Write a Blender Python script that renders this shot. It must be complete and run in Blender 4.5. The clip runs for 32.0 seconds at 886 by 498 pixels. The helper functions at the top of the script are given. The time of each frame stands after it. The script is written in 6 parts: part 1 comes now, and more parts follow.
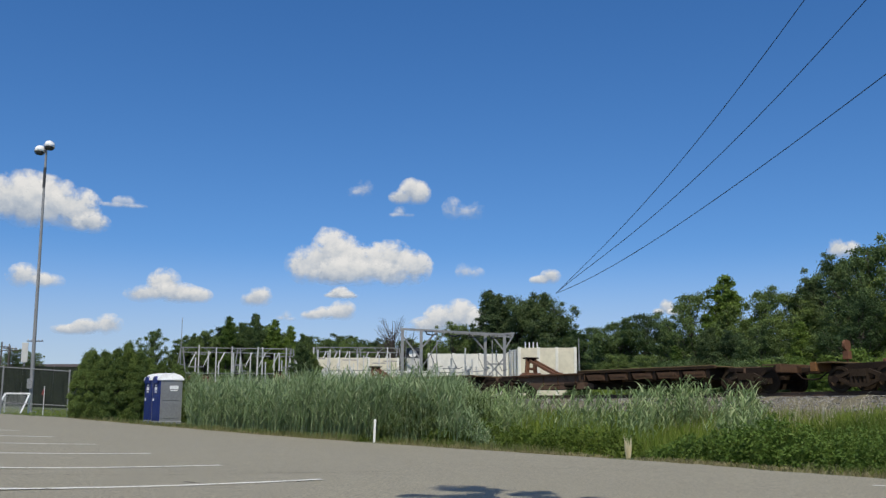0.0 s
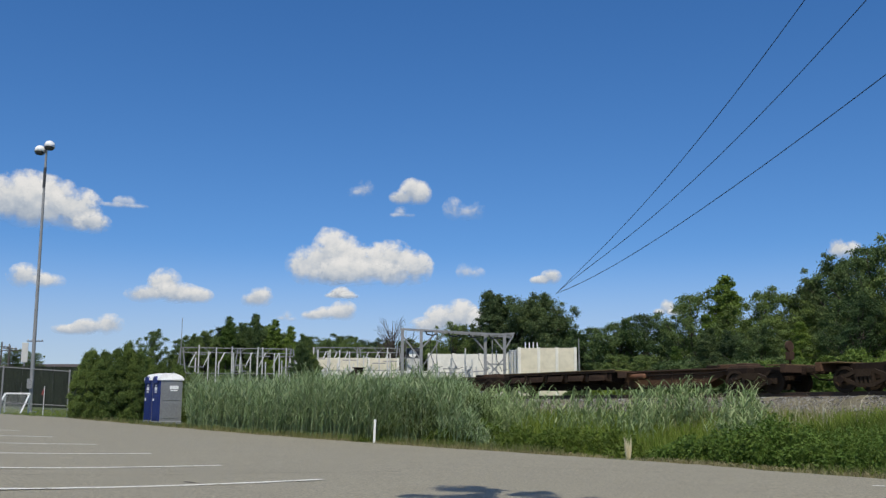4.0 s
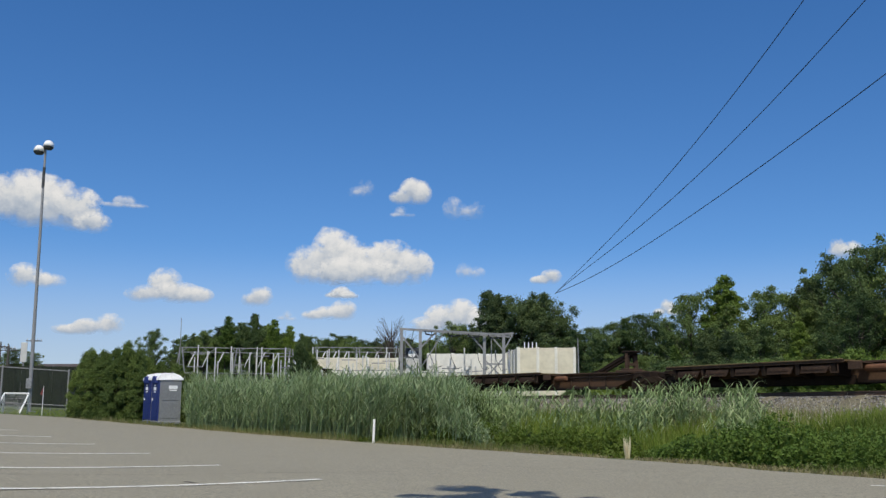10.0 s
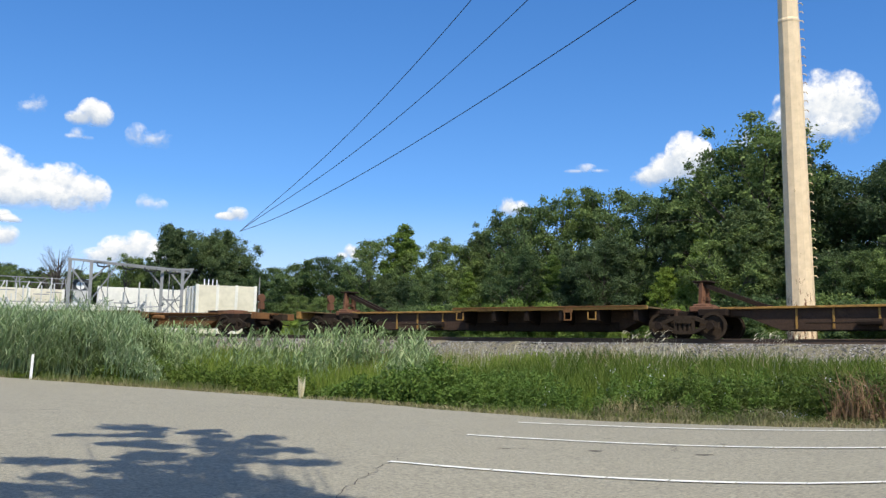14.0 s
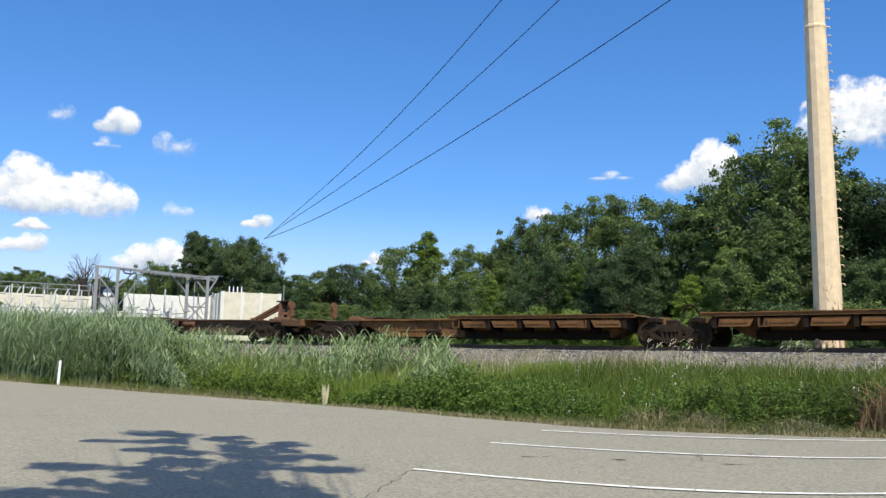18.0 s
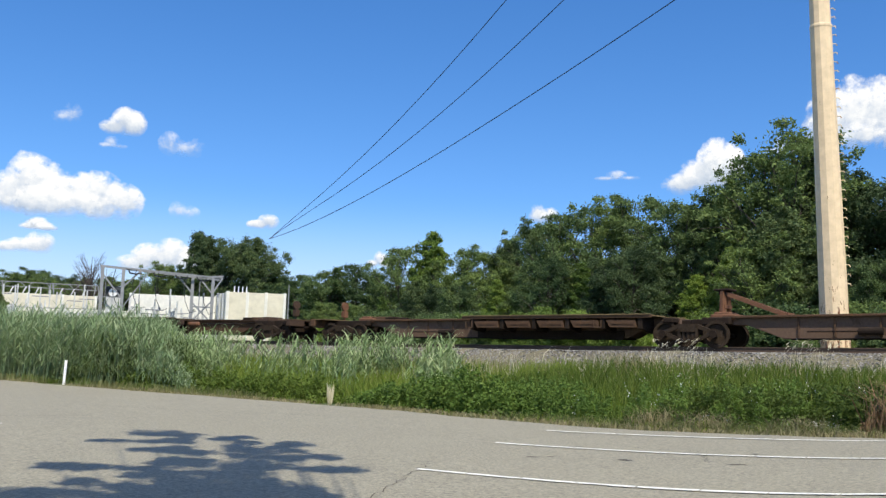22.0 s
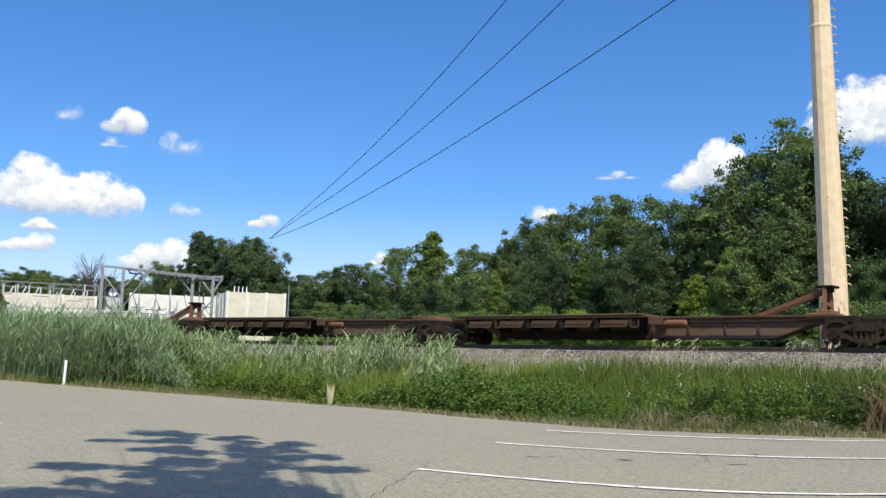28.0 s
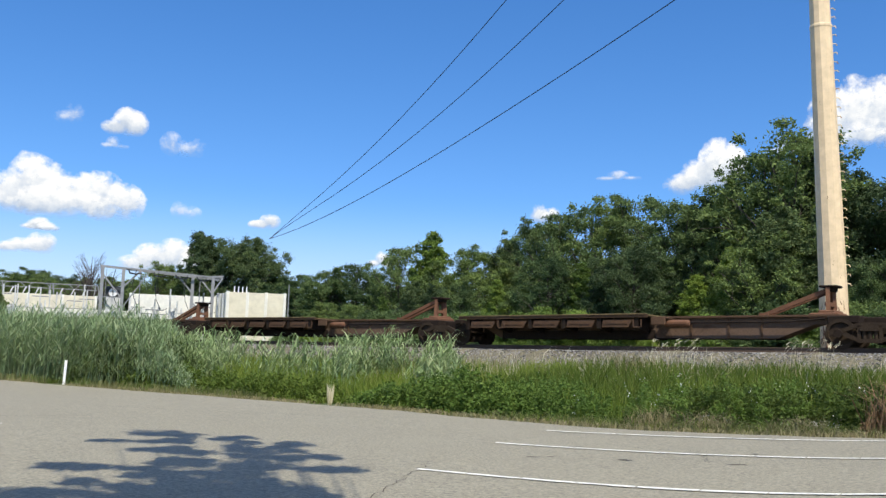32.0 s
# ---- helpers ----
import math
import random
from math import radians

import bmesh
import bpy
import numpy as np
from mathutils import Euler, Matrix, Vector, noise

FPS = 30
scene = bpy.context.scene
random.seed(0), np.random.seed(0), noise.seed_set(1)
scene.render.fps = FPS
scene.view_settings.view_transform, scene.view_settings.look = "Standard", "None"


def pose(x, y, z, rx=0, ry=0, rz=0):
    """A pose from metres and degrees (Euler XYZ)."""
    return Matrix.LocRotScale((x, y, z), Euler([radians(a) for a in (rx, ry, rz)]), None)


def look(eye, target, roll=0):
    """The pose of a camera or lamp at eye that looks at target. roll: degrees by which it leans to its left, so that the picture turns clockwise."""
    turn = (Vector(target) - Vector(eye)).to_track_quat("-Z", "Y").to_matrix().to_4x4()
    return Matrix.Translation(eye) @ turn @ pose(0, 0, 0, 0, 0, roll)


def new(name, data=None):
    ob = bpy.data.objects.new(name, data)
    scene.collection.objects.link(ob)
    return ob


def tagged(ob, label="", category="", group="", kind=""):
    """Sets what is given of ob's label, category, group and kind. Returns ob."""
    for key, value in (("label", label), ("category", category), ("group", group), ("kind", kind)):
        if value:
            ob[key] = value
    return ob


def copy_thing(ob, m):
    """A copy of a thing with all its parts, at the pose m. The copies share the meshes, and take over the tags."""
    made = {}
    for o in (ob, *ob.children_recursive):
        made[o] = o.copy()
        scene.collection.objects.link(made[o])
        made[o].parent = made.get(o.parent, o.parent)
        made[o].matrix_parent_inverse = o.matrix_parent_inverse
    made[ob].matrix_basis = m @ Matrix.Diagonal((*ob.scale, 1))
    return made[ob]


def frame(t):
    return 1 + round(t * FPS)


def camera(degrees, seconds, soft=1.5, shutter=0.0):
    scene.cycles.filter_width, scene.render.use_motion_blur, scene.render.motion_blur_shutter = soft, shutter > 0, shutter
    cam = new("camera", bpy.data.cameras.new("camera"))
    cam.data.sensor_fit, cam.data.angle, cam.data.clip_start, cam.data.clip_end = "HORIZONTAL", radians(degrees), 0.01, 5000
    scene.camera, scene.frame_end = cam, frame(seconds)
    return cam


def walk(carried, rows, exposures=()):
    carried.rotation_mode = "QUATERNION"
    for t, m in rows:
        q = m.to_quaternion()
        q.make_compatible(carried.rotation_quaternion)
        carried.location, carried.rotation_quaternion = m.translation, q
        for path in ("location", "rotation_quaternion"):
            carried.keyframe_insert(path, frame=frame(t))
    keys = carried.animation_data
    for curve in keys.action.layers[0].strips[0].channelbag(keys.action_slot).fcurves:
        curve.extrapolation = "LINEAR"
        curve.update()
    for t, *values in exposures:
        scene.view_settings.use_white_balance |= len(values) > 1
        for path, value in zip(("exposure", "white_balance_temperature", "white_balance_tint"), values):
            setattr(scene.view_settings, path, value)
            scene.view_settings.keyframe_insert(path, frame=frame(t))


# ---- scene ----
EYE = (0.0, 0.0, 1.5)
PATH = [
    (0.0, 9.3, -0.2, 0.0), (3.5, 9.31, -0.22, 0.0), (5.5, 9.31, -0.22, 0.0), (9.5, 9.3, -0.22, 0.0),
    (10.0, 9.3, -0.22, -0.05), (10.5, 8.78, -0.14, -0.28), (11.0, 6.49, -0.38, -1.5), (11.5, 6.0, 0.08, -4.22),
    (12.0, 5.81, -0.61, -7.35), (12.5, 5.67, -0.64, -12.43), (13.0, 5.66, -1.61, -16.7), (13.5, 5.91, -1.55, -19.44),
    (14.5, 6.03, -1.68, -19.4), (15.5, 6.19, -1.75, -18.75), (16.0, 6.25, -1.72, -18.53), (16.5, 6.29, -1.76, -18.34),
    (17.0, 6.35, -1.74, -18.24), (17.5, 6.39, -1.77, -18.11), (18.0, 6.39, -1.78, -18.04), (19.0, 6.39, -1.78, -17.94),
    (20.0, 6.38, -1.79, -17.84), (21.0, 6.38, -1.79, -17.75), (23.0, 6.38, -1.8, -17.74), (27.5, 6.38, -1.8, -17.74),
    (32.0, 6.38, -1.8, -17.74)]
EXPOSURES = [(0.0, -0.17), (10.4, -0.17), (11.0, -0.17), (12.0, -0.13), (12.5, 0.06), (13.0, 0.27), (14.0, 0.38), (15.5, 0.42), (19.0, 0.42), (22.0, 0.40), (32.0, 0.40)]
cam = camera(50.8, 32.0, soft=1.4)
walk(cam, [(t, pose(*EYE, 90 + p, r, y)) for t, p, r, y in PATH], EXPOSURES)

# ---- sky and sun ----
SUN_AZ, SUN_EL = 182.0, 55.0       # degrees clockwise from +y, and above the horizon
world = bpy.data.worlds.new("sky")
scene.world = world
world.use_nodes = True
wn = world.node_tree
sky = wn.nodes.new("ShaderNodeTexSky")
sky.sky_type = "NISHITA"
sky.sun_disc = False
sky.sun_elevation, sky.sun_rotation = radians(SUN_EL), radians(SUN_AZ)
sky.altitude, sky.air_density, sky.dust_density, sky.ozone_density = 400, 1.0, 0.5, 3.5
bg = wn.nodes["Background"]
bg.inputs["Strength"].default_value = 0.146
tc = wn.nodes.new("ShaderNodeTexCoord")
lift = wn.nodes.new("ShaderNodeVectorMath")
lift.operation = "ADD"
lift.inputs[1].default_value = (0, 0, 0.075)
wn.links.new(tc.outputs["Generated"], lift.inputs[0])
wn.links.new(lift.outputs[0], sky.inputs["Vector"])
hue = wn.nodes.new("ShaderNodeHueSaturation")
# paler, hazier air towards the horizon
up = wn.nodes.new("ShaderNodeSeparateXYZ")
wn.links.new(tc.outputs["Generated"], up.inputs[0])
for socket, low, high, top in (("Saturation", 0.72, 1.275, 0.17), ("Value", 0.76, 1.01, 0.14)):
    haze = wn.nodes.new("ShaderNodeMapRange")
    haze.interpolation_type = "SMOOTHSTEP"
    haze.inputs["From Min"].default_value, haze.inputs["From Max"].default_value = 0.0, top
    haze.inputs["To Min"].default_value, haze.inputs["To Max"].default_value = low, high
    wn.links.new(up.outputs["Z"], haze.inputs["Value"])
    wn.links.new(haze.outputs[0], hue.inputs[socket])
hue.inputs["Hue"].default_value = 0.5055
wn.links.new(sky.outputs[0], hue.inputs["Color"])
wn.links.new(hue.outputs[0], bg.inputs["Color"])

sun_data = bpy.data.lights.new("sun", "SUN")
sun_data.energy, sun_data.angle, sun_data.color = 4.2, radians(0.5), (1.0, 0.94, 0.82)
to_sun = Vector((math.sin(radians(SUN_AZ)) * math.cos(radians(SUN_EL)), math.cos(radians(SUN_AZ)) * math.cos(radians(SUN_EL)), math.sin(radians(SUN_EL))))
sun = new("sun", sun_data)
sun.matrix_world = look(to_sun * 200, (0, 0, 0))


# ---- materials ----
def shader(name, rough=0.8, metal=0.0):
    m = bpy.data.materials.new(name)
    m.use_nodes = True
    b = m.node_tree.nodes["Principled BSDF"]
    b.inputs["Roughness"].default_value, b.inputs["Metallic"].default_value = rough, metal
    return m, m.node_tree, b


def link(nt, a, b):
    nt.links.new(a, b)


def coords(nt, what="Object"):
    return nt.nodes.new("ShaderNodeTexCoord").outputs[what]


def noise_tex(nt, scale, detail=4, rough=0.6, vec=None, distortion=0.0):
    n = nt.nodes.new("ShaderNodeTexNoise")
    n.inputs["Scale"].default_value, n.inputs["Detail"].default_value, n.inputs["Roughness"].default_value = scale, detail, rough
    n.inputs["Distortion"].default_value = distortion
    if vec is not None:
        nt.links.new(vec, n.inputs["Vector"])
    return n.outputs[0]


def ramp(nt, fac, stops):
    r = nt.nodes.new("ShaderNodeValToRGB")
    e = r.color_ramp.elements
    while len(e) < len(stops):
        e.new(0.5)
    for k, (p, c) in zip(e, stops):
        k.position, k.color = p, (*c, 1) if len(c) == 3 else c
    nt.links.new(fac, r.inputs[0])
    return r.outputs[0]


def mix(nt, fac, a, b, how="MIX"):
    n = nt.nodes.new("ShaderNodeMixRGB")
    n.blend_type = how
    for v, s in ((fac, n.inputs[0]), (a, n.inputs[1]), (b, n.inputs[2])):
        if isinstance(v, bpy.types.NodeSocket):
            nt.links.new(v, s)
        else:
            s.default_value = v if isinstance(v, float) else (*v, 1)
    return n.outputs[0]


def bump(nt, b, height, strength=0.4, dist=0.02):
    n = nt.nodes.new("ShaderNodeBump")
    n.inputs["Strength"].default_value, n.inputs["Distance"].default_value = strength, dist
    nt.links.new(height, n.inputs["Height"])
    nt.links.new(n.outputs[0], b.inputs["Normal"])


def grainy(name, c1, c2, scale=3.0, fine=40.0, rough=0.8, metal=0.0, bumpy=0.3, dist=0.01, spot=None, spot_at=(0.55, 0.7), spot_scale=2.0, spec=0.3):
    """Two colours mixed by coarse and fine noise, with optional blotches of a third colour."""
    m, nt, b = shader(name, rough, metal)
    vec = coords(nt)
    coarse, small = noise_tex(nt, scale, 5, 0.65, vec), noise_tex(nt, fine, 4, 0.7, vec)
    col = ramp(nt, coarse, [(0.3, c1), (0.7, c2)])
    col = mix(nt, 0.55, col, ramp(nt, small, [(0.25, tuple(v * 0.75 for v in c1)), (0.75, tuple(min(1, v * 1.2) for v in c2))]))
    if spot:
        s = noise_tex(nt, spot_scale, 6, 0.7, vec, 0.6)
        col = mix(nt, ramp(nt, s, [(spot_at[0], (0, 0, 0)), (spot_at[1], (1, 1, 1))]), col, spot)
    link(nt, col, b.inputs["Base Color"])
    b.inputs["Specular IOR Level"].default_value = spec
    bump(nt, b, small, bumpy, dist)
    return m


def leafy(name, c1, c2, c3, scale=0.5, trans=0.35, rough=0.55, vary=1.0):
    """Leaves: colour by island and by a slow noise, some light let through."""
    m, nt, b = shader(name, rough)
    isl = nt.nodes.new("ShaderNodeNewGeometry").outputs["Random Per Island"]
    slow = noise_tex(nt, scale, 3, 0.6, coords(nt))
    col = mix(nt, ramp(nt, slow, [(0.35, (0, 0, 0)), (0.65, (1, 1, 1))]), c1, c2)
    col = mix(nt, ramp(nt, isl, [(0.5, (0, 0, 0)), (1.0, (0.8, 0.8, 0.8))]), col, c3)
    each = nt.nodes.new("ShaderNodeObjectInfo").outputs["Random"]
    col = mix(nt, vary, col, ramp(nt, each, [(0.0, (0.52, 0.60, 0.66)), (0.5, (0.92, 0.96, 0.96)), (1.0, (1.24, 1.22, 1.02))]), "MULTIPLY")
    link(nt, col, b.inputs["Base Color"])
    b.inputs["Specular IOR Level"].default_value = 0.12
    t = nt.nodes.new("ShaderNodeBsdfTranslucent")
    link(nt, col, t.inputs["Color"])
    ms = nt.nodes.new("ShaderNodeMixShader")
    ms.inputs[0].default_value = trans
    link(nt, b.outputs[0], ms.inputs[1])
    link(nt, t.outputs[0], ms.inputs[2])
    link(nt, ms.outputs[0], nt.nodes["Material Output"].inputs["Surface"])
    return m


M = {}
M["steel"] = grainy("galvanised_steel", (0.20, 0.205, 0.21), (0.30, 0.305, 0.305), 1.5, 20, 0.6, 0.15, 0.1)
M["rust"] = grainy("rusty_brown_steel", (0.071, 0.041, 0.025), (0.122, 0.071, 0.042), 0.8, 14, 0.8, 0.0, 0.3, 0.01, (0.171, 0.080, 0.033), (0.58, 0.72), 1.6, spec=0.1)
M["tan"] = grainy("weathered_ochre_steel", (0.155, 0.075, 0.031), (0.224, 0.111, 0.043), 0.8, 12, 0.75, 0.0, 0.3, 0.01, (0.086, 0.045, 0.024), (0.5, 0.68), 1.3, spec=0.1)
M["deck"] = grainy("worn_deck_steel", (0.128, 0.093, 0.048), (0.212, 0.152, 0.075), 1.2, 16, 0.8, 0.0, 0.3, 0.01, (0.068, 0.046, 0.030), (0.5, 0.7), 2.0, spec=0.1)
M["ochre"] = grainy("faded_yellow_ochre_paint", (0.26, 0.145, 0.045), (0.36, 0.205, 0.06), 0.7, 12, 0.75, 0.0, 0.3, 0.01, (0.12, 0.065, 0.03), (0.55, 0.7), 1.2, spec=0.1)
M["pale_rust"] = grainy("dusty_mauve_brown_steel", (0.112, 0.072, 0.048), (0.155, 0.100, 0.068), 0.7, 12, 0.8, 0.0, 0.3, 0.01, (0.070, 0.042, 0.027), (0.56, 0.72), 1.1, spec=0.1)
M["dark_rust"] = grainy("blackish_brown_steel", (0.042, 0.027, 0.019), (0.082, 0.052, 0.036), 0.9, 14, 0.85, 0.0, 0.3, 0.01, (0.125, 0.072, 0.042), (0.6, 0.74), 1.5, spec=0.1)
# grime of trucks and castings; also the painted shade on the lower spine
M["grime_shade"] = grainy("black_grime_and_shade_steel", (0.013, 0.009, 0.007), (0.036, 0.025, 0.018), 2.0, 20, 0.9, 0.0, 0.3, spec=0.1)
M["wheel"] = grainy("greasy_brown_wheel_steel", (0.02, 0.014, 0.009), (0.06, 0.042, 0.028), 3.0, 25, 0.9, 0.0, 0.2, spec=0.1)
M["hitch"] = grainy("red_rust_hitch", (0.105, 0.05, 0.028), (0.19, 0.088, 0.045), 2.0, 18, 0.8, 0.0, 0.3)
M["rail"] = grainy("brown_rail_steel", (0.065, 0.042, 0.028), (0.12, 0.083, 0.058), 2.0, 25, 0.7, 0.2, 0.2)
M["tie"] = grainy("dark_tie_timber", (0.03, 0.024, 0.02), (0.07, 0.055, 0.045), 3.0, 22, 0.9, 0.0, 0.5)
M["ballast"] = grainy("grey_ballast_stone", (0.120, 0.108, 0.071), (0.200, 0.177, 0.117), 0.7, 9.0, 0.95, 0.0, 1.0, 0.05, spec=0.1)
M["pole"] = grainy("cream_painted_steel", (0.555, 0.430, 0.255), (0.672, 0.530, 0.330), 0.35, 6, 0.6, 0.0, 0.05, 0.01, (0.22, 0.115, 0.05), (0.57, 0.60), 2.6)
M["wood"] = grainy("grey_timber", (0.06, 0.055, 0.05), (0.11, 0.10, 0.09), 2, 18, 0.9)
M["bark"] = grainy("grey_brown_bark", (0.05, 0.042, 0.034), (0.12, 0.10, 0.085), 2.0, 14, 0.95, 0.0, 0.6, 0.03)
M["wall"] = grainy("cream_precast_panel", (0.620, 0.571, 0.432), (0.660, 0.611, 0.469), 0.3, 1.2, 0.85, 0.0, 0.05)
M["white_wall"] = grainy("white_precast_panel", (0.690, 0.670, 0.588), (0.735, 0.715, 0.630), 0.3, 1.2, 0.85, 0.0, 0.05)
M["white"] = grainy("white_paint", (0.74, 0.74, 0.72), (0.85, 0.85, 0.83), 1.0, 15, 0.6)
M["stripe"] = grainy("worn_white_road_paint", (0.62, 0.6, 0.53), (0.8, 0.78, 0.7), 2.5, 30, 0.8, 0.0, 0.2, 0.005, (0.36, 0.34, 0.29), (0.63, 0.7), 5.0)
M["blue"] = grainy("navy_plastic", (0.012, 0.025, 0.12), (0.018, 0.035, 0.17), 1.0, 12, 0.5, 0.0, 0.05)
M["grey_plastic"] = grainy("grey_plastic", (0.17, 0.18, 0.19), (0.22, 0.23, 0.24), 1.0, 12, 0.5, 0.0, 0.05)
M["wire"] = grainy("dark_cable", (0.012, 0.013, 0.015), (0.03, 0.032, 0.035), 2, 10, 0.6)
M["red"] = grainy("faded_red_cloth", (0.28, 0.07, 0.06), (0.38, 0.10, 0.09), 2, 12, 0.8)
M["screen"] = grainy("dark_windscreen_fabric", (0.026, 0.036, 0.026), (0.06, 0.074, 0.052), 1.2, 20, 0.9)
M["ceramic"] = grainy("grey_porcelain", (0.44, 0.44, 0.42), (0.6, 0.6, 0.57), 2, 12, 0.45)
M["dark"] = grainy("dark_equipment_paint", (0.03, 0.033, 0.037), (0.07, 0.075, 0.08), 1.5, 15, 0.6)
M["roof"] = grainy("dark_roofing", (0.06, 0.05, 0.05), (0.1, 0.085, 0.08), 0.3, 4, 0.9)
M["leaf_a"] = leafy("mid_green_leaves", (0.100, 0.148, 0.053), (0.143, 0.197, 0.067), (0.205, 0.258, 0.096), 0.35, 0.38)
M["leaf_b"] = leafy("dark_green_leaves", (0.076, 0.114, 0.050), (0.109, 0.153, 0.062), (0.165, 0.198, 0.084), 0.35, 0.35)
M["leaf_c"] = leafy("yellow_green_leaves", (0.154, 0.222, 0.044), (0.203, 0.282, 0.057), (0.258, 0.330, 0.083), 0.35, 0.4)
M["light_weed"] = leafy("yellow_green_weeds", (0.15, 0.21, 0.03), (0.2, 0.26, 0.04), (0.27, 0.3, 0.07), 0.6, 0.4)
M["cedar"] = leafy("dark_cedar_leaves", (0.100, 0.150, 0.042), (0.148, 0.205, 0.055), (0.225, 0.285, 0.085), 0.8, 0.36, vary=0.5)
M["reed"] = leafy("blue_green_reed_blades", (0.182, 0.255, 0.116), (0.256, 0.334, 0.158), (0.450, 0.485, 0.285), 0.25, 0.33)
# olive reeds; the darker tone also holds the shade of their gap
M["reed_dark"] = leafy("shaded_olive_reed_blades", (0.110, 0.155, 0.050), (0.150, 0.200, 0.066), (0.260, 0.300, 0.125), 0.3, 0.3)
M["grass"] = leafy("fresh_green_grass", (0.134, 0.195, 0.030), (0.187, 0.250, 0.042), (0.268, 0.290, 0.085), 0.3, 0.4)
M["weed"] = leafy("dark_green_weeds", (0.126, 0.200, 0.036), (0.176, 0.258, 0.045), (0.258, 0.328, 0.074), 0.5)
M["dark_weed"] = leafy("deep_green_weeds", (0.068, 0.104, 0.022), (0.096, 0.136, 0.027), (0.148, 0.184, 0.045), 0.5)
M["lush"] = leafy("lush_green_grass", (0.074, 0.118, 0.019), (0.112, 0.157, 0.026), (0.172, 0.196, 0.046), 0.4, 0.4)
M["straw"] = leafy("straw_coloured_seed_grass", (0.30, 0.25, 0.13), (0.22, 0.21, 0.10), (0.38, 0.32, 0.19), 0.4, 0.3, vary=0.2)
M["dry"] = leafy("half_dry_verge_grass", (0.2, 0.2, 0.075), (0.15, 0.19, 0.05), (0.3, 0.27, 0.14), 0.6, 0.35)
M["pale_straw"] = leafy("pale_broken_stalks", (0.60, 0.55, 0.38), (0.66, 0.60, 0.43), (0.72, 0.66, 0.50), 0.4, 0.2, vary=0.2)
M["brown_leaf"] = leafy("dead_brown_leaves", (0.16, 0.098, 0.052), (0.225, 0.142, 0.076), (0.31, 0.21, 0.12), 0.5, 0.2, vary=0.2)


def asphalt():
    m, nt, b = shader("sun_bleached_asphalt", 0.93)
    vec = coords(nt)
    big, mid, small = noise_tex(nt, 0.12, 4, 0.6, vec), noise_tex(nt, 1.3, 5, 0.7, vec), noise_tex(nt, 22, 4, 0.8, vec)
    col = ramp(nt, big, [(0.3, (0.206, 0.187, 0.133)), (0.7, (0.267, 0.242, 0.170))])
    col = mix(nt, 0.45, col, ramp(nt, mid, [(0.25, (0.167, 0.152, 0.108)), (0.75, (0.287, 0.262, 0.185))]))
    col = mix(nt, 0.5, col, ramp(nt, small, [(0.36, (0.062, 0.059, 0.053)), (0.62, (0.43, 0.393, 0.283))]))
    stain = noise_tex(nt, 0.9, 6, 0.75, vec, 1.2)
    col = mix(nt, ramp(nt, stain, [(0.68, (0, 0, 0)), (0.8, (0.679, 0.690, 0.736))]), col, (0.097, 0.094, 0.094))
    link(nt, col, b.inputs["Base Color"])
    bump(nt, b, small, 0.5, 0.01)
    return m


def soil():
    m, nt, b = shader("grassy_soil", 0.95)
    vec = coords(nt)
    big, small = noise_tex(nt, 0.25, 5, 0.65, vec), noise_tex(nt, 6, 5, 0.7, vec)
    col = ramp(nt, big, [(0.3, (0.05, 0.085, 0.022)), (0.6, (0.085, 0.11, 0.035)), (0.8, (0.15, 0.13, 0.07))])
    col = mix(nt, 0.5, col, ramp(nt, small, [(0.3, (0.035, 0.05, 0.015)), (0.7, (0.14, 0.15, 0.06))]))
    link(nt, col, b.inputs["Base Color"])
    bump(nt, b, small, 0.8, 0.08)
    return m


M["asphalt"], M["soil"] = asphalt(), soil()


# ---- building blocks ----
def part(name, bm, material, parent=None, label="", smooth=False):
    me = bpy.data.meshes.new(name)
    bm.to_mesh(me)
    bm.free()
    return mesh_part(name, me, material, parent, label, smooth)


def mesh_part(name, me, material, parent=None, label="", smooth=False):
    me.materials.append(material)
    if smooth:
        me.polygons.foreach_set("use_smooth", [True] * len(me.polygons))
    ob = new(name, me)
    if parent is not None:
        ob.parent = parent
    if label:
        tagged(ob, label)
    return ob


def raw(name, verts, faces):
    me = bpy.data.meshes.new(name)
    me.from_pydata([tuple(v) for v in verts], [], [tuple(int(i) for i in f) for f in faces])
    me.update()
    return me


def thing(name, label, category, m=None, group="", kind=""):
    ob = new(name)
    ob.empty_display_size = 0.2
    if m is not None:
        ob.matrix_basis = m
    return tagged(ob, label, category, group, kind)


def box(bm, lo, hi, m=None, bevel=0.0):
    g = bmesh.ops.create_cube(bm, size=1.0)["verts"]
    for v in g:
        v.co = Vector([lo[i] + (v.co[i] + 0.5) * (hi[i] - lo[i]) for i in range(3)])
    if bevel:
        es = {e for v in g for e in v.link_edges}
        r = bmesh.ops.bevel(bm, geom=list(es), offset=bevel, segments=1, affect="EDGES", profile=0.5)
        g = list({v for f in r["faces"] for v in f.verts} | {v for v in g if v.is_valid})
    if m is not None:
        for v in g:
            v.co = m @ v.co
    return g


def boxes(*specs, bevel=0.0):
    bm = bmesh.new()
    for lo, hi in specs:
        box(bm, lo, hi, None, bevel)
    return bm


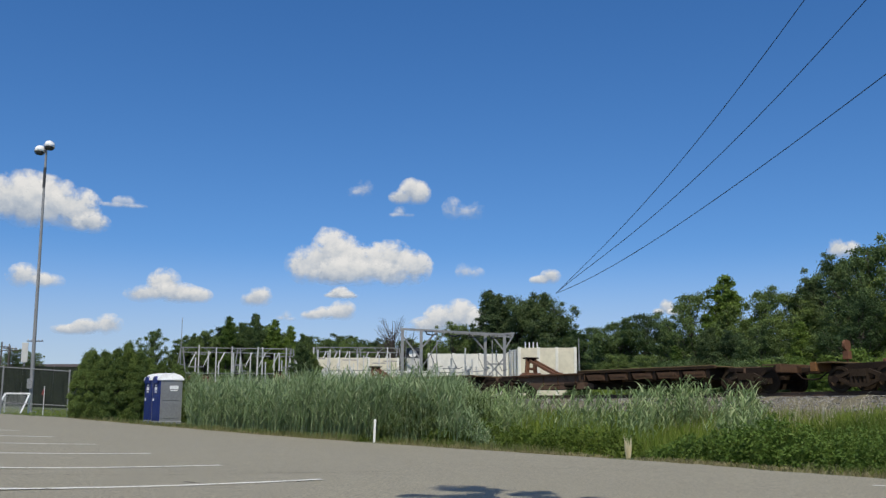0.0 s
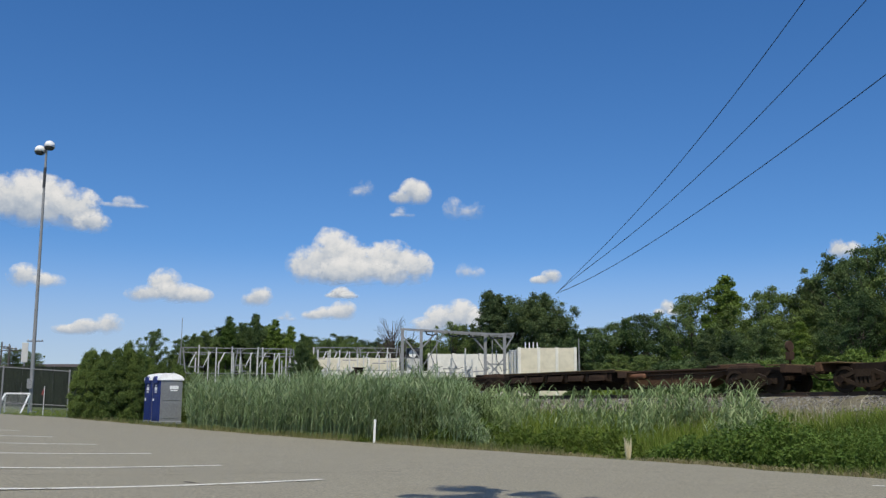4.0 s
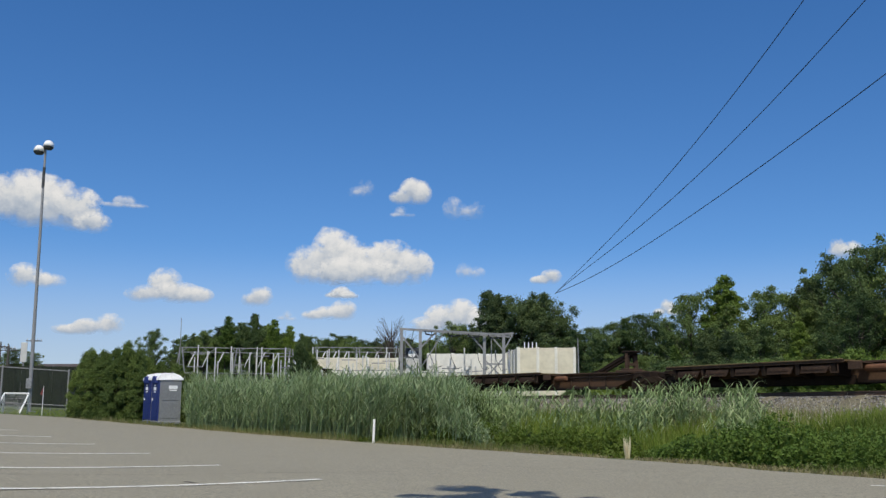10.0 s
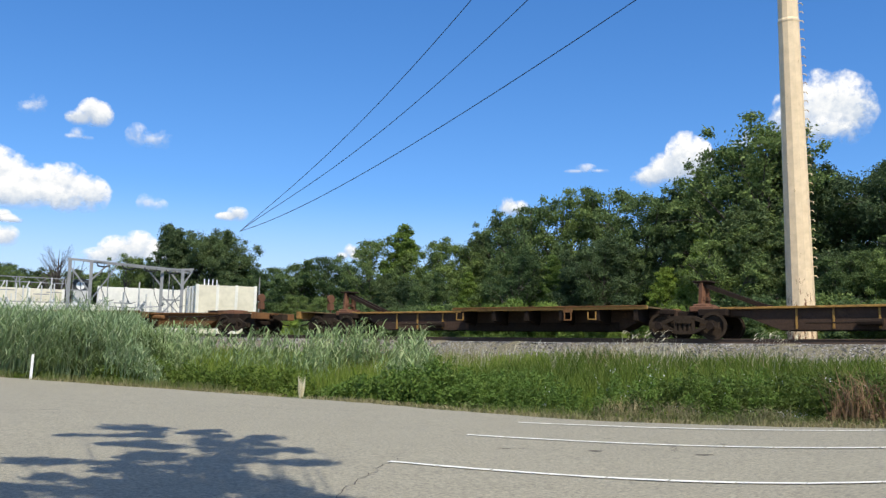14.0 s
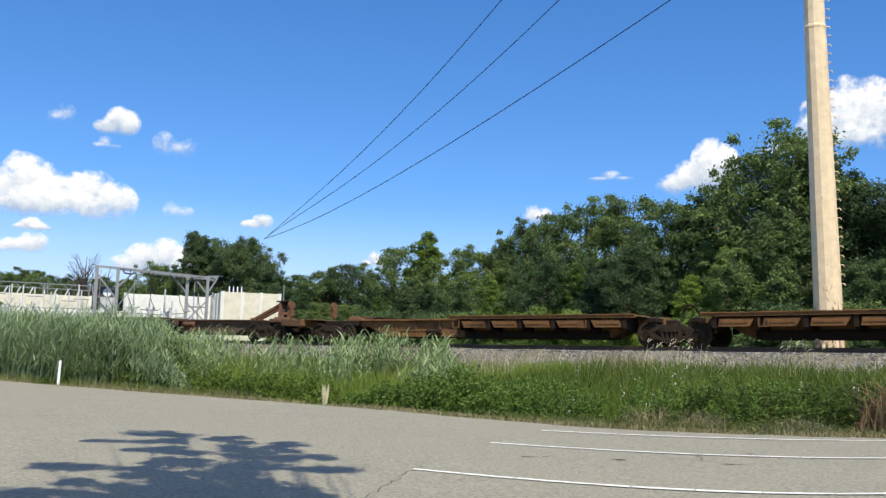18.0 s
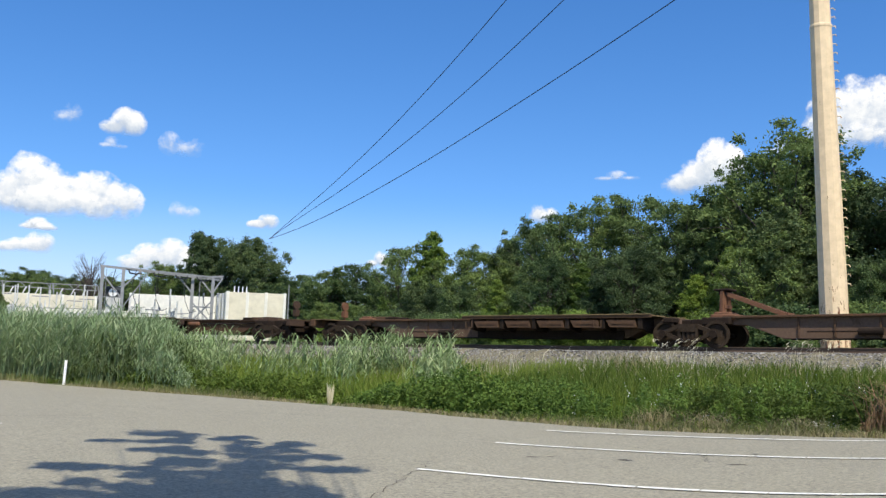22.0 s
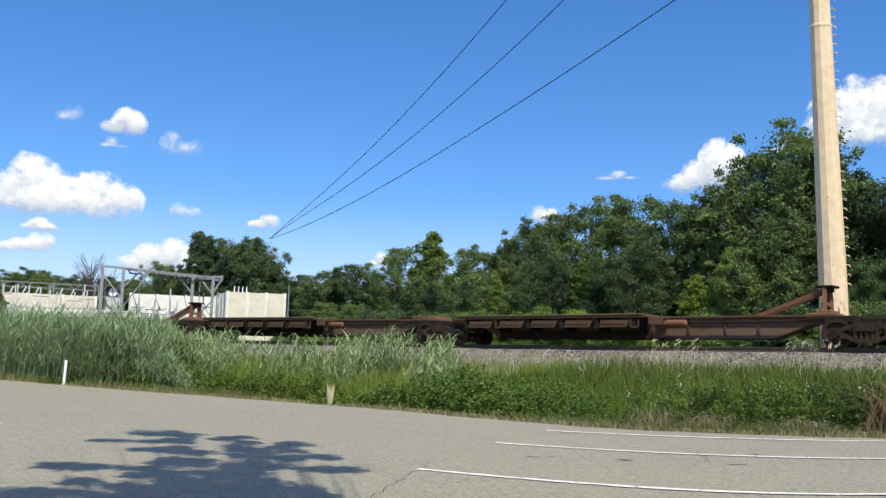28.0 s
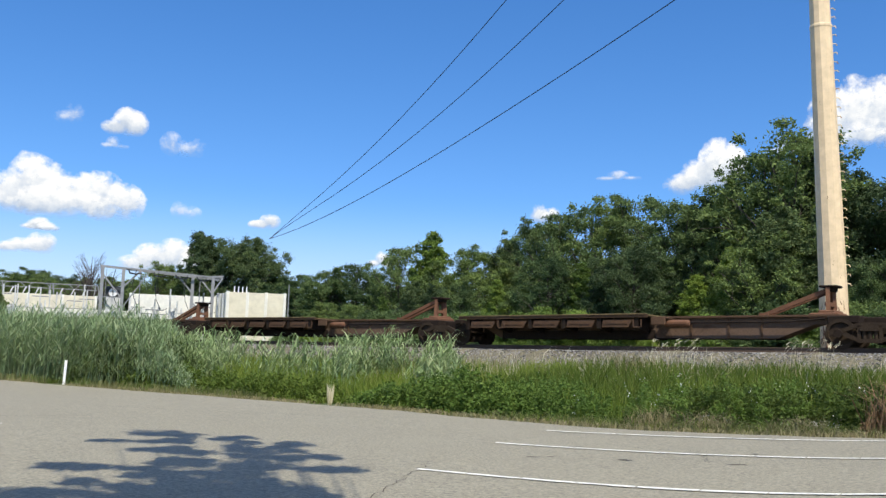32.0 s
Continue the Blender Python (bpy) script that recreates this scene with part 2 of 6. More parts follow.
def tube(bm, points, radii, sides=8, cap=True):
    """A round bar through points, with a radius at each."""
    pts = [Vector(p) for p in points]
    rings = []
    for i, p in enumerate(pts):
        d = (pts[min(i + 1, len(pts) - 1)] - pts[max(i - 1, 0)]).normalized()
        a = d.orthogonal().normalized() if i == 0 else (a - d * a.dot(d)).normalized()
        b = d.cross(a)
        r = radii[i] if not isinstance(radii, (int, float)) else radii
        rings.append([bm.verts.new(p + (a * math.cos(2 * math.pi * k / sides) + b * math.sin(2 * math.pi * k / sides)) * r) for k in range(sides)])
    for q, w in zip(rings, rings[1:]):
        for k in range(sides):
            bm.faces.new((q[k], q[(k + 1) % sides], w[(k + 1) % sides], w[k]))
    if cap and sides > 2:
        bm.faces.new(rings[0][::-1])
        bm.faces.new(rings[-1])


def bar(bm, a, b, w, h=None):
    """A square bar from a to b."""
    a, b = Vector(a), Vector(b)
    h = h or w
    d = b - a
    m = Matrix.Translation(a) @ d.to_track_quat("X", "Z").to_matrix().to_4x4()
    box(bm, (0, -w / 2, -h / 2), (d.length, w / 2, h / 2), m)


# ---- the lie of the land ----
# the railway runs along U; N points from the parking lot across the track
U, N = Vector((0.546, -0.838, 0)), Vector((0.838, 0.546, 0))
TRACK_N, TRACK_S = 30.1, -18.8      # offset of the track's centre line, and of its zero mark
EDGE_S = (-110, -80, -66.5, -54.2, -51.9, -40.8, -27.8, -20.8, -15, -9, -4, 40, 140)
EDGE_N = (-70, -30, -10.4, 7.6, 10.8, 13.2, 15.0, 15.9, 16.3, 15.8, 16.4, 17.0, 17.0)


def sn(s, n, z=0.0):
    return Vector((U.x * s + N.x * n, U.y * s + N.y * n, z))


def edge_n(s):
    return np.interp(s, EDGE_S, EDGE_N)


def smooth01(t):
    t = np.clip(t, 0, 1)
    return t * t * (3 - 2 * t)


def rail_z(s):
    """Height of the rail's top at s along the track from its zero mark: a shallow sag."""
    s = np.asarray(s, float)
    k = np.where(s > -20, 0.00024, 0.00012)
    e = np.clip(s, -140, 26)
    z = 1.82 + k * (e + 20) ** 2
    return z + np.where(s > 26, 2 * 0.00024 * 46 * np.clip(s - 26, 0, 40) * 0.5, 0)


def lot_z(x, y):
    """The lot: a shallow dish, level in the middle and rising gently to both sides."""
    x, y = np.asarray(x, float), np.asarray(y, float)
    a, d = np.clip(np.arctan2(x, y), -0.5, 0.85), np.clip(np.hypot(x, y), 2, 56)
    return 0.0994 - 0.2708 * a - 0.1178 * a ** 2 + 0.0435 * d * a ** 2 + 0.00273 * d + 0.0085 * d * a + 0.4666 * a ** 3 - 0.0502 * d * a ** 3 + 0.4994 * a ** 4


def ground_z(x, y):
    x, y = np.asarray(x, float), np.asarray(y, float)
    s, n = U.x * x + U.y * y, N.x * x + N.y * y
    z = lot_z(x, y) - 0.04
    bank = rail_z(s - TRACK_S) - 1.0
    z = z + (bank - z) * smooth01((n - 20.0) / 6.5)
    far = smooth01((np.hypot(x, y) - 150) / 300) * smooth01((np.abs(n - 30) - 8) / 20)
    return z * (1 - far) + 1.0 * far


def gz(x, y):
    return float(ground_z(x, y))


def polar(az, d, z=None):
    x, y = d * math.sin(radians(az)), d * math.cos(radians(az))
    return Vector((x, y, gz(x, y) if z is None else z))


def build_ground():
    c = np.concatenate([-np.geomspace(2500, 75, 24), np.linspace(-70, 70, 141), np.geomspace(75, 2500, 24)])
    X, Y = np.meshgrid(c, c + 25)
    # the soil lies well below the asphalt inside the lot
    inside = edge_n(U.x * X + U.y * Y) - (N.x * X + N.y * Y)
    Z = ground_z(X, Y) - 0.6 * smooth01((inside - 1.2) / 2.0)
    n = len(c)
    idx = np.arange(n * n).reshape(n, n)
    quads = np.stack([idx[:-1, :-1], idx[:-1, 1:], idx[1:, 1:], idx[1:, :-1]], -1).reshape(-1, 4)
    g = mesh_part("ground", raw("ground", np.stack([X, Y, Z], -1).reshape(-1, 3), quads), M["soil"], smooth=True)
    tagged(g, "rough grassy ground with patches of dry soil", "ground", kind="structure")
    rng = np.random.default_rng(5)
    ss = np.concatenate([np.linspace(-110, -60, 26), np.linspace(-59, 30, 240), np.linspace(32, 140, 30)])
    fr = np.concatenate([[0, 0.004, 0.012], np.linspace(0.03, 1, 42)])
    e = edge_n(ss) + 0.04 * np.sin(ss * 1.7) + 0.035 * rng.standard_normal(len(ss))
    n_all = e[:, None] - fr[None, :] * (e[:, None] + 75)
    X = U.x * ss[:, None] + N.x * n_all
    Y = U.y * ss[:, None] + N.y * n_all
    Z = lot_z(X, Y)
    Z[:, 0] -= 0.05
    a, b = X.shape
    idx = np.arange(a * b).reshape(a, b)
    quads = np.stack([idx[:-1, :-1], idx[:-1, 1:], idx[1:, 1:], idx[1:, :-1]], -1).reshape(-1, 4)
    p = mesh_part("parking_lot", raw("parking_lot", np.stack([X, Y, Z], -1).reshape(-1, 3), quads), M["asphalt"], smooth=True)
    tagged(p, "sun-bleached grey asphalt parking lot with fine cracks", "parking lot", kind="structure")
    return p


parking_lot = build_ground()


def painted_line(a, b, w=0.1):
    """A worn stripe on the asphalt from a to b."""
    a, b = Vector((*a, 0)), Vector((*b, 0))
    d = (b - a).normalized()
    q = Vector((-d.y, d.x, 0)) * w / 2
    k = max(6, int((b - a).length / 0.62))
    rng = np.random.default_rng(int(abs(a.x * 100) + abs(a.y * 10)))
    vs, fs = [], []
    for i in range(k):
        i0 = len(vs)
        for f in (i / k + 0.0015, (i + 0.33) / k, (i + 0.66) / k, (i + 1) / k - 0.0025 * rng.random()):
            p = a + (b - a) * f
            for sgn in (1, -1):
                o = p + q * sgn * (1 + 0.12 * rng.standard_normal())
                vs.append((o.x, o.y, float(lot_z(o.x, o.y)) + 0.012))
        for j in range(3):
            fs.append((i0 + 2 * j, i0 + 2 * j + 1, i0 + 2 * j + 3, i0 + 2 * j + 2))
    ob = mesh_part("parking_stripe", raw("parking_stripe", vs, fs), M["stripe"])
    return tagged(ob, "worn white stripe painted on the asphalt", "road marking", "parking stripes", "structure")


STRIPES = [((-2.07, 16.44), (-6.4, 12.2)), ((-4.44, 19.15), (-8.9, 14.5)), ((-6.77, 22.14), (-11.4, 17.2)),
           ((-9.09, 24.97), (-13.8, 20.0)), ((-11.38, 27.8), (-16.2, 22.7)), ((-13.7, 30.7), (-18.6, 25.5)), ((-16.0, 33.5), (-21.0, 28.3)),
           ((3.21, 10.9), (7.4, 6.6)), ((5.25, 13.64), (9.7, 9.0)), ((6.9, 15.43), (11.5, 11.0))]
for a, b in STRIPES:
    painted_line(a, b, 0.15 if a[0] < 0 else 0.1)


def crack(points, w, seed):
    """A tar-dark crack in the asphalt through the points."""
    rng = np.random.default_rng(seed)
    P = np.array(points, float)
    t = np.linspace(0, len(P) - 1, 14 * (len(P) - 1) + 1)
    x = np.interp(t, np.arange(len(P)), P[:, 0]) + rng.normal(0, 0.035, len(t))
    y = np.interp(t, np.arange(len(P)), P[:, 1]) + rng.normal(0, 0.035, len(t))
    vs, fs = [], []
    for i in range(len(t)):
        j, k = max(i - 1, 0), min(i + 1, len(t) - 1)
        d = np.array([x[k] - x[j], y[k] - y[j]])
        d /= np.linalg.norm(d)
        ww = w * rng.uniform(0.4, 1.3)
        for sg in (1, -1):
            q = (x[i] - d[1] * ww * sg, y[i] + d[0] * ww * sg)
            vs.append((*q, float(lot_z(*q)) + 0.008))
        if i:
            fs.append((2 * i - 2, 2 * i - 1, 2 * i + 1, 2 * i))
    ob = mesh_part("asphalt_crack", raw("asphalt_crack", vs, fs), M["tie"], parking_lot)
    return ob


crack([(1.6, 7.6), (2.3, 9.2), (3.15, 10.75), (3.6, 11.6)], 0.005, 1)
crack([(7.0, 10.6), (7.35, 11.2), (7.6, 11.8)], 0.006, 2)
crack([(-9.5, 13.0), (-6.5, 15.2), (-3.2, 17.6), (-0.8, 18.6)], 0.012, 3)
crack([(-1.0, 21.5), (2.0, 19.8), (4.9, 18.4)], 0.008, 4)


def tar_patch(x, y, a, b, rz, seed):
    rng = np.random.default_rng(seed)
    k = 18
    vs = []
    for i in range(k):
        r = 1 + 0.25 * rng.standard_normal()
        u, v = a * r * math.cos(6.283 * i / k), b * r * math.sin(6.283 * i / k)
        px, py = x + u * math.cos(rz) - v * math.sin(rz), y + u * math.sin(rz) + v * math.cos(rz)
        vs.append((px, py, float(lot_z(px, py)) + 0.007))
    mesh_part("tar_patch", raw("tar_patch", vs, [tuple(range(k))]), M["tie"], parking_lot)


for i, (x, y, a, b) in enumerate([(5.1, 11.85, 0.16, 0.05), (5.35, 11.8, 0.08, 0.035), (6.15, 11.2, 0.17, 0.06), (6.3, 12.9, 0.08, 0.04), (7.05, 12.5, 0.09, 0.035), (8.1, 11.1, 0.12, 0.04), (-4.0, 15.2, 0.25, 0.06), (-2.4, 15.95, 0.1, 0.04), (7.2, 10.2, 0.2, 0.05)]):
    tar_patch(x, y, a * 0.62, b * 0.62, -0.6, i)


# ---- railway ----
def build_track():
    ss = np.concatenate([np.arange(-900, -150, 25.0), np.arange(-150, 60.1, 2.0), np.arange(70, 800, 20.0)])
    prof = [(-4.6, -1.05), (-2.4, -0.35), (-1.9, -0.22), (1.9, -0.22), (2.4, -0.35), (4.4, -1.0)]
    rng = np.random.default_rng(2)
    vs, fs = [], []
    ss_f = np.concatenate([np.arange(-900, -150, 25.0), np.arange(-150, 60.1, 0.5), np.arange(70, 800, 20.0)])
    for s in ss_f:
        for n, dz in prof:
            j = rng.normal(0, 0.05, 2)
            vs.append(sn(TRACK_S + s, TRACK_N + n + j[0], float(rail_z(s)) + dz + j[1] * 0.6))
    k = len(prof)
    for i in range(len(ss_f) - 1):
        for j in range(k - 1):
            fs.append((i * k + j, i * k + j + 1, (i + 1) * k + j + 1, (i + 1) * k + j))
    bed = mesh_part("ballast_bed", raw("ballast_bed", vs, fs), M["ballast"])
    tagged(bed, "grey crushed-stone ballast shoulder under the railway track", "ballast", kind="structure")
    # loose stones on the near shoulder
    vs, fs = [], []
    octa = np.array([(1, 0, 0), (-1, 0, 0), (0, 1, 0), (0, -1, 0), (0, 0, 1), (0, 0, -1)], float)
    of = [(0, 2, 4), (2, 1, 4), (1, 3, 4), (3, 0, 4), (2, 0, 5), (1, 2, 5), (3, 1, 5), (0, 3, 5)]
    cnt = 24000
    S, Q = rng.uniform(-40, 22, cnt), rng.uniform(-4.6, -0.8, cnt)
    DZ = np.interp(Q, [p[0] for p in prof], [p[1] for p in prof])
    Zr = rail_z(S)
    for i in range(cnt):
        sc = rng.uniform(0.02, 0.042) * np.array([1.2, 1.0, 0.8]) * rng.uniform(0.7, 1.3, 3)
        ang = rng.uniform(0, 6.28)
        o = octa * sc
        c, d = math.cos(ang), math.sin(ang)
        o = np.stack([o[:, 0] * c - o[:, 1] * d, o[:, 0] * d + o[:, 1] * c, o[:, 2] + 0.3 * o[:, 0]], 1)
        p = sn(TRACK_S + S[i], TRACK_N + Q[i], Zr[i] + DZ[i] + 0.02)
        b = len(vs)
        vs.extend((o + np.array(p)).tolist())
        fs.extend([(b + f[0], b + f[1], b + f[2]) for f in of])
    m = grainy("loose_ballast_stone", (0.2, 0.19, 0.19), (0.42, 0.4, 0.39), 5, 30, 0.95)
    nt = m.node_tree
    isl = nt.nodes.new("ShaderNodeNewGeometry").outputs["Random Per Island"]
    b = nt.nodes["Principled BSDF"]
    link(nt, ramp(nt, isl, [(0.0, (0.09, 0.084, 0.076)), (0.5, (0.21, 0.197, 0.178)), (1.0, (0.40, 0.375, 0.34))]), b.inputs["Base Color"])
    st = mesh_part("ballast_stones", raw("ballast_stones", vs, fs), m, bed)
    tagged(st, kind="stuff")
    # rails, swept with head, web and foot
    sect = [(-0.07, -0.17), (0.07, -0.17), (0.07, -0.155), (0.012, -0.14), (0.012, -0.045), (0.036, -0.035), (0.036, 0.0), (-0.036, 0.0), (-0.036, -0.035), (-0.012, -0.045), (-0.012, -0.14), (-0.07, -0.155)]
    for side in (-0.76, 0.76):
        vs, fs = [], []
        for s in ss:
            for n, dz in sect:
                vs.append(sn(TRACK_S + s, TRACK_N + side + n, float(rail_z(s)) + dz))
        k = len(sect)
        for i in range(len(ss) - 1):
            for j in range(k):
                fs.append((i * k + j, i * k + (j + 1) % k, (i + 1) * k + (j + 1) % k, (i + 1) * k + j))
        r = mesh_part("rail", raw("rail", vs, fs), M["rail"])
        tagged(r, "brown steel rail with a worn bright head", "rail", "rails of the track", "structure")
    bm = boxes(((-0.115, -1.3, -0.36), (0.115, 1.3, -0.18)), bevel=0.012)
    first = part("tie", bm, M["tie"], bed)
    yaw = math.degrees(math.atan2(U.y, U.x))
    for i, s in enumerate(np.arange(-75, 40, 0.53)):
        o = first if i == 0 else new("tie", first.data)
        o.parent = bed
        p = sn(TRACK_S + s, TRACK_N + 0.04 * math.sin(i * 2.3), float(rail_z(s)))
        o.matrix_basis = pose(p.x, p.y, p.z, 0, 0, yaw)


build_track()

YAW = math.degrees(math.atan2(U.y, U.x))


def track_pose(s, turned=False):
    p = sn(TRACK_S + s, TRACK_N, float(rail_z(s)))
    slope = math.degrees(math.atan2(float(rail_z(s + 3)) - float(rail_z(s - 3)), 6.0))
    if turned:
        return pose(p.x, p.y, p.z, 0, slope, YAW + 180)
    return pose(p.x, p.y, p.z, 0, -slope, YAW)


UNIT = 16.22


def wheel_mesh():
    bm = bmesh.new()
    prof = [(0.0, -0.02), (0.1, -0.02), (0.12, -0.045), (0.33, -0.03), (0.36, -0.065), (0.42, -0.065), (0.42, 0.05), (0.46, 0.055), (0.46, 0.085), (0.36, 0.085), (0.33, 0.02), (0.0, 0.02)]
    k = 20
    rings = [[bm.verts.new((r * math.cos(6.2832 * i / k), y, r * math.sin(6.2832 * i / k))) for i in range(k)] if r > 0 else [bm.verts.new((0, y, 0))] for r, y in prof]
    for a, b in zip(rings, rings[1:]):
        for i in range(k):
            j = (i + 1) % k
            if len(a) == 1:
                bm.faces.new((a[0], b[j], b[i]))
            elif len(b) == 1:
                bm.faces.new((a[i], a[j], b[0]))
            else:
                bm.faces.new((a[i], a[j], b[j], b[i]))
    bmesh.ops.recalc_face_normals(bm, faces=bm.faces)
    return bm


def side_frame(bm, y):
    """A cast side frame: arched top chord, sagging bottom chord, bolster window, spring nest."""
    for x0, z0, x1, z1, w, h in ((-1.15, 0.44, -0.72, 0.46, 0.12, 0.2), (0.72, 0.46, 1.15, 0.44, 0.12, 0.2), (-0.75, 0.52, -0.34, 0.68, 0.11, 0.13),
                                 (0.34, 0.68, 0.75, 0.52, 0.11, 0.13), (-0.36, 0.69, 0.36, 0.69, 0.12, 0.12), (-0.75, 0.42, -0.3, 0.22, 0.11, 0.12),
                                 (0.3, 0.22, 0.75, 0.42, 0.11, 0.12), (-0.32, 0.21, 0.32, 0.21, 0.13, 0.12), (-0.3, 0.24, -0.3, 0.66, 0.12, 0.1), (0.3, 0.24, 0.3, 0.66, 0.12, 0.1)):
        bar(bm, (x0, y, z0), (x1, y, z1), w, h)
    for x in (-0.16, 0.0, 0.16):
        tube(bm, [(x, y, 0.27), (x, y, 0.5)], 0.065, 8)
    box(bm, (-0.26, y - 0.1, 0.5), (0.26, y + 0.1, 0.63))


def add_truck(unit, x):
    """A two-axle truck: bolster, and on it the side frames, wheels and axles."""
    truck = part("truck", boxes(((-0.22, -1.0, 0.42), (0.22, 1.0, 0.66)), bevel=0.02), M["grime_shade"], unit, "grimy two-axle truck with cast side frames")
    truck.location = (x, 0, 0)
    f = part("side_frame", (lambda b: (side_frame(b, 0.0), b)[1])(bmesh.new()), M["wheel"], truck)
    f.location = (0, -1.0, 0)
    g = new("side_frame", f.data)
    g.parent, g.location = truck, (0, 1.0, 0)
    w0 = None
    for dx in (-0.89, 0.89):
        for y in (-0.76, 0.76):
            if w0 is None:
                w0 = w = part("wheel", wheel_mesh(), M["wheel"], truck)
            else:
                w = new("wheel", w0.data)
                w.parent = truck
            w.location = (dx, y, 0.42)
            w.rotation_euler = (0, 0, math.pi if y < 0 else 0)
        bm = bmesh.new()
        tube(bm, [(0, -1.1, 0), (0, 1.1, 0)], 0.075, 10)
        for y in (-1.02, 1.02):
            tube(bm, [(0, y - 0.1, 0), (0, y + 0.1, 0)], 0.13, 10)
        part("axle", bm, M["grime_shade"], truck).location = (dx, 0, 0.42)


def web_panel(bm, x0, x1, lean, sg):
    """A stiffened patch of the sill between two brackets: a plate with a pressed rib and a slanting end."""
    a = [(x0, 0.64), (x1 - lean, 0.64), (x1, 0.90), (x0 + lean * 0.3, 0.90)]
    lo = [bm.verts.new((x, sg * 1.315, z)) for x, z in a]
    hi = [bm.verts.new((x, sg * 1.275, z)) for x, z in a]
    bm.faces.new(lo)
    bm.faces.new(hi[::-1])
    for i in range(4):
        bm.faces.new((lo[i], hi[i], hi[(i + 1) % 4], lo[(i + 1) % 4]))
    y0, y1 = sorted((sg * 1.335, sg * 1.315))
    box(bm, (x0 + 0.08, y0, 0.75), (x1 - lean - 0.05, y1, 0.78))
    bmesh.ops.recalc_face_normals(bm, faces=bm.faces)


def spine_unit(paint, hitch_up, ends, back=0.0, couple=(), arch=False, lettered=False):
    """One platform of an articulated spine car: wheel deck at the tail half, bare spine and trailer hitch at the head half.
    ends: which trucks it carries, of -1 (tail) and 1 (head); back: how far the hitch stands behind its usual place;
    couple: which of its ends bear a coupler to the next car; arch: a hose arches over its tail joint; lettered: white marks on the deck edge."""
    body = {"ochre": M["tan"], "yellow": M["ochre"], "brown": M["rust"], "dark": M["dark_rust"]}[paint]
    web = {"ochre": M["tan"], "yellow": M["dark_rust"], "brown": M["rust"], "dark": M["dark_rust"]}[paint]
    girder = {"ochre": M["tan"], "yellow": M["dark_rust"], "brown": M["pale_rust"], "dark": M["rust"]}[paint]
    words = {"ochre": "weathered ochre", "yellow": "faded yellow-ochre", "brown": "rusty brown", "dark": "rusty blackish brown"}[paint]
    lab = words + " empty spine car platform with " + ("a raised trailer hitch" if hitch_up else "a folded trailer hitch")
    u = thing("spine_car_platform", lab, "railway car", group="spine cars of the freight train")
    h = UNIT / 2
    # spine box girder: deep between the trucks, shallow over them
    bm = bmesh.new()
    prof = [(-h + 0.55, 0.72), (-h + 1.7, 0.72), (-h + 2.5, 0.30), (h - 2.9, 0.30), (h - 1.75, 0.74), (h - 0.55, 0.74), (h - 0.55, 0.97), (-h + 0.55, 0.97)]
    lo = [bm.verts.new((x, -0.42, z)) for x, z in prof]
    hi = [bm.verts.new((x, 0.42, z)) for x, z in prof]
    bm.faces.new(lo)
    bm.faces.new(hi[::-1])
    for i in range(8):
        bm.faces.new((lo[i], hi[i], hi[(i + 1) % 8], lo[(i + 1) % 8]))
    bmesh.ops.recalc_face_normals(bm, faces=bm.faces)
    part("spine", bm, girder, u)
    part("spine_flange", boxes(((1.2, -0.56, 0.96), (h - 1.0, 0.56, 1.03)), bevel=0.008), body, u)
    part("bottom_flange", boxes(((0.9, -0.5, 0.27), (h - 2.95, 0.5, 0.298)), bevel=0.006), M["grime_shade"], u)
    for x in (2.3, 3.6, 4.7):
        for sg in (-1, 1):
            y0, y1 = sorted((sg * 0.46, sg * 0.42))
            part("stiffener", boxes(((x - 0.03, y0, 0.32), (x + 0.03, y1, 0.95))), body, u)
    # wheel deck with its edge beam, brackets and pocket panels
    d0, d1 = -h + 1.15, 1.15
    part("deck", boxes(((d0, -1.32, 1.02), (d1, -0.3, 1.06)), ((d0, 0.3, 1.02), (d1, 1.32, 1.06)), ((d0, -0.3, 0.98), (d1, 0.3, 1.03))), M["deck"], u, "worn ochre-brown steel wheel deck")
    for sg in (-1, 1):
        y0, y1 = sorted((sg * 1.32, sg * 1.355))
        part("deck_edge", boxes(((d0, y0, 0.965), (d1, y1, 1.072)), bevel=0.006), body, u)
        y0, y1 = sorted((sg * 1.30, sg * 1.39))
        part("curb_rail", boxes(((d0 + 0.05, y0, 1.062), (d1 - 0.05, y1, 1.10)), bevel=0.008), M["tan"] if paint in ("ochre", "yellow") else M["deck"], u, "worn pale curb rail")
    for i in range(6):
        x = d0 + 0.45 + i * (d1 - d0 - 0.9) / 5
        for sg in (-1, 1):
            bm = bmesh.new()
            a = [bm.verts.new((x + dx, sg * y, z)) for dx in (-0.075, 0.075) for y, z in ((0.42, 0.45), (0.42, 1.0), (1.31, 1.0), (1.31, 0.60))]
            for f in ((0, 1, 2, 3), (7, 6, 5, 4), (0, 4, 5, 1), (1, 5, 6, 2), (2, 6, 7, 3), (3, 7, 4, 0)):
                bm.faces.new([a[j] for j in f])
            bmesh.ops.recalc_face_normals(bm, faces=bm.faces)
            part("deck_bracket", bm, M["grime_shade"], u)
    for i in range(5):
        if paint == "yellow":
            break
        x0 = d0 + 0.58 + i * (d1 - d0 - 0.9) / 5
        x1 = x0 + (d1 - d0 - 0.9) / 5 - 0.26
        for sg in (-1, 1):
            bm = bmesh.new()
            web_panel(bm, x0, x1, 0.16, sg)
            part("pocket_panel", bm, web, u)
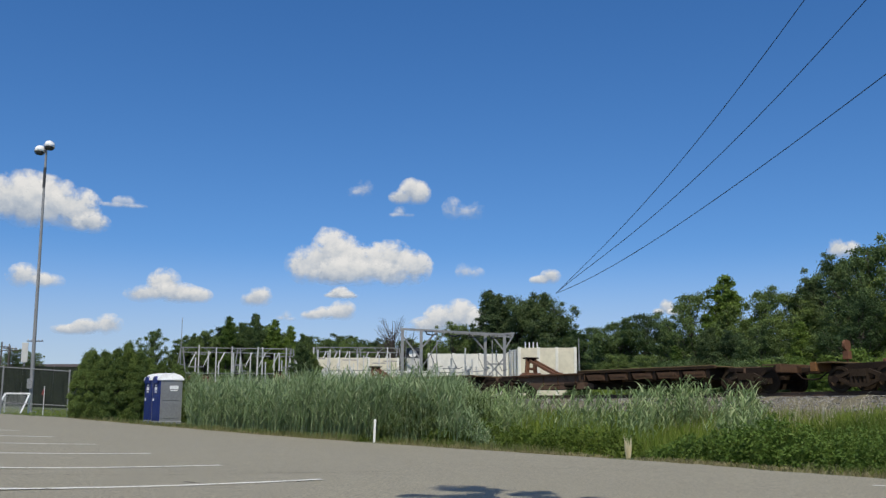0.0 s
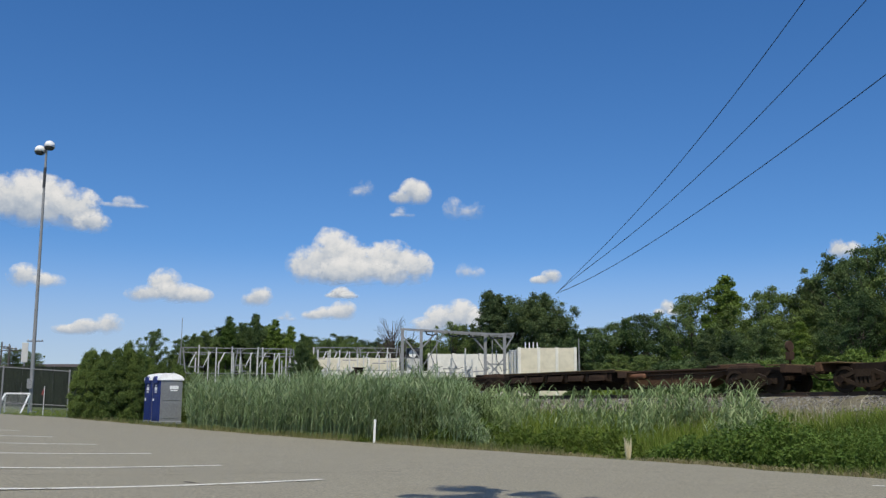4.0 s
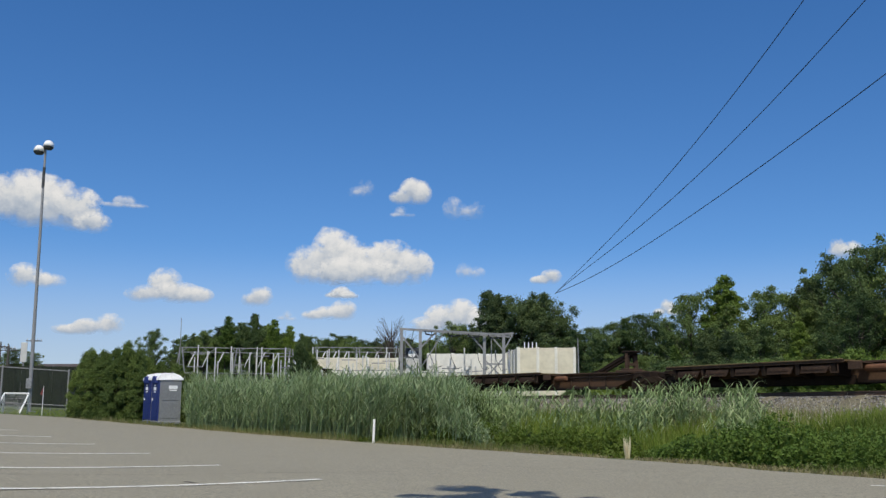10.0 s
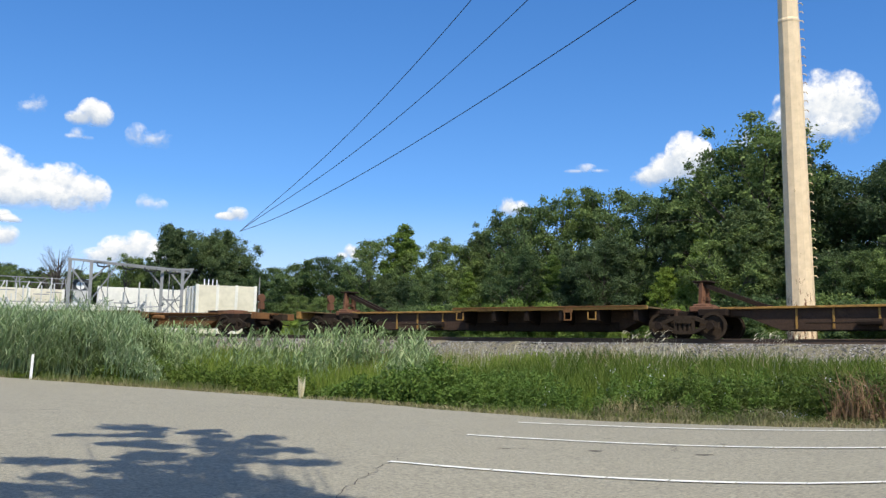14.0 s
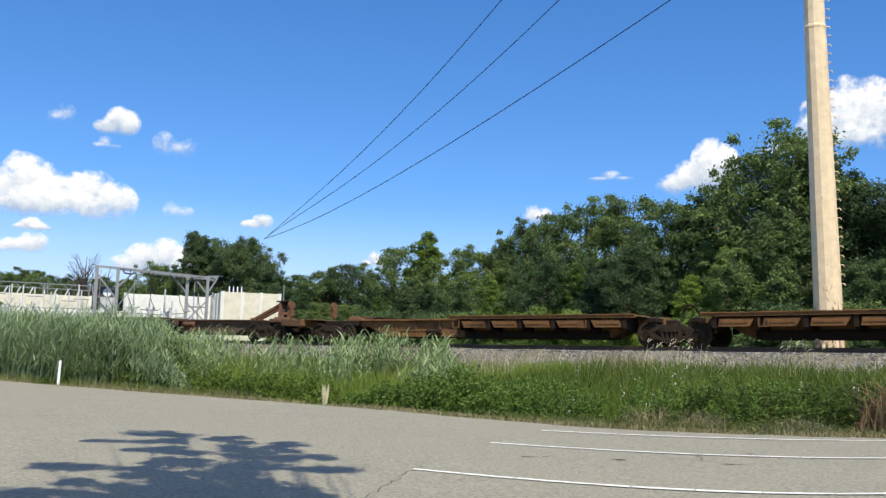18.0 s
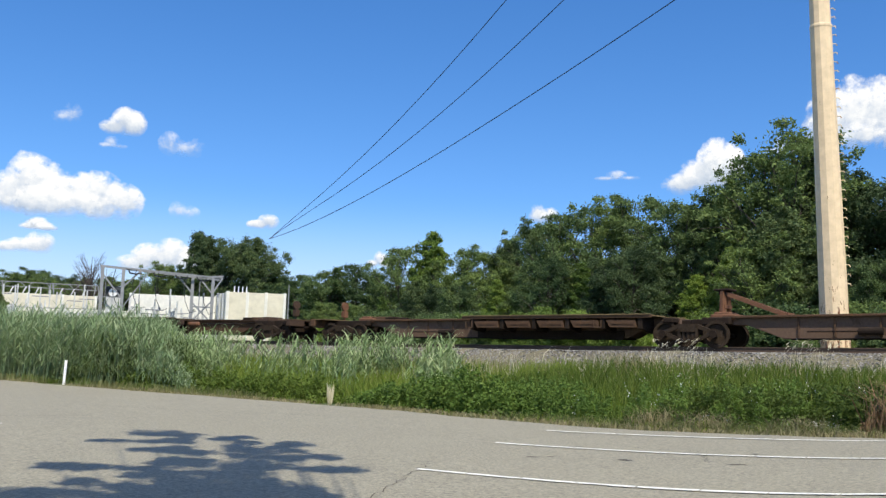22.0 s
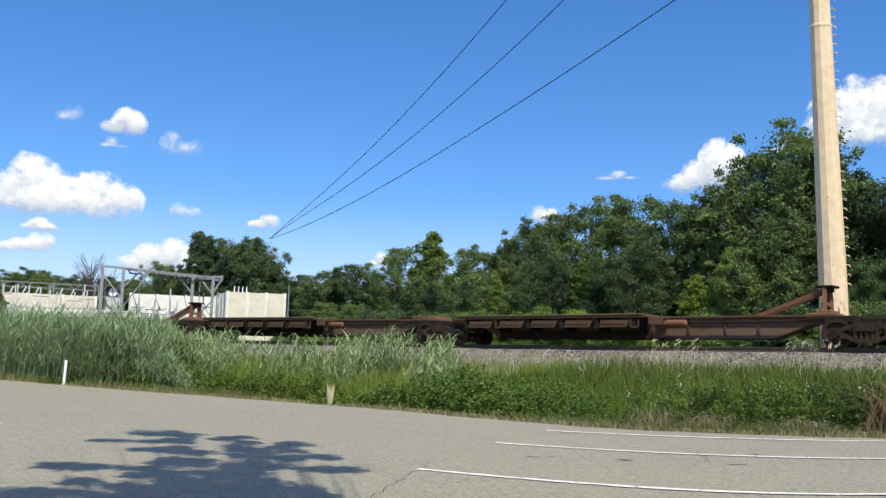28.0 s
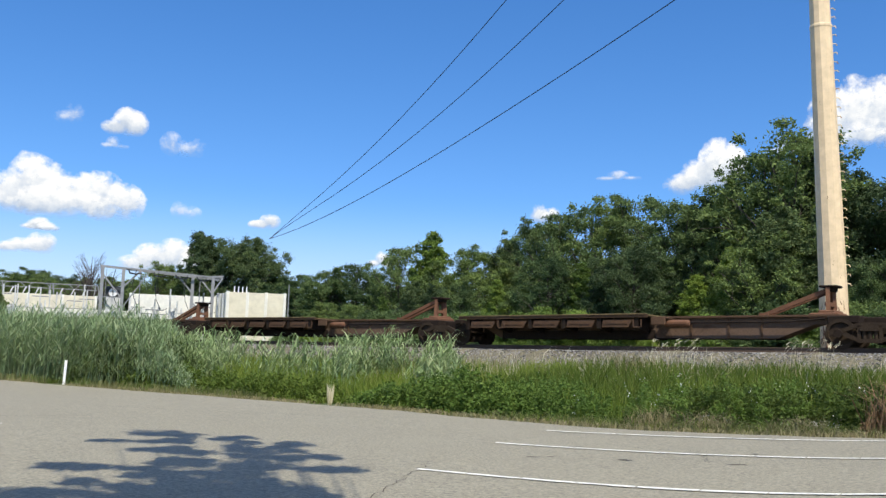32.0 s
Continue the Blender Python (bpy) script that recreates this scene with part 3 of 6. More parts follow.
    if paint == "yellow":
        for y in (-1.40, 1.36):
            part("ladder_step", boxes(((-4.1, y, 0.60), (-4.06, y + 0.04, 1.0)), ((-3.84, y, 0.60), (-3.80, y + 0.04, 1.0)), ((-4.1, y, 0.60), (-3.80, y + 0.05, 0.64)), ((-4.13, y, 0.88), (-3.77, y + 0.04, 1.02))), M["tan"], u, "rusty ochre step under the deck edge")
    if lettered:
        x = -1.55
        for w in (0.04, 0.11, 0.13, 0.12, 0.0, 0.12, 0.11, 0.12, 0.12, 0.11, 0.12):
            if w:
                part("white_mark", boxes(((x, -1.36, 0.975), (x + w, -1.356, 1.055))), M["white"], u, "plain white painted mark")
            x += w + 0.05 if w else 0.12
    # thin black strips that paint the deck's shade onto the lower spine
    part("sill_shade", boxes(((d0 + 1.5, -0.47, 0.25), (1.0, -0.425, 0.56)), ((d0 + 1.5, 0.425, 0.25), (1.0, 0.47, 0.56))), M["grime_shade"], u, "black strip painting the deck's shade on the lower sill")
    for x in (d0 + 1.9, 0.6):
        for y in (-1.38, 1.36):
            part("grab_iron", boxes(((x, y, 0.62), (x + 0.04, y + 0.02, 0.9)), ((x + 0.3, y, 0.62), (x + 0.34, y + 0.02, 0.9)), ((x, y, 0.62), (x + 0.34, y + 0.02, 0.66))), body, u)
    bm = bmesh.new()
    tube(bm, [(1.3, -0.62, 0.80), (h - 2.4, -0.62, 0.82), (h - 1.4, -0.58, 0.9)], 0.03, 6)
    part("brake_pipe", bm, M["grime_shade"], u)
    # head end: articulation casting, cross bearer, hitch
    part("end_casting", boxes(((h - 1.3, -0.75, 0.74), (h - 0.35, 0.75, 0.98)), ((h - 0.6, -0.28, 0.7), (h + 0.25, 0.28, 0.95)), bevel=0.03), M["grime_shade"], u)
    part("tail_casting", boxes(((-h + 0.25, -0.28, 0.68), (-h + 0.7, 0.28, 0.93)), ((-h + 0.6, -0.9, 0.8), (-h + 0.95, 0.9, 0.98)), bevel=0.03), M["grime_shade"], u)
    part("side_step", boxes(((1.25, -1.3, 0.72), (1.75, -1.22, 0.98)), ((1.3, -1.25, 0.93), (1.7, -0.4, 0.97)), bevel=0.01), body, u)
    part("brake_cylinder", (lambda b: (tube(b, [(2.2, 0.55, 0.5), (2.9, 0.55, 0.5)], 0.11, 10), tube(b, [(2.9, 0.55, 0.5), (4.4, 0.55, 0.5)], 0.025, 6), b)[2])(bmesh.new()), M["grime_shade"], u)
    part("air_tank", (lambda b: (tube(b, [(1.5, -0.78, 0.78), (1.56, -0.78, 0.78), (2.34, -0.78, 0.78), (2.4, -0.78, 0.78)], [0.07, 0.12, 0.12, 0.07], 12), b)[1])(bmesh.new()), body if paint in ("ochre", "yellow") else M["hitch"], u, "rust-red air tank")
    x = h - 0.95 - back
    post_mat = M["hitch"] if paint != "dark" else M["dark_rust"]
    part("hitch_base", boxes(((x - 0.45, -0.52, 0.9), (x + 0.4, 0.52, 1.09)), ((x - 0.2, -0.45, 1.05), (x + 0.3, 0.45, 1.17)), bevel=0.03), post_mat, u)
    if hitch_up:
        bm = bmesh.new()
        for y in (-0.28, 0.28):
            bar(bm, (x + 0.06, y, 1.05), (x + 0.04, y * 0.75, 1.9), 0.13, 0.2)
        box(bm, (x - 0.04, -0.3, 1.3), (x + 0.12, 0.3, 1.42))
        part("hitch_post", bm, post_mat, u, "red-rusted hitch post")
        part("hitch_plate", boxes(((x - 0.2, -0.34, 1.88), (x + 0.34, 0.34, 1.95)), ((x - 0.05, -0.28, 1.76), (x + 0.2, 0.28, 1.90)), bevel=0.025), M["grime_shade"], u, "greasy black hitch plate")
        bm = bmesh.new()
        for y in (-0.17, 0.17):
            bar(bm, (x + 0.02, y, 1.80), (x - 1.95, y, 1.06), 0.11, 0.13)
        box(bm, (x - 2.1, -0.3, 1.0), (x - 1.8, 0.3, 1.12))
        part("hitch_strut", bm, post_mat if paint in ("ochre", "brown") else M["grime_shade"], u)
    else:
        part("hitch_post", boxes(((x - 1.2, -0.3, 1.0), (x + 0.1, 0.3, 1.16)), bevel=0.03), M["rust"], u, "folded rusty hitch post")
        part("hitch_plate", boxes(((x - 1.7, -0.45, 1.02), (x - 1.1, 0.45, 1.14)), bevel=0.03), M["grime_shade"], u)
    if arch:
        bm = bmesh.new()
        tube(bm, [(-h + 0.34 * math.cos(k * math.pi / 8), -0.5, 0.95 + 0.55 * math.sin(k * math.pi / 8)) for k in range(9)], 0.035, 8)
        part("hose_arch", bm, M["grime_shade"], u, "black rubber hose arching over the joint")
    for e in couple:
        q = e * h
        lo = lambda x0, x1, y, z0, z1: ((min(q + e * x0, q + e * x1), -y, z0), (max(q + e * x0, q + e * x1), y, z1))
        part("draft_sill", boxes(lo(-0.7, 1.75, 0.36, 0.66, 0.99), bevel=0.02), M["grime_shade"], u)
        part("end_sill", boxes(lo(1.5, 1.75, 1.25, 0.72, 1.04), bevel=0.02), body, u)
        part("end_platform", boxes(lo(0.9, 1.75, 1.2, 1.0, 1.04)), M["deck"], u)
        part("coupler", boxes(lo(1.75, 2.2, 0.09, 0.74, 0.92), lo(2.15, 2.46, 0.17, 0.68, 0.97), bevel=0.02), M["wheel"], u, "dark knuckle coupler")
        if e == 1:
            bm = bmesh.new()
            tube(bm, [(q + e * 1.55, -0.7, 0.75), (q + e * 1.55, -0.7, 1.85)], 0.04, 6)
            tube(bm, [(q + e * 1.5, -0.7, 1.7), (q + e * 1.6, -0.7, 1.7)], 0.2, 12)
            box(bm, (q + e * 1.55 - 0.1, -0.82, 1.2), (q + e * 1.55 + 0.1, -0.58, 1.5))
            part("brake_stand", bm, M["hitch"] if paint != "dark" else body, u, "rusty brake stand with hand wheel")
        bm = bmesh.new()
        tube(bm, [(q + e * 1.7, 0.3, 0.72), (q + e * 2.0, 0.33, 0.5), (q + e * 2.4, 0.3, 0.46)], 0.03, 6)
        part("air_hose", bm, M["grime_shade"], u)
    for e in ends:
        add_truck(u, e * h)
    return u


# ---- leaves, blades and trees ----
def quick_mesh(name, verts, sizes, loops):
    """A mesh from numpy arrays: corner positions, corners of each face, and their indices in a row."""
    me = bpy.data.meshes.new(name)
    me.vertices.add(len(verts))
    me.vertices.foreach_set("co", np.asarray(verts, np.float32).ravel())
    me.loops.add(len(loops))
    me.loops.foreach_set("vertex_index", np.asarray(loops, np.int32))
    me.polygons.add(len(sizes))
    starts = np.concatenate([[0], np.cumsum(sizes)[:-1]])
    me.polygons.foreach_set("loop_start", starts.astype(np.int32))
    me.update(calc_edges=True)
    me.validate()
    return me


def leaf_cloud(rng, centres, spread, per, size, up=0.5, outward=None):
    """Rhombic leaves scattered round centres: (k, 3) centres, spread in metres, leaves for each."""
    c = np.repeat(centres, per, 0)
    n = len(c)
    sp = np.repeat(spread, per) if np.ndim(spread) else np.full(n, spread)
    p = c + rng.standard_normal((n, 3)) * sp[:, None] * np.array([1, 1, 0.75])
    nrm = rng.standard_normal((n, 3)) + np.array([0, 0, up])
    if outward is not None:
        nrm = nrm * 0.8 + np.repeat(outward, per, 0) * 0.6
    nrm /= np.linalg.norm(nrm, axis=1)[:, None]
    a = np.cross(nrm, rng.standard_normal((n, 3)))
    a /= np.linalg.norm(a, axis=1)[:, None]
    b = np.cross(nrm, a)
    L = size * rng.uniform(0.6, 1.4, n)[:, None]
    return np.stack([p - a * L, p - b * L * 0.45, p + a * L, p + b * L * 0.45], 1).reshape(-1, 3)


def quads_mesh(name, verts):
    k = len(verts) // 4
    return quick_mesh(name, verts, np.full(k, 4), np.arange(k * 4))


def blades(P0, P1, P2, width, side):
    """Tapering two-piece blades: foot, bend and tip points (n, 3), width, sideways unit vectors."""
    w = side * width[:, None]
    V = np.stack([P0 - w, P0 + w, P1 + w * 0.8, P1 - w * 0.8, P2], 1)
    return V.reshape(-1, 3)


def blades_mesh(name, V):
    n = len(V) // 5
    base = np.arange(n)[:, None] * 5
    loops = (base + np.array([0, 1, 2, 3, 3, 2, 4])).ravel()
    return quick_mesh(name, V, np.tile([4, 3], n), loops)


def crown_lobes(rng, height, width, base, shape):
    """Boughs of a crown: limbs that reach out from the stem and break up into ever smaller sprays towards their tips."""
    lobes = []
    if shape == "bush":
        for i in range(130):
            f = rng.uniform(0.02, 1.0)
            r = width / 2 * min(1.0, 0.75 + f) * math.sqrt(max(0.02, 1 - f ** 2.4)) * math.sqrt(rng.uniform(0.25, 1.0))
            ang = i * 2.4 + rng.uniform(-0.5, 0.5)
            lobes.append((r * math.cos(ang), r * math.sin(ang), base + (height - base) * f + rng.uniform(-0.1, 0.15), width * rng.uniform(0.045, 0.085)))
        return lobes
    k = 27 if shape == "round" else 42
    for i in range(k):
        f = (i + 0.5) / k
        ang = i * 2.4 + rng.uniform(-0.5, 0.5)
        if shape == "round":
            up = -0.45 + 1.45 * f
            r = width / 2 * math.sqrt(max(0.0, 1 - (up * 0.98) ** 2))
            z = base + (height - base) * (0.36 + 0.60 * up if up > 0 else 0.36 + 0.6 * up)
        else:
            r = width / 2 * (0.62 + 0.38 * math.sin(f * 2.9)) * min(1.0, 0.2 + 1.5 * (1 - f))
            z = base + (height - base) * (0.06 + 0.9 * f)
        stretch = rng.uniform(0.72, 1.12)
        tip = np.array([r * math.cos(ang) * stretch, r * math.sin(ang) * stretch, z + rng.normal(0, 0.03) * height])
        root = np.array([0, 0, max(base * 0.8, tip[2] - 0.16 * height - 0.3 * r)])
        for g, q in ((0.42, 0.125), (0.7, 0.105), (0.92, 0.075), (1.04, 0.05)):
            c = root + (tip - root) * g + rng.standard_normal(3) * 0.035 * width
            c[2] = min(c[2], height - 0.3)
            thin = 1.0 if shape == "round" else 0.78 + 0.2 * math.sqrt(1 - f)
            lobes.append((*c, width * q * thin * rng.uniform(0.75, 1.25)))
    return lobes


def make_tree(name, label, height, width, base, seed, leaves, shape="round", per=40, clumps=20, leaf=0.098, category="tree", bare=False):
    """A tree at the origin: tapered trunk with limbs, and a crown of many small leaves in clumps."""
    rng = np.random.default_rng(seed)
    t = thing(name, label, category)
    lobes = crown_lobes(rng, height, width, base, shape)
    bm = bmesh.new()
    lean = rng.uniform(-0.3, 0.3, 2)
    trunk = [Vector((lean[0] * f * f, lean[1] * f * f, height * 0.93 * f - 0.3 * (f == 0))) for f in np.linspace(0, 1, 7)]
    r0 = 0.018 * height + 0.04
    tube(bm, trunk, [r0 * (1.25 if i == 0 else 1) * (1 - 0.92 * i / 6) for i in range(7)], 8)
    for x, y, z, r in lobes[:-1][:: 1 if bare else 2]:
        f = max(0.12, min(0.85, (z - 0.25 * height * 0.5) / height - 0.06))
        a = Vector((lean[0] * f * f, lean[1] * f * f, height * 0.93 * f))
        b = Vector((x, y, z))
        mid = a.lerp(b, 0.5) + Vector((0, 0, -0.06 * (b - a).length))
        rr = r0 * (1 - f) * 0.55
        tube(bm, [a, mid, b], [rr, rr * 0.65, rr * 0.2], 5)
        for _ in range(4 if bare else 2):
            e = b + Vector(rng.standard_normal(3)) * r * 0.8
            tube(bm, [mid.lerp(b, 0.5), (mid.lerp(b, 0.5) + e) / 2 + Vector((0, 0, 0.1)), e], [rr * 0.35, rr * 0.22, 0.012], 4)
    part("trunk", bm, M["bark"], t)
    if not bare:
        cen, spr, out = [], [], []
        mean = np.mean([q[3] for q in lobes])
        for x, y, z, r in lobes:
            k = max(3, int(clumps * 0.5 * (r / mean) ** 1.7))
            d = rng.standard_normal((k, 3))
            d /= np.linalg.norm(d, axis=1)[:, None]
            d[:, 2] = np.where(d[:, 2] < -0.25, -d[:, 2], d[:, 2])
            rad = r * rng.uniform(0.35, 1.12, k)[:, None]
            cen.append(np.array([x, y, z]) + d * rad * np.array([1, 1, 0.85]))
            spr.append(np.full(k, 0.20 * r + 0.07))
            out.append(d)
        V = leaf_cloud(rng, np.concatenate(cen), np.concatenate(spr), per, leaf, 0.5, np.concatenate(out))
        mesh_part("crown", quads_mesh("crown", V), leaves, t)
    return t


def place(t, x, y, scale=1.0, rz=0.0, squash=1.0, sink=0.0, z=None):
    h = gz(x, y) if z is None else z
    m = Matrix.Translation((x, y, h - sink)) @ Matrix.Rotation(radians(rz), 4, "Z") @ Matrix.Diagonal((scale * squash, scale * squash, scale, 1))
    if not t.get("used"):
        t["used"] = 1
        t.matrix_basis = m
        return t
    k = t.scale
    return copy_thing(t, m @ Matrix.Diagonal((1 / k[0], 1 / k[1], 1 / k[2], 1)))


OAK = make_tree("deciduous_tree", "broad dark green deciduous tree at the wood's edge", 12, 8.0, 2.2, 11, M["leaf_b"])
MAPLE = make_tree("deciduous_tree", "full mid-green deciduous tree behind the railway", 12, 7.0, 1.4, 12, M["leaf_a"])
POPLAR = make_tree("deciduous_tree", "upright bright green deciduous tree behind the railway", 12, 5.4, 1.0, 13, M["leaf_c"], "tall")
ASH = make_tree("deciduous_tree", "loose-crowned green deciduous tree with gaps in its crown", 12, 7.4, 3.0, 14, M["leaf_a"], per=34, clumps=13)
ELM = make_tree("deciduous_tree", "tall dark green deciduous tree", 12, 6.2, 1.6, 15, M["leaf_b"], "tall")
PINE = make_tree("conifer_tree", "pointed dark green conifer behind the substation", 12, 5.6, 0.8, 19, M["leaf_a"], "tall", clumps=24)
SHRUB = make_tree("wild_shrub", "dense yellow-green wild shrub beside the track", 3.2, 4.2, 0.1, 16, M["leaf_c"], per=40, clumps=14, leaf=0.08, category="shrub")
SHRUB_D = make_tree("wild_shrub", "dense dark green wild shrub under the trees", 3.4, 4.4, 0.1, 17, M["leaf_a"], per=40, clumps=14, leaf=0.08, category="shrub")

# skyline of the wood: azimuth, elevation of the top, kind, width factor
SKYLINE = [(8.2, 4.3, "M", 1.1), (9.4, 4.7, "A", 1.2), (10.7, 5.0, "M", 1.2), (12.4, 5.5, "A", 1.0), (13.6, 4.9, "M", 1.0), (15.0, 6.7, "A", 0.9), (16.9, 7.4, "P", 1.0),
           (18.9, 6.7, "A", 0.9), (20.6, 6.5, "M", 0.9), (21.7, 7.2, "E", 0.8), (23.0, 8.4, "O", 0.75), (24.9, 9.2, "A", 0.9), (26.9, 9.7, "A", 0.85), (29.3, 10.1, "M", 0.8), (31.6, 9.7, "A", 0.85),
           (33.2, 9.8, "E", 0.8), (35.0, 10.9, "A", 0.75), (36.8, 12.7, "A", 0.75), (38.2, 13.8, "A", 0.95), (39.7, 13.2, "E", 0.9), (41.5, 11.1, "O", 0.8), (43.3, 10.6, "M", 0.8),
           (45.8, 11.5, "O", 0.9), (48.8, 12.0, "A", 0.9), (52.3, 12.5, "O", 0.9), (57.3, 12.0, "M", 0.9), (63.3, 12.0, "O", 0.9)]
KINDS = {"O": OAK, "M": MAPLE, "P": POPLAR, "A": ASH, "E": ELM, "C": PINE}
rng = random.Random(21)
for az, el, k, w in SKYLINE:
    d = 49.5 / math.cos(radians(56.9 - az)) + rng.uniform(0, 3) + (32 if az < 10 else 0)
    p = polar(az, d)
    top = 1.5 + d * math.tan(radians(el))
    place(KINDS[k], p.x, p.y, (top - p.z) / 12.0, rng.uniform(0, 360), w * 1.12)
# a lower row in front of it
for i in range(23):
    az = 10.6 + i * 1.7 + rng.uniform(-0.5, 0.5)
    d = 46.0 / math.cos(radians(56.9 - az)) + rng.uniform(-1, 1)
    if 30.4 < az < 32.4:
        continue
    sky_el = np.interp(az, [q[0] for q in SKYLINE], [q[1] for q in SKYLINE])
    el = sky_el * rng.uniform(0.55, 0.75)
    p = polar(az, d)
    k = "P" if 33.4 < az < 36 else "MAEEOMA"[i % 7] if az > 36 else "MAPEOMP"[i % 7]
    place(KINDS[k], p.x, p.y, (1.5 + d * math.tan(radians(el)) - p.z) / 12.7, rng.uniform(0, 360), rng.uniform(0.95, 1.25))
# a back row that closes the gaps
for i in range(16):
    az = 9 + i * 2.5 + rng.uniform(-0.5, 0.5)
    d = 58.0 / math.cos(radians(56.9 - az)) + (25 if az < 11 else 0)
    sky_el = np.interp(az, [q[0] for q in SKYLINE], [q[1] for q in SKYLINE])
    p = polar(az, d)
    place(KINDS["OEAM"[i % 4]], p.x, p.y, (1.5 + d * math.tan(radians(sky_el * 0.66)) - p.z) / 12.7, rng.uniform(0, 360), 1.2)
for i in range(30):
    az = 10.4 + i * 1.2 + rng.uniform(-0.4, 0.4)
    d = 42.5 / math.cos(radians(56.9 - az)) + rng.uniform(-1.0, 1.5)
    p = polar(az, d)
    if 30.4 < az < 32.2:
        continue
    place(SHRUB if 21 < az < 30.4 or 32 < az < 35.8 or i % 4 == 0 else SHRUB_D, p.x, p.y, rng.uniform(0.6, 1.0), rng.uniform(0, 360), rng.uniform(0.9, 1.3))

for i in range(7):
    p = polar(8.3 + i * 0.6, 76 + 4 * (i % 3))
    place(SHRUB_D, p.x, p.y, 0.62 + 0.05 * (i % 3), i * 51, 1.2)

# trees behind the substation: x, y, top, kind, width
for x, y, top, k, w in [(-45.3, 146, 12.7, "A", 0.85), (-50.5, 146, 7.6, "M", 1.1), (-42.0, 148, 8.8, "M", 1.0), (-39.6, 146, 12.0, "M", 0.75), (-37.0, 146, 12.7, "M", 0.85), (-33.6, 146, 14.6, "P", 0.85), (-31.6, 147, 13.7, "M", 0.75), (-29.2, 146, 15.5, "C", 0.6),
                        (-31.3, 149, 12.4, "M", 1.2), (-35.2, 150, 12.0, "M", 1.1), (-26.7, 147, 14.2, "P", 0.95), (-27.6, 150, 12.6, "A", 1.2), (-24.3, 148, 13.3, "P", 0.85), (-22.0, 148, 12.1, "M", 0.9), (-19.2, 150, 11.8, "A", 1.0), (-15.2, 149, 11.8, "A", 1.0), (-11.0, 151, 10.6, "M", 1.1),
                        (-7.0, 152, 10.4, "A", 1.2), (-2.5, 128, 9.6, "M", 1.2), (1.2, 116, 11.4, "A", 1.0), (3.4, 120, 11.2, "M", 1.0), (6.2, 115, 15.4, "E", 1.0), (9.6, 114.5, 14.9, "O", 0.95), (12.4, 114.3, 15.0, "O", 0.95), (13.9, 116, 12.6, "M", 0.9),
                        (15.4, 116, 10.6, "M", 0.9), (17.5, 118, 8.6, "A", 1.0), (20.5, 117, 8.2, "M", 1.0)]:
    z = gz(x, y)
    place(KINDS[k], x, y, (top - z) / 12.0, (x * 37) % 360, w)
for i in range(26):
    az = -15.4 + i * 0.78
    p = polar(az, 156 + 4 * (i % 3))
    place(KINDS["MCOEMC"[i % 6]], p.x, p.y, (9.4 + 1.6 * ((i * 7) % 5) / 5 + (1.8 if -13.2 < az < -10.2 else 0)) / 12.0, i * 77, 1.25)
bare_tree = make_tree("bare_tree", "leafless grey tree behind the substation", 11.2, 6.0, 4.0, 31, None, bare=True)
place(bare_tree, -6.5, 119.8, 1.0)
CEDAR = make_tree("cedar_bush", "dense dark green evergreen bush beside the lot", 3.6, 2.5, 0.05, 18, M["cedar"], "bush", per=64, clumps=18, leaf=0.042, category="bush")
for i, (x, y, h, w) in enumerate([(-18.95, 50.0, 3.85, 0.75), (-18.5, 49.6, 4.0, 0.7), (-17.9, 49.8, 3.95, 0.75), (-18.2, 50.6, 3.8, 0.9), (-17.25, 49.7, 4.1, 0.8), (-16.8, 50.0, 4.5, 0.75), (-16.2, 50.1, 4.1, 0.7), (-17.0, 50.9, 4.1, 0.9), (-15.9, 50.8, 3.7, 0.8), (-15.3, 51.2, 3.6, 0.8), (-14.6, 51.5, 3.45, 0.75), (-13.7, 51.8, 3.0, 0.75)]):
    place(CEDAR, x, y, h / 4.0, i * 67, w * 3.5 / h, 0.3)
for x, y, h in ((-10.5, 70, 5.0), (-9.8, 70.6, 4.3)):
    place(PINE, x, y, h / 12.0, 40, 0.95)


# ---- reeds, grass and weeds ----
def scatter(rng, count, s0, s1, n0, n1):
    """Points on the ground between marks s0 and s1 along the track, from n0 past the lot's edge to n1 across."""
    s = rng.uniform(s0, s1, count)
    e = edge_n(s) + n0
    n = e + rng.random(count) * (n1 - e)
    x, y = U.x * s + N.x * n, U.y * s + N.y * n
    return s, n, np.stack([x, y, ground_z(x, y)], 1)


def clear(P):
    """Keeps a trodden spot open round the marker post and the dry tuft."""
    return (np.hypot(P[:, 0] + 2.36, P[:, 1] - 31.5) > 0.75) & (np.hypot(P[:, 0] - 4.5, P[:, 1] - 23.1) > 0.55)


def side_vectors(rng, n):
    a = rng.uniform(0, 2 * math.pi, n)
    return np.stack([np.cos(a), np.sin(a), np.zeros(n)], 1)


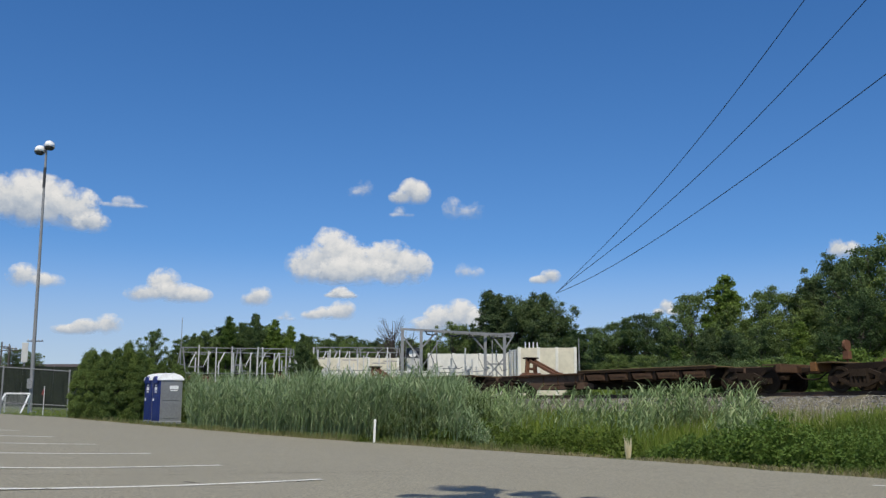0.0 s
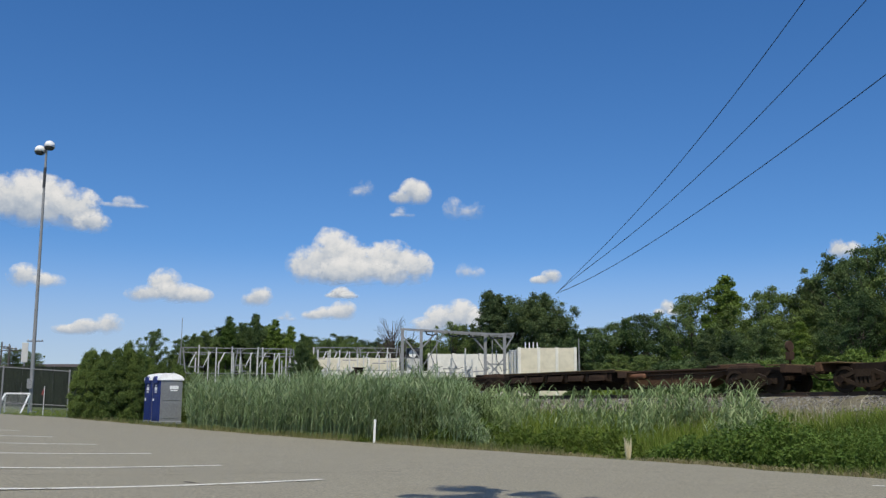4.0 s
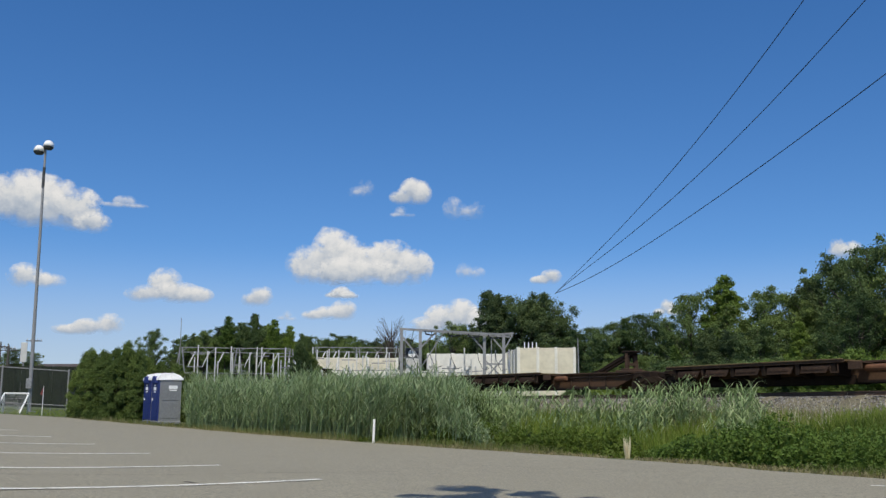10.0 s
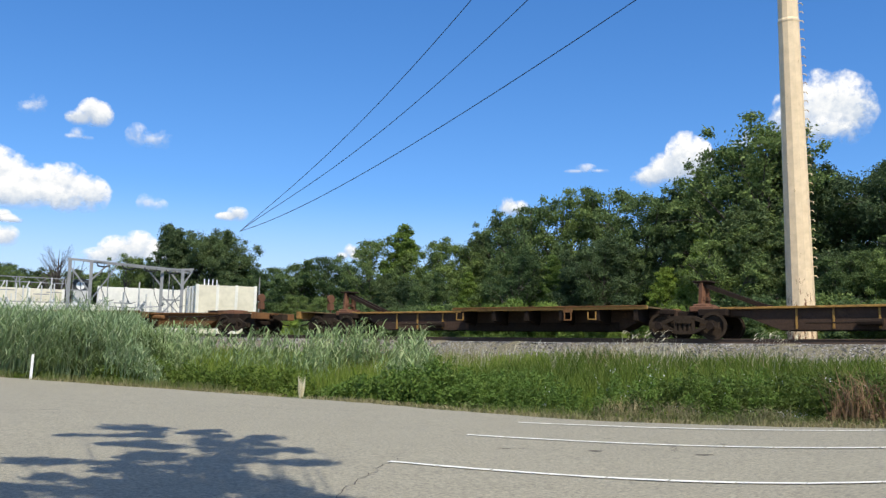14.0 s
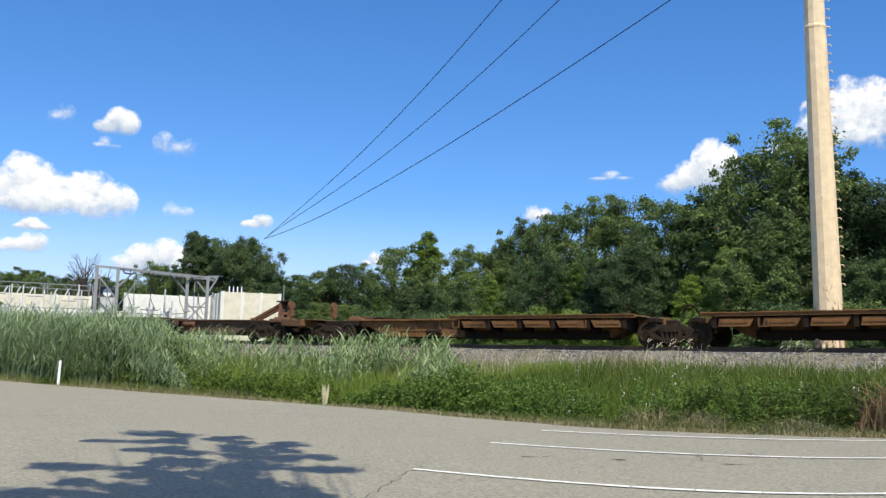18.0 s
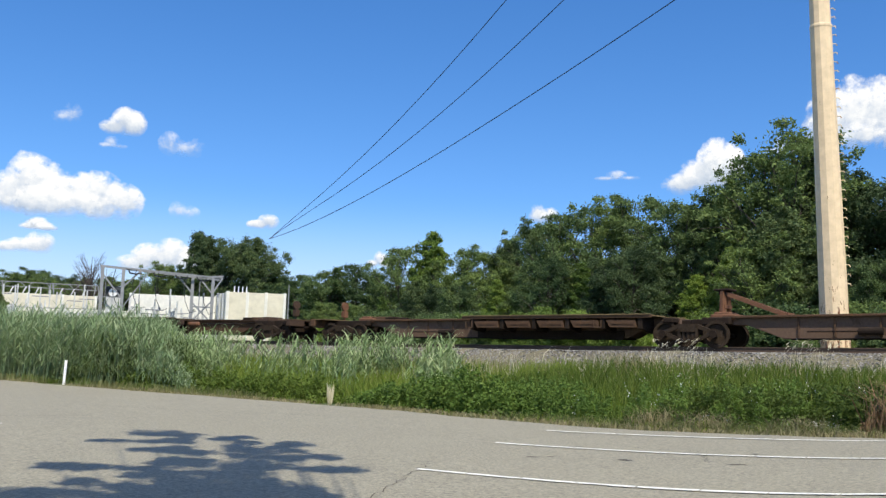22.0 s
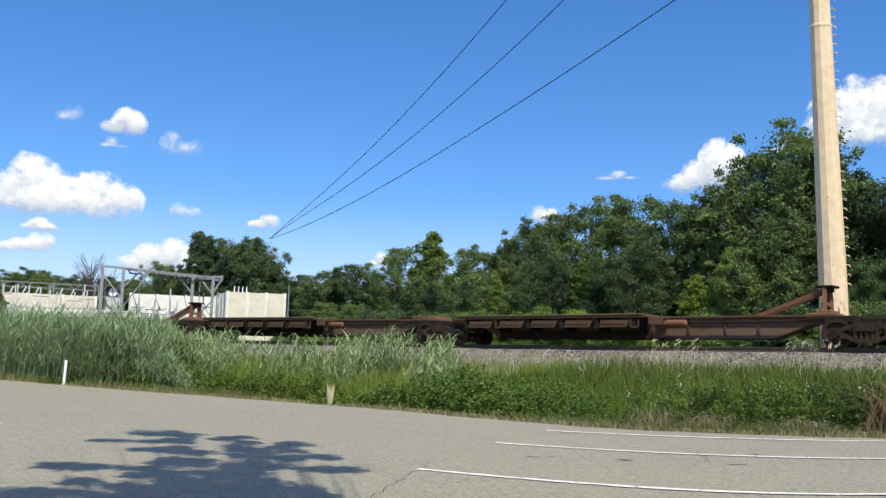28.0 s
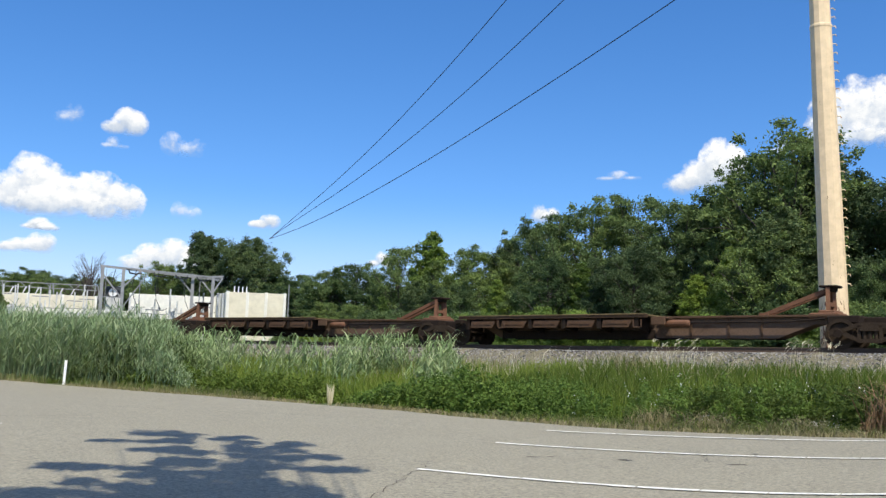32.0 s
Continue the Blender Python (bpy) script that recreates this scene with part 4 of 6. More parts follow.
def reeds(name, label, count, s0, s1, n0, n1, tall, mat, seed, leaves=6, fade=None, width=0.011, gaps=-9.0):
    rng = np.random.default_rng(seed)
    s, n, P = scatter(rng, count, s0, s1, n0, n1)
    h = tall * rng.uniform(0.72, 1.12, count)
    patch = np.array([noise.noise(Vector((a * 0.35, b * 0.35, seed))) for a, b in zip(s, n)])
    h *= np.where(patch > gaps, 1 + 0.4 * patch, 0.0)
    h -= np.maximum(P[:, 2] - 0.35, 0)
    if fade:
        h *= fade(s, n)
    keep = (h > 0.25) & (P[:, 0] > -0.27 * P[:, 1]) & clear(P)
    P, h = P[keep], h[keep]
    k = len(P)
    lean = rng.standard_normal((k, 2)) * 0.09 + np.array([0.06, -0.03])
    top = P + np.stack([lean[:, 0] * h, lean[:, 1] * h, h], 1)
    parts = [blades(P, P * 0.45 + top * 0.55, top, np.full(k, width * 0.7), side_vectors(rng, k))]
    for i in range(leaves):
        f = rng.uniform(0.2, 0.95, k)[:, None]
        a = P + (top - P) * f
        d = side_vectors(rng, k) + np.array([0.35, -0.2, 0.0])
        d /= np.linalg.norm(d, axis=1)[:, None]
        L = (0.30 + 0.16 * rng.random(k))[:, None] * np.minimum(h, 2.2)[:, None] / 1.6
        mid = a + d * L * 0.5 + np.array([0, 0, 1.0]) * L * 0.55
        tip = a + d * L * 1.1 + np.array([0, 0, 1.0]) * L * rng.uniform(0.0, 0.9, k)[:, None]
        sd = np.stack([-d[:, 1], d[:, 0], np.zeros(k)], 1)
        parts.append(blades(a, mid, tip, np.full(k, width) * rng.uniform(0.7, 1.4, k), sd))
    ob = mesh_part(name, blades_mesh(name, np.concatenate(parts)), mat)
    return tagged(ob, label, "reeds", kind="stuff")


def grass(name, label, count, s0, s1, n0, n1, tall, mat, seed, category="grass", width=0.010, fade=None, rough=0.3):
    rng = np.random.default_rng(seed)
    s, n, P = scatter(rng, count, s0, s1, n0, n1)
    patch = np.array([noise.noise(Vector((a * 0.5, b * 0.5, seed))) for a, b in zip(s, n)])
    h = tall * rng.uniform(0.5, 1.25, count) * (1 + 0.45 * patch) * np.clip(1.25 - 0.75 * np.maximum(P[:, 2] - 0.3, 0), 0.35, 1)
    if fade:
        h *= fade(s, n)
    keep = (h > 0.04) & clear(P)
    P, h = P[keep], h[keep]
    k = len(P)
    d = side_vectors(rng, k) * rng.uniform(0.05, rough, k)[:, None]
    mid = P + d * h[:, None] * 0.35 + np.stack([0 * h, 0 * h, h * 0.6], 1)
    tip = P + d * h[:, None] * 1.3 + np.stack([0 * h, 0 * h, h * rng.uniform(0.8, 1.0, k)], 1)
    ob = mesh_part(name, blades_mesh(name, blades(P, mid, tip, np.full(k, width) * rng.uniform(0.6, 1.5, k), side_vectors(rng, k))), mat)
    return tagged(ob, label, category, kind="stuff")


def weeds(name, label, count, s0, s1, n0, n1, tall, mat, seed, per=60, leaf=0.055, category="weeds", thin=0.05, low=0.1, patchy=0.75):
    """Leafy upright plants of uneven height, thinning out where a slow noise is low."""
    rng = np.random.default_rng(seed)
    s, n, P = scatter(rng, count, s0, s1, n0, n1)
    patch = np.array([noise.noise(Vector((a * 0.55, b * 0.55, seed))) for a, b in zip(s, n)])
    ends = np.clip(np.minimum(s - s0, s1 - s) / 1.6, 0.25, 1)
    h = tall * rng.uniform(0.4, 1.2, count) * (1 + patchy * patch) * ends * np.clip(0.55 + (n - edge_n(s)) / 2.2, 0.5, 1.0)
    keep = (patch > -0.255 / patchy) & clear(P)
    P, h = P[keep], h[keep]
    count = len(P)
    lean = rng.standard_normal((count, 2)) * 0.13
    cen, spr = [], []
    steps = 7
    for i in range(steps):
        f = low + (1.0 - low) * (i + 0.5) / steps
        cen.append(P + np.stack([lean[:, 0] * h * f, lean[:, 1] * h * f, h * f], 1))
        spr.append((0.085 * (1.25 - f)) * np.ones(count) * (0.6 + 0.6 * h) + thin * 0.3)
    V = leaf_cloud(rng, np.concatenate(cen), np.concatenate(spr), max(1, per // steps), leaf, 0.8)
    ob = mesh_part(name, quads_mesh(name, V), mat)
    return tagged(ob, label, category, kind="stuff")


tall_fade = lambda s, n: np.clip((-21.5 - (n - 16) * 1.35 - s) / 3.0, 0.0, 1.0)
reeds("tall_reeds", "tall blue-green reeds swaying along the lot's edge", 13000, -50.5, -20.5, 0.25, 27.0, 2.08, M["reed"], 41, 8, tall_fade, 0.0135)
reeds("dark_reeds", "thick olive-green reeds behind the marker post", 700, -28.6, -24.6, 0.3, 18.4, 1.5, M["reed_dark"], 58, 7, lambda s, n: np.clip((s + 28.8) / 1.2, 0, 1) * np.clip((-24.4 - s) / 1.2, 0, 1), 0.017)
reeds("mid_reeds", "waist-high green reeds on the railway bank", 3000, -38, -12.5, 2.2, 24.0, 1.5, M["reed"], 42, 7, lambda s, n: np.clip((n - 17.0) / 2.5, 0.2, 1) * np.where((s > -24.5 - (n - 16) * 1.35) & (s < -13.0 - (n - 16) * 0.75), 1.0, 0.0), 0.019, 0.0)
grass("verge_grass", "fresh green verge grass between lot and railway", 75000, -36, 22, 0.1, 25.8, 0.66, M["grass"], 43, fade=lambda s, n: np.clip((n - edge_n(s)) / 2.0, 0.22, 1) * np.where(s > -21 - (n - 16) * 1.35, 1.0, 0.0))
grass("reed_foot_grass", "short green grass at the foot of the reeds", 26000, -50, -19, 0.0, 18, 0.26, M["dry"], 44, fade=lambda s, n: np.clip(1.6 - (n - edge_n(s)) / 0.7, 0, 1))
grass("dry_edge_grass", "short straw-coloured grass along the asphalt's edge", 36000, -54, 22, -0.35, 17.2, 0.12, M["straw"], 45, rough=1.6, width=0.007, fade=lambda s, n: np.clip(1.3 - (n - edge_n(s)) / 0.5, 0, 1))
grass("seed_grass", "tall straw-coloured seeding grass near the ballast", 9000, -22, 18, 3.5, 26.3, 0.8, M["straw"], 46, width=0.006, fade=lambda s, n: np.clip((n - 19.0) / 4, 0.1, 1), rough=0.5)
grass("tall_green_grass", "tall dark green grass on the bank", 52000, -17, 20, 1.6, 24.8, 0.86, M["lush"], 53, width=0.010, rough=0.35, fade=lambda s, n: np.clip((s + 17) / 3, 0.55, 1) * np.clip((n - edge_n(s) - 0.8) / 2.2, 0.3, 1))
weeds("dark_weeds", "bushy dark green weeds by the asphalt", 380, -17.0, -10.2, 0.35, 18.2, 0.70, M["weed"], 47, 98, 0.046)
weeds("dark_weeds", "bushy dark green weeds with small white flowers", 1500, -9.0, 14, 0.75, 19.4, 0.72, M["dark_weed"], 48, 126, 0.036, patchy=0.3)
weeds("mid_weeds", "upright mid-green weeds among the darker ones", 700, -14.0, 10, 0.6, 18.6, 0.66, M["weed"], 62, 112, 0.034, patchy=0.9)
weeds("light_weeds", "low yellow-green weeds among the grass", 520, -29, -16.8, 0.3, 17.6, 0.55, M["light_weed"], 49, 70, 0.046)
for s0, s1, n1 in ((-7.4, -6.6, 18.2), (-6.0, -5.0, 17.9), (-11.0, 2.0, 18.8)):
    weeds("white_flowers", "small white flowers among the weeds", 48, s0, s1, 0.7, n1, 0.86, M["white"], 57, 14, 0.016, "flowers", low=0.6, patchy=0.2)
grass("dead_brush", "dead brown brush on the verge", 230, -4.5, -3.5, 0.25, 17.5, 0.95, M["brown_leaf"], 51, "brush", width=0.009, rough=0.9)
weeds("dead_brush", "withered brown leaves among the brush", 40, -4.55, -3.4, 0.3, 17.4, 0.95, M["brown_leaf"], 56, 84, 0.04, "brush", patchy=0.2)
for s0, s1, tall, seed in ((-8.7, -7.8, 0.42, 63), (-7.6, -6.7, 0.36, 64), (-6.0, -5.1, 0.3, 65)):
    grass("straw_tuft", "tuft of dry straw grass at the foot of the weeds", 300, s0, s1, 0.15, 17.0, tall, M["straw"], seed, width=0.005, rough=1.2)
grass("straw_tuft", "tall pale straw grass beside the ballast", 420, -13.4, -12.1, 7.6, 25.6, 0.95, M["straw"], 66, width=0.006, rough=0.8)
grass("dry_verge_grass", "low yellowish dry grass before the weeds", 26000, -12, 18, 0.1, 17.8, 0.2, M["dry"], 54, fade=lambda s, n: np.clip(1.5 - (n - edge_n(s)) / 0.7, 0, 1), rough=1.3, width=0.007)
grass("pale_seed_heads", "thin pale seed heads above the green grass", 2600, -20, 18, 4.5, 26.4, 1.0, M["pale_straw"], 55, width=0.0055, rough=0.45, fade=lambda s, n: np.clip((n - 20.0) / 3, 0.2, 1))
for i, (s0, n0) in enumerate([(-13.2, 26.1), (-12.6, 26.3), (-11.9, 26.2), (-9.0, 26.2), (-8.6, 26.4), (-8.1, 26.3)]):
    rng_p = np.random.default_rng(90 + i)
    k = 11
    P = np.array([sn(s0 + rng_p.normal(0, 0.18), n0 + rng_p.normal(0, 0.12)) for _ in range(k)])
    P[:, 2] = ground_z(P[:, 0], P[:, 1])
    hh = rng_p.uniform(0.8, 1.15, k)
    dd = side_vectors(rng_p, k) * 0.07 + np.array([0.06, -0.07, 0.0])
    mid = P + dd * 0.8 + np.stack([0 * hh, 0 * hh, hh * 0.96], 1)
    bow = mid + dd * 0.7 + np.array([0, 0, 0.09])
    tip = mid + dd * 1.7 + np.array([0, 0, 0.04])
    V = np.concatenate([blades(P, P * 0.4 + mid * 0.6 - dd * 0.2, mid, np.full(k, 0.0045), side_vectors(rng_p, k)), blades(mid, bow, tip, np.full(k, 0.013), side_vectors(rng_p, k))])
    tagged(mesh_part("plume_grass", blades_mesh("plume_grass", V), M["pale_straw"]), "tuft of pale nodding plume grass beside the ballast", "grass tuft", "plume grass tufts", "stuff")
grass("far_bank_grass", "rough green grass behind the track", 14000, -60, 20, 19.5, 45, 0.6, M["grass"], 52, width=0.012, fade=lambda s, n: np.where(n > 33.5, 1.0, 0.0))


# ---- clouds ----
def cloud_material(name, cover, body_k, soft=0.78, wild=2.0):
    m = bpy.data.materials.new(name)
    m.use_nodes = True
    nt = m.node_tree
    nt.nodes.clear()
    out = nt.nodes.new("ShaderNodeOutputMaterial")
    uv = nt.nodes.new("ShaderNodeUVMap").outputs[0]
    obj = coords(nt)
    oi = nt.nodes.new("ShaderNodeObjectInfo").outputs["Random"]
    sh = nt.nodes.new("ShaderNodeVectorMath")
    sh.operation = "MULTIPLY_ADD"
    sh.inputs[1].default_value = (1, 1, 1)
    link(nt, obj, sh.inputs[0])
    off = nt.nodes.new("ShaderNodeCombineXYZ")
    for k in range(3):
        mm = nt.nodes.new("ShaderNodeMath")
        mm.operation = "MULTIPLY"
        link(nt, oi, mm.inputs[0])
        mm.inputs[1].default_value = 5000.0 + 900 * k
        link(nt, mm.outputs[0], off.inputs[k])
    link(nt, off.outputs[0], sh.inputs[2])
    obj = sh.outputs[0]
    warp = noise_tex(nt, 0.0085, 5, 0.6, obj, 0.4)
    puff = noise_tex(nt, 0.026, 7, 0.66, obj)
    sep = nt.nodes.new("ShaderNodeSeparateXYZ")
    link(nt, uv, sep.inputs[0])
    ln = nt.nodes.new("ShaderNodeVectorMath")
    ln.operation = "LENGTH"
    link(nt, uv, ln.inputs[0])

    def calc(op, a, b):
        n = nt.nodes.new("ShaderNodeMath")
        n.operation = op
        for v, s in ((a, n.inputs[0]), (b, n.inputs[1])):
            if isinstance(v, bpy.types.NodeSocket):
                link(nt, v, s)
            else:
                s.default_value = v
        return n.outputs[0]

    body = calc("SUBTRACT", 1.0, ln.outputs["Value"])
    rag = calc("ADD", calc("MULTIPLY", calc("SUBTRACT", warp, 0.5), wild), calc("MULTIPLY", calc("SUBTRACT", puff, 0.5), wild * 0.9))
    dens = calc("SUBTRACT", calc("ADD", calc("MULTIPLY", body, body_k), rag), calc("MULTIPLY", calc("MAXIMUM", calc("SUBTRACT", ln.outputs["Value"], 0.85), 0.0), 5.0))
    # crisp on the sunlit top, thin and torn towards the base
    under = calc("MAXIMUM", calc("MULTIPLY", sep.outputs[1], -1.0), 0.0)
    dens = calc("MULTIPLY", dens, calc("SUBTRACT", 1.0, calc("MULTIPLY", under, 0.75)))
    alpha = ramp(nt, dens, [(0.04, (0, 0, 0)), (0.04 + 0.36 * (soft - 0.04), (0.3 * cover,) * 3), (soft, (0.97 * cover,) * 3)])
    # sunlit white tops and shaded grey-blue bases, painted in by height
    lit = calc("ADD", calc("MULTIPLY", sep.outputs[1], 0.62), calc("ADD", 0.56, calc("MULTIPLY", calc("SUBTRACT", puff, 0.5), 1.0)))
    col = ramp(nt, lit, [(0.15, (0.40, 0.48, 0.60)), (0.45, (0.60, 0.66, 0.74)), (0.72, (0.86, 0.87, 0.87)), (0.95, (1.0, 0.985, 0.96))])
    # the card glows by itself; the sun does not light it
    em = nt.nodes.new("ShaderNodeEmission")
    em.inputs["Strength"].default_value = 0.87
    link(nt, col, em.inputs["Color"])
    tr = nt.nodes.new("ShaderNodeBsdfTransparent")
    ms = nt.nodes.new("ShaderNodeMixShader")
    link(nt, alpha, ms.inputs[0])
    link(nt, tr.outputs[0], ms.inputs[1])
    link(nt, em.outputs[0], ms.inputs[2])
    link(nt, ms.outputs[0], out.inputs["Surface"])
    return m


CLOUD, WISP = cloud_material("cumulus_cloud", 1.0, 1.9, 0.95, 2.7), cloud_material("thin_cloud", 0.6, 1.2, 1.35, 2.8)
SKY_D = 3000.0
clouds = []


def cloud(az, el, w, h, seed, wispy=False, humps=None):
    """A far cumulus, w by h degrees wide and high, over a flat base. humps: place across (-1 to 1), height and width of each tower, as shares of h and w."""
    rng = random.Random(seed)
    W, Hh = SKY_D * math.tan(radians(w)) / 2, SKY_D * math.tan(radians(h))
    if humps is None:
        k = 3 if wispy else max(3, min(5, int(1.6 * w / h) + 1))
        humps = []
        for i in range(k):
            f = i / (k - 1) * 2 - 1
            humps.append((f * 0.62 + rng.uniform(-0.08, 0.08), (1 - 0.5 * abs(f) ** 1.4) * rng.uniform(0.7, 1.05), rng.uniform(0.45, 0.62)))
    vs, fs, uvs = [], [], []
    for i, (f, tall, wide) in enumerate(humps):
        rw, rh = W * wide, Hh * tall * 0.56
        cx, cy = f * (W - rw * 0.7), -Hh / 2 + rh * 0.92
        b = len(vs)
        for u, v in ((-1, -1), (1, -1), (1, 1), (-1, 1)):
            vs.append((cx + u * rw * 1.25, cy + v * rh * 1.25, i * 4.0))
            uvs.append((u * 1.25, v * 1.25))
        fs.append((b, b + 1, b + 2, b + 3))
    me = raw("cloud", vs, fs)
    lay = me.uv_layers.new(name="UVMap")
    for i, l in enumerate(me.loops):
        lay.data[i].uv = uvs[l.vertex_index]
    ob = mesh_part("cloud", me, WISP if wispy else CLOUD)
    tagged(ob, "thin white wisp of cloud in a blue sky" if wispy else "glowing white cumulus cloud with grey-blue shade painted at its base", "cloud", "clouds", "backdrop")
    ob.visible_shadow = False
    clouds.append((ob, az, el))
    return ob


for i, (az, el, w, h, thin, humps) in enumerate([
        (-24.4, 11.2, 9.4, 3.4, 0, ((-0.6, 0.95, 0.6), (-0.1, 1.0, 0.55), (0.35, 0.92, 0.5), (0.72, 0.8, 0.4), (0.9, 0.4, 0.26))), (-19.1, 11.55, 3.2, 0.9, 1, None),
        (-23.7, 6.9, 4.4, 1.6, 0, ((-0.3, 1.0, 0.6), (0.4, 0.75, 0.6))), (-16.4, 6.75, 5.6, 2.2, 0, ((-0.7, 0.5, 0.5), (-0.1, 1.0, 0.42), (0.3, 0.62, 0.62), (0.8, 0.5, 0.42))),
        (-11.2, 6.25, 2.9, 1.4, 0, ((-0.4, 0.7, 0.6), (0.25, 1.0, 0.6))),
        (-5.2, 8.75, 9.2, 3.7, 0, ((-0.85, 0.72, 0.38), (-0.42, 1.0, 0.4), (-0.12, 0.86, 0.4), (0.25, 0.76, 0.45), (0.62, 0.82, 0.34), (0.92, 0.66, 0.28), (0.0, 0.5, 0.9))),
        (-6.2, 6.6, 2.5, 0.8, 0, None), (-6.9, 5.5, 3.9, 1.35, 0, ((-0.7, 0.5, 0.5), (0.0, 0.7, 0.6), (0.7, 1.0, 0.5))), (-9.4, 5.2, 1.6, 0.9, 1, None),
        (-4.95, 13.0, 2.2, 1.35, 1, ((-0.6, 0.6, 0.6), (0.3, 1.0, 0.6))), (-1.95, 12.85, 3.3, 1.7, 0, ((-0.6, 0.6, 0.5), (0.1, 1.0, 0.6), (0.55, 0.9, 0.5))), (-2.5, 11.65, 2.0, 0.9, 1, None),
        (1.4, 11.8, 3.0, 1.5, 1, ((-0.7, 1.0, 0.5), (0.1, 0.75, 0.6), (0.7, 0.9, 0.5))), (1.75, 7.95, 2.3, 1.2, 1, ((-0.4, 1.0, 0.6), (0.4, 0.8, 0.7))), (6.45, 7.6, 2.5, 1.0, 0, ((-0.5, 0.6, 0.6), (0.4, 1.0, 0.6))),
        (0.3, 5.2, 5.2, 2.2, 0, ((-0.7, 0.5, 0.5), (-0.1, 0.85, 0.55), (0.5, 1.0, 0.5), (0.9, 0.7, 0.3))), (-20.6, 4.35, 4.8, 1.35, 0, ((-0.7, 0.5, 0.5), (0.0, 0.75, 0.5), (0.6, 1.0, 0.42))),
        (28.1, 11.1, 3.2, 0.75, 1, None), (33.2, 11.5, 5.4, 3.4, 0, ((-0.75, 0.4, 0.5), (-0.2, 0.66, 0.5), (0.4, 1.0, 0.5), (0.7, 0.9, 0.5))), (23.7, 8.7, 2.7, 1.5, 0, ((-0.5, 1.0, 0.5), (0.3, 0.8, 0.6))),
        (41.9, 14.1, 6.6, 4.4, 0, ((-0.75, 0.8, 0.5), (-0.1, 1.0, 0.6), (0.5, 0.95, 0.6), (0.0, 0.45, 0.6))), (13.6, 5.7, 2.0, 1.2, 0, None), (37.6, 12.6, 2.4, 1.3, 1, None)]):
    cloud(az, el, w, h, 100 + i, bool(thin), humps)


# the same fair-weather clouds, added unseen overhead and behind; their glow whitens the shade
rng = random.Random(140)
for i in range(34):
    el = (34, 48, 62, 78)[i % 4] + rng.uniform(-5, 5) if i < 22 else rng.uniform(8, 28)
    az = i * 137.5 if i < 22 else rng.uniform(75, 285)
    cloud(az, el, rng.uniform(15, 24), rng.uniform(8, 12), 200 + i)


def sky_pose(az, el):
    p = Vector((math.sin(radians(az)) * math.cos(radians(el)), math.cos(radians(az)) * math.cos(radians(el)), math.sin(radians(el)))) * SKY_D
    return Matrix.Translation(p) @ (-p).to_track_quat("Z", "Y").to_matrix().to_4x4()


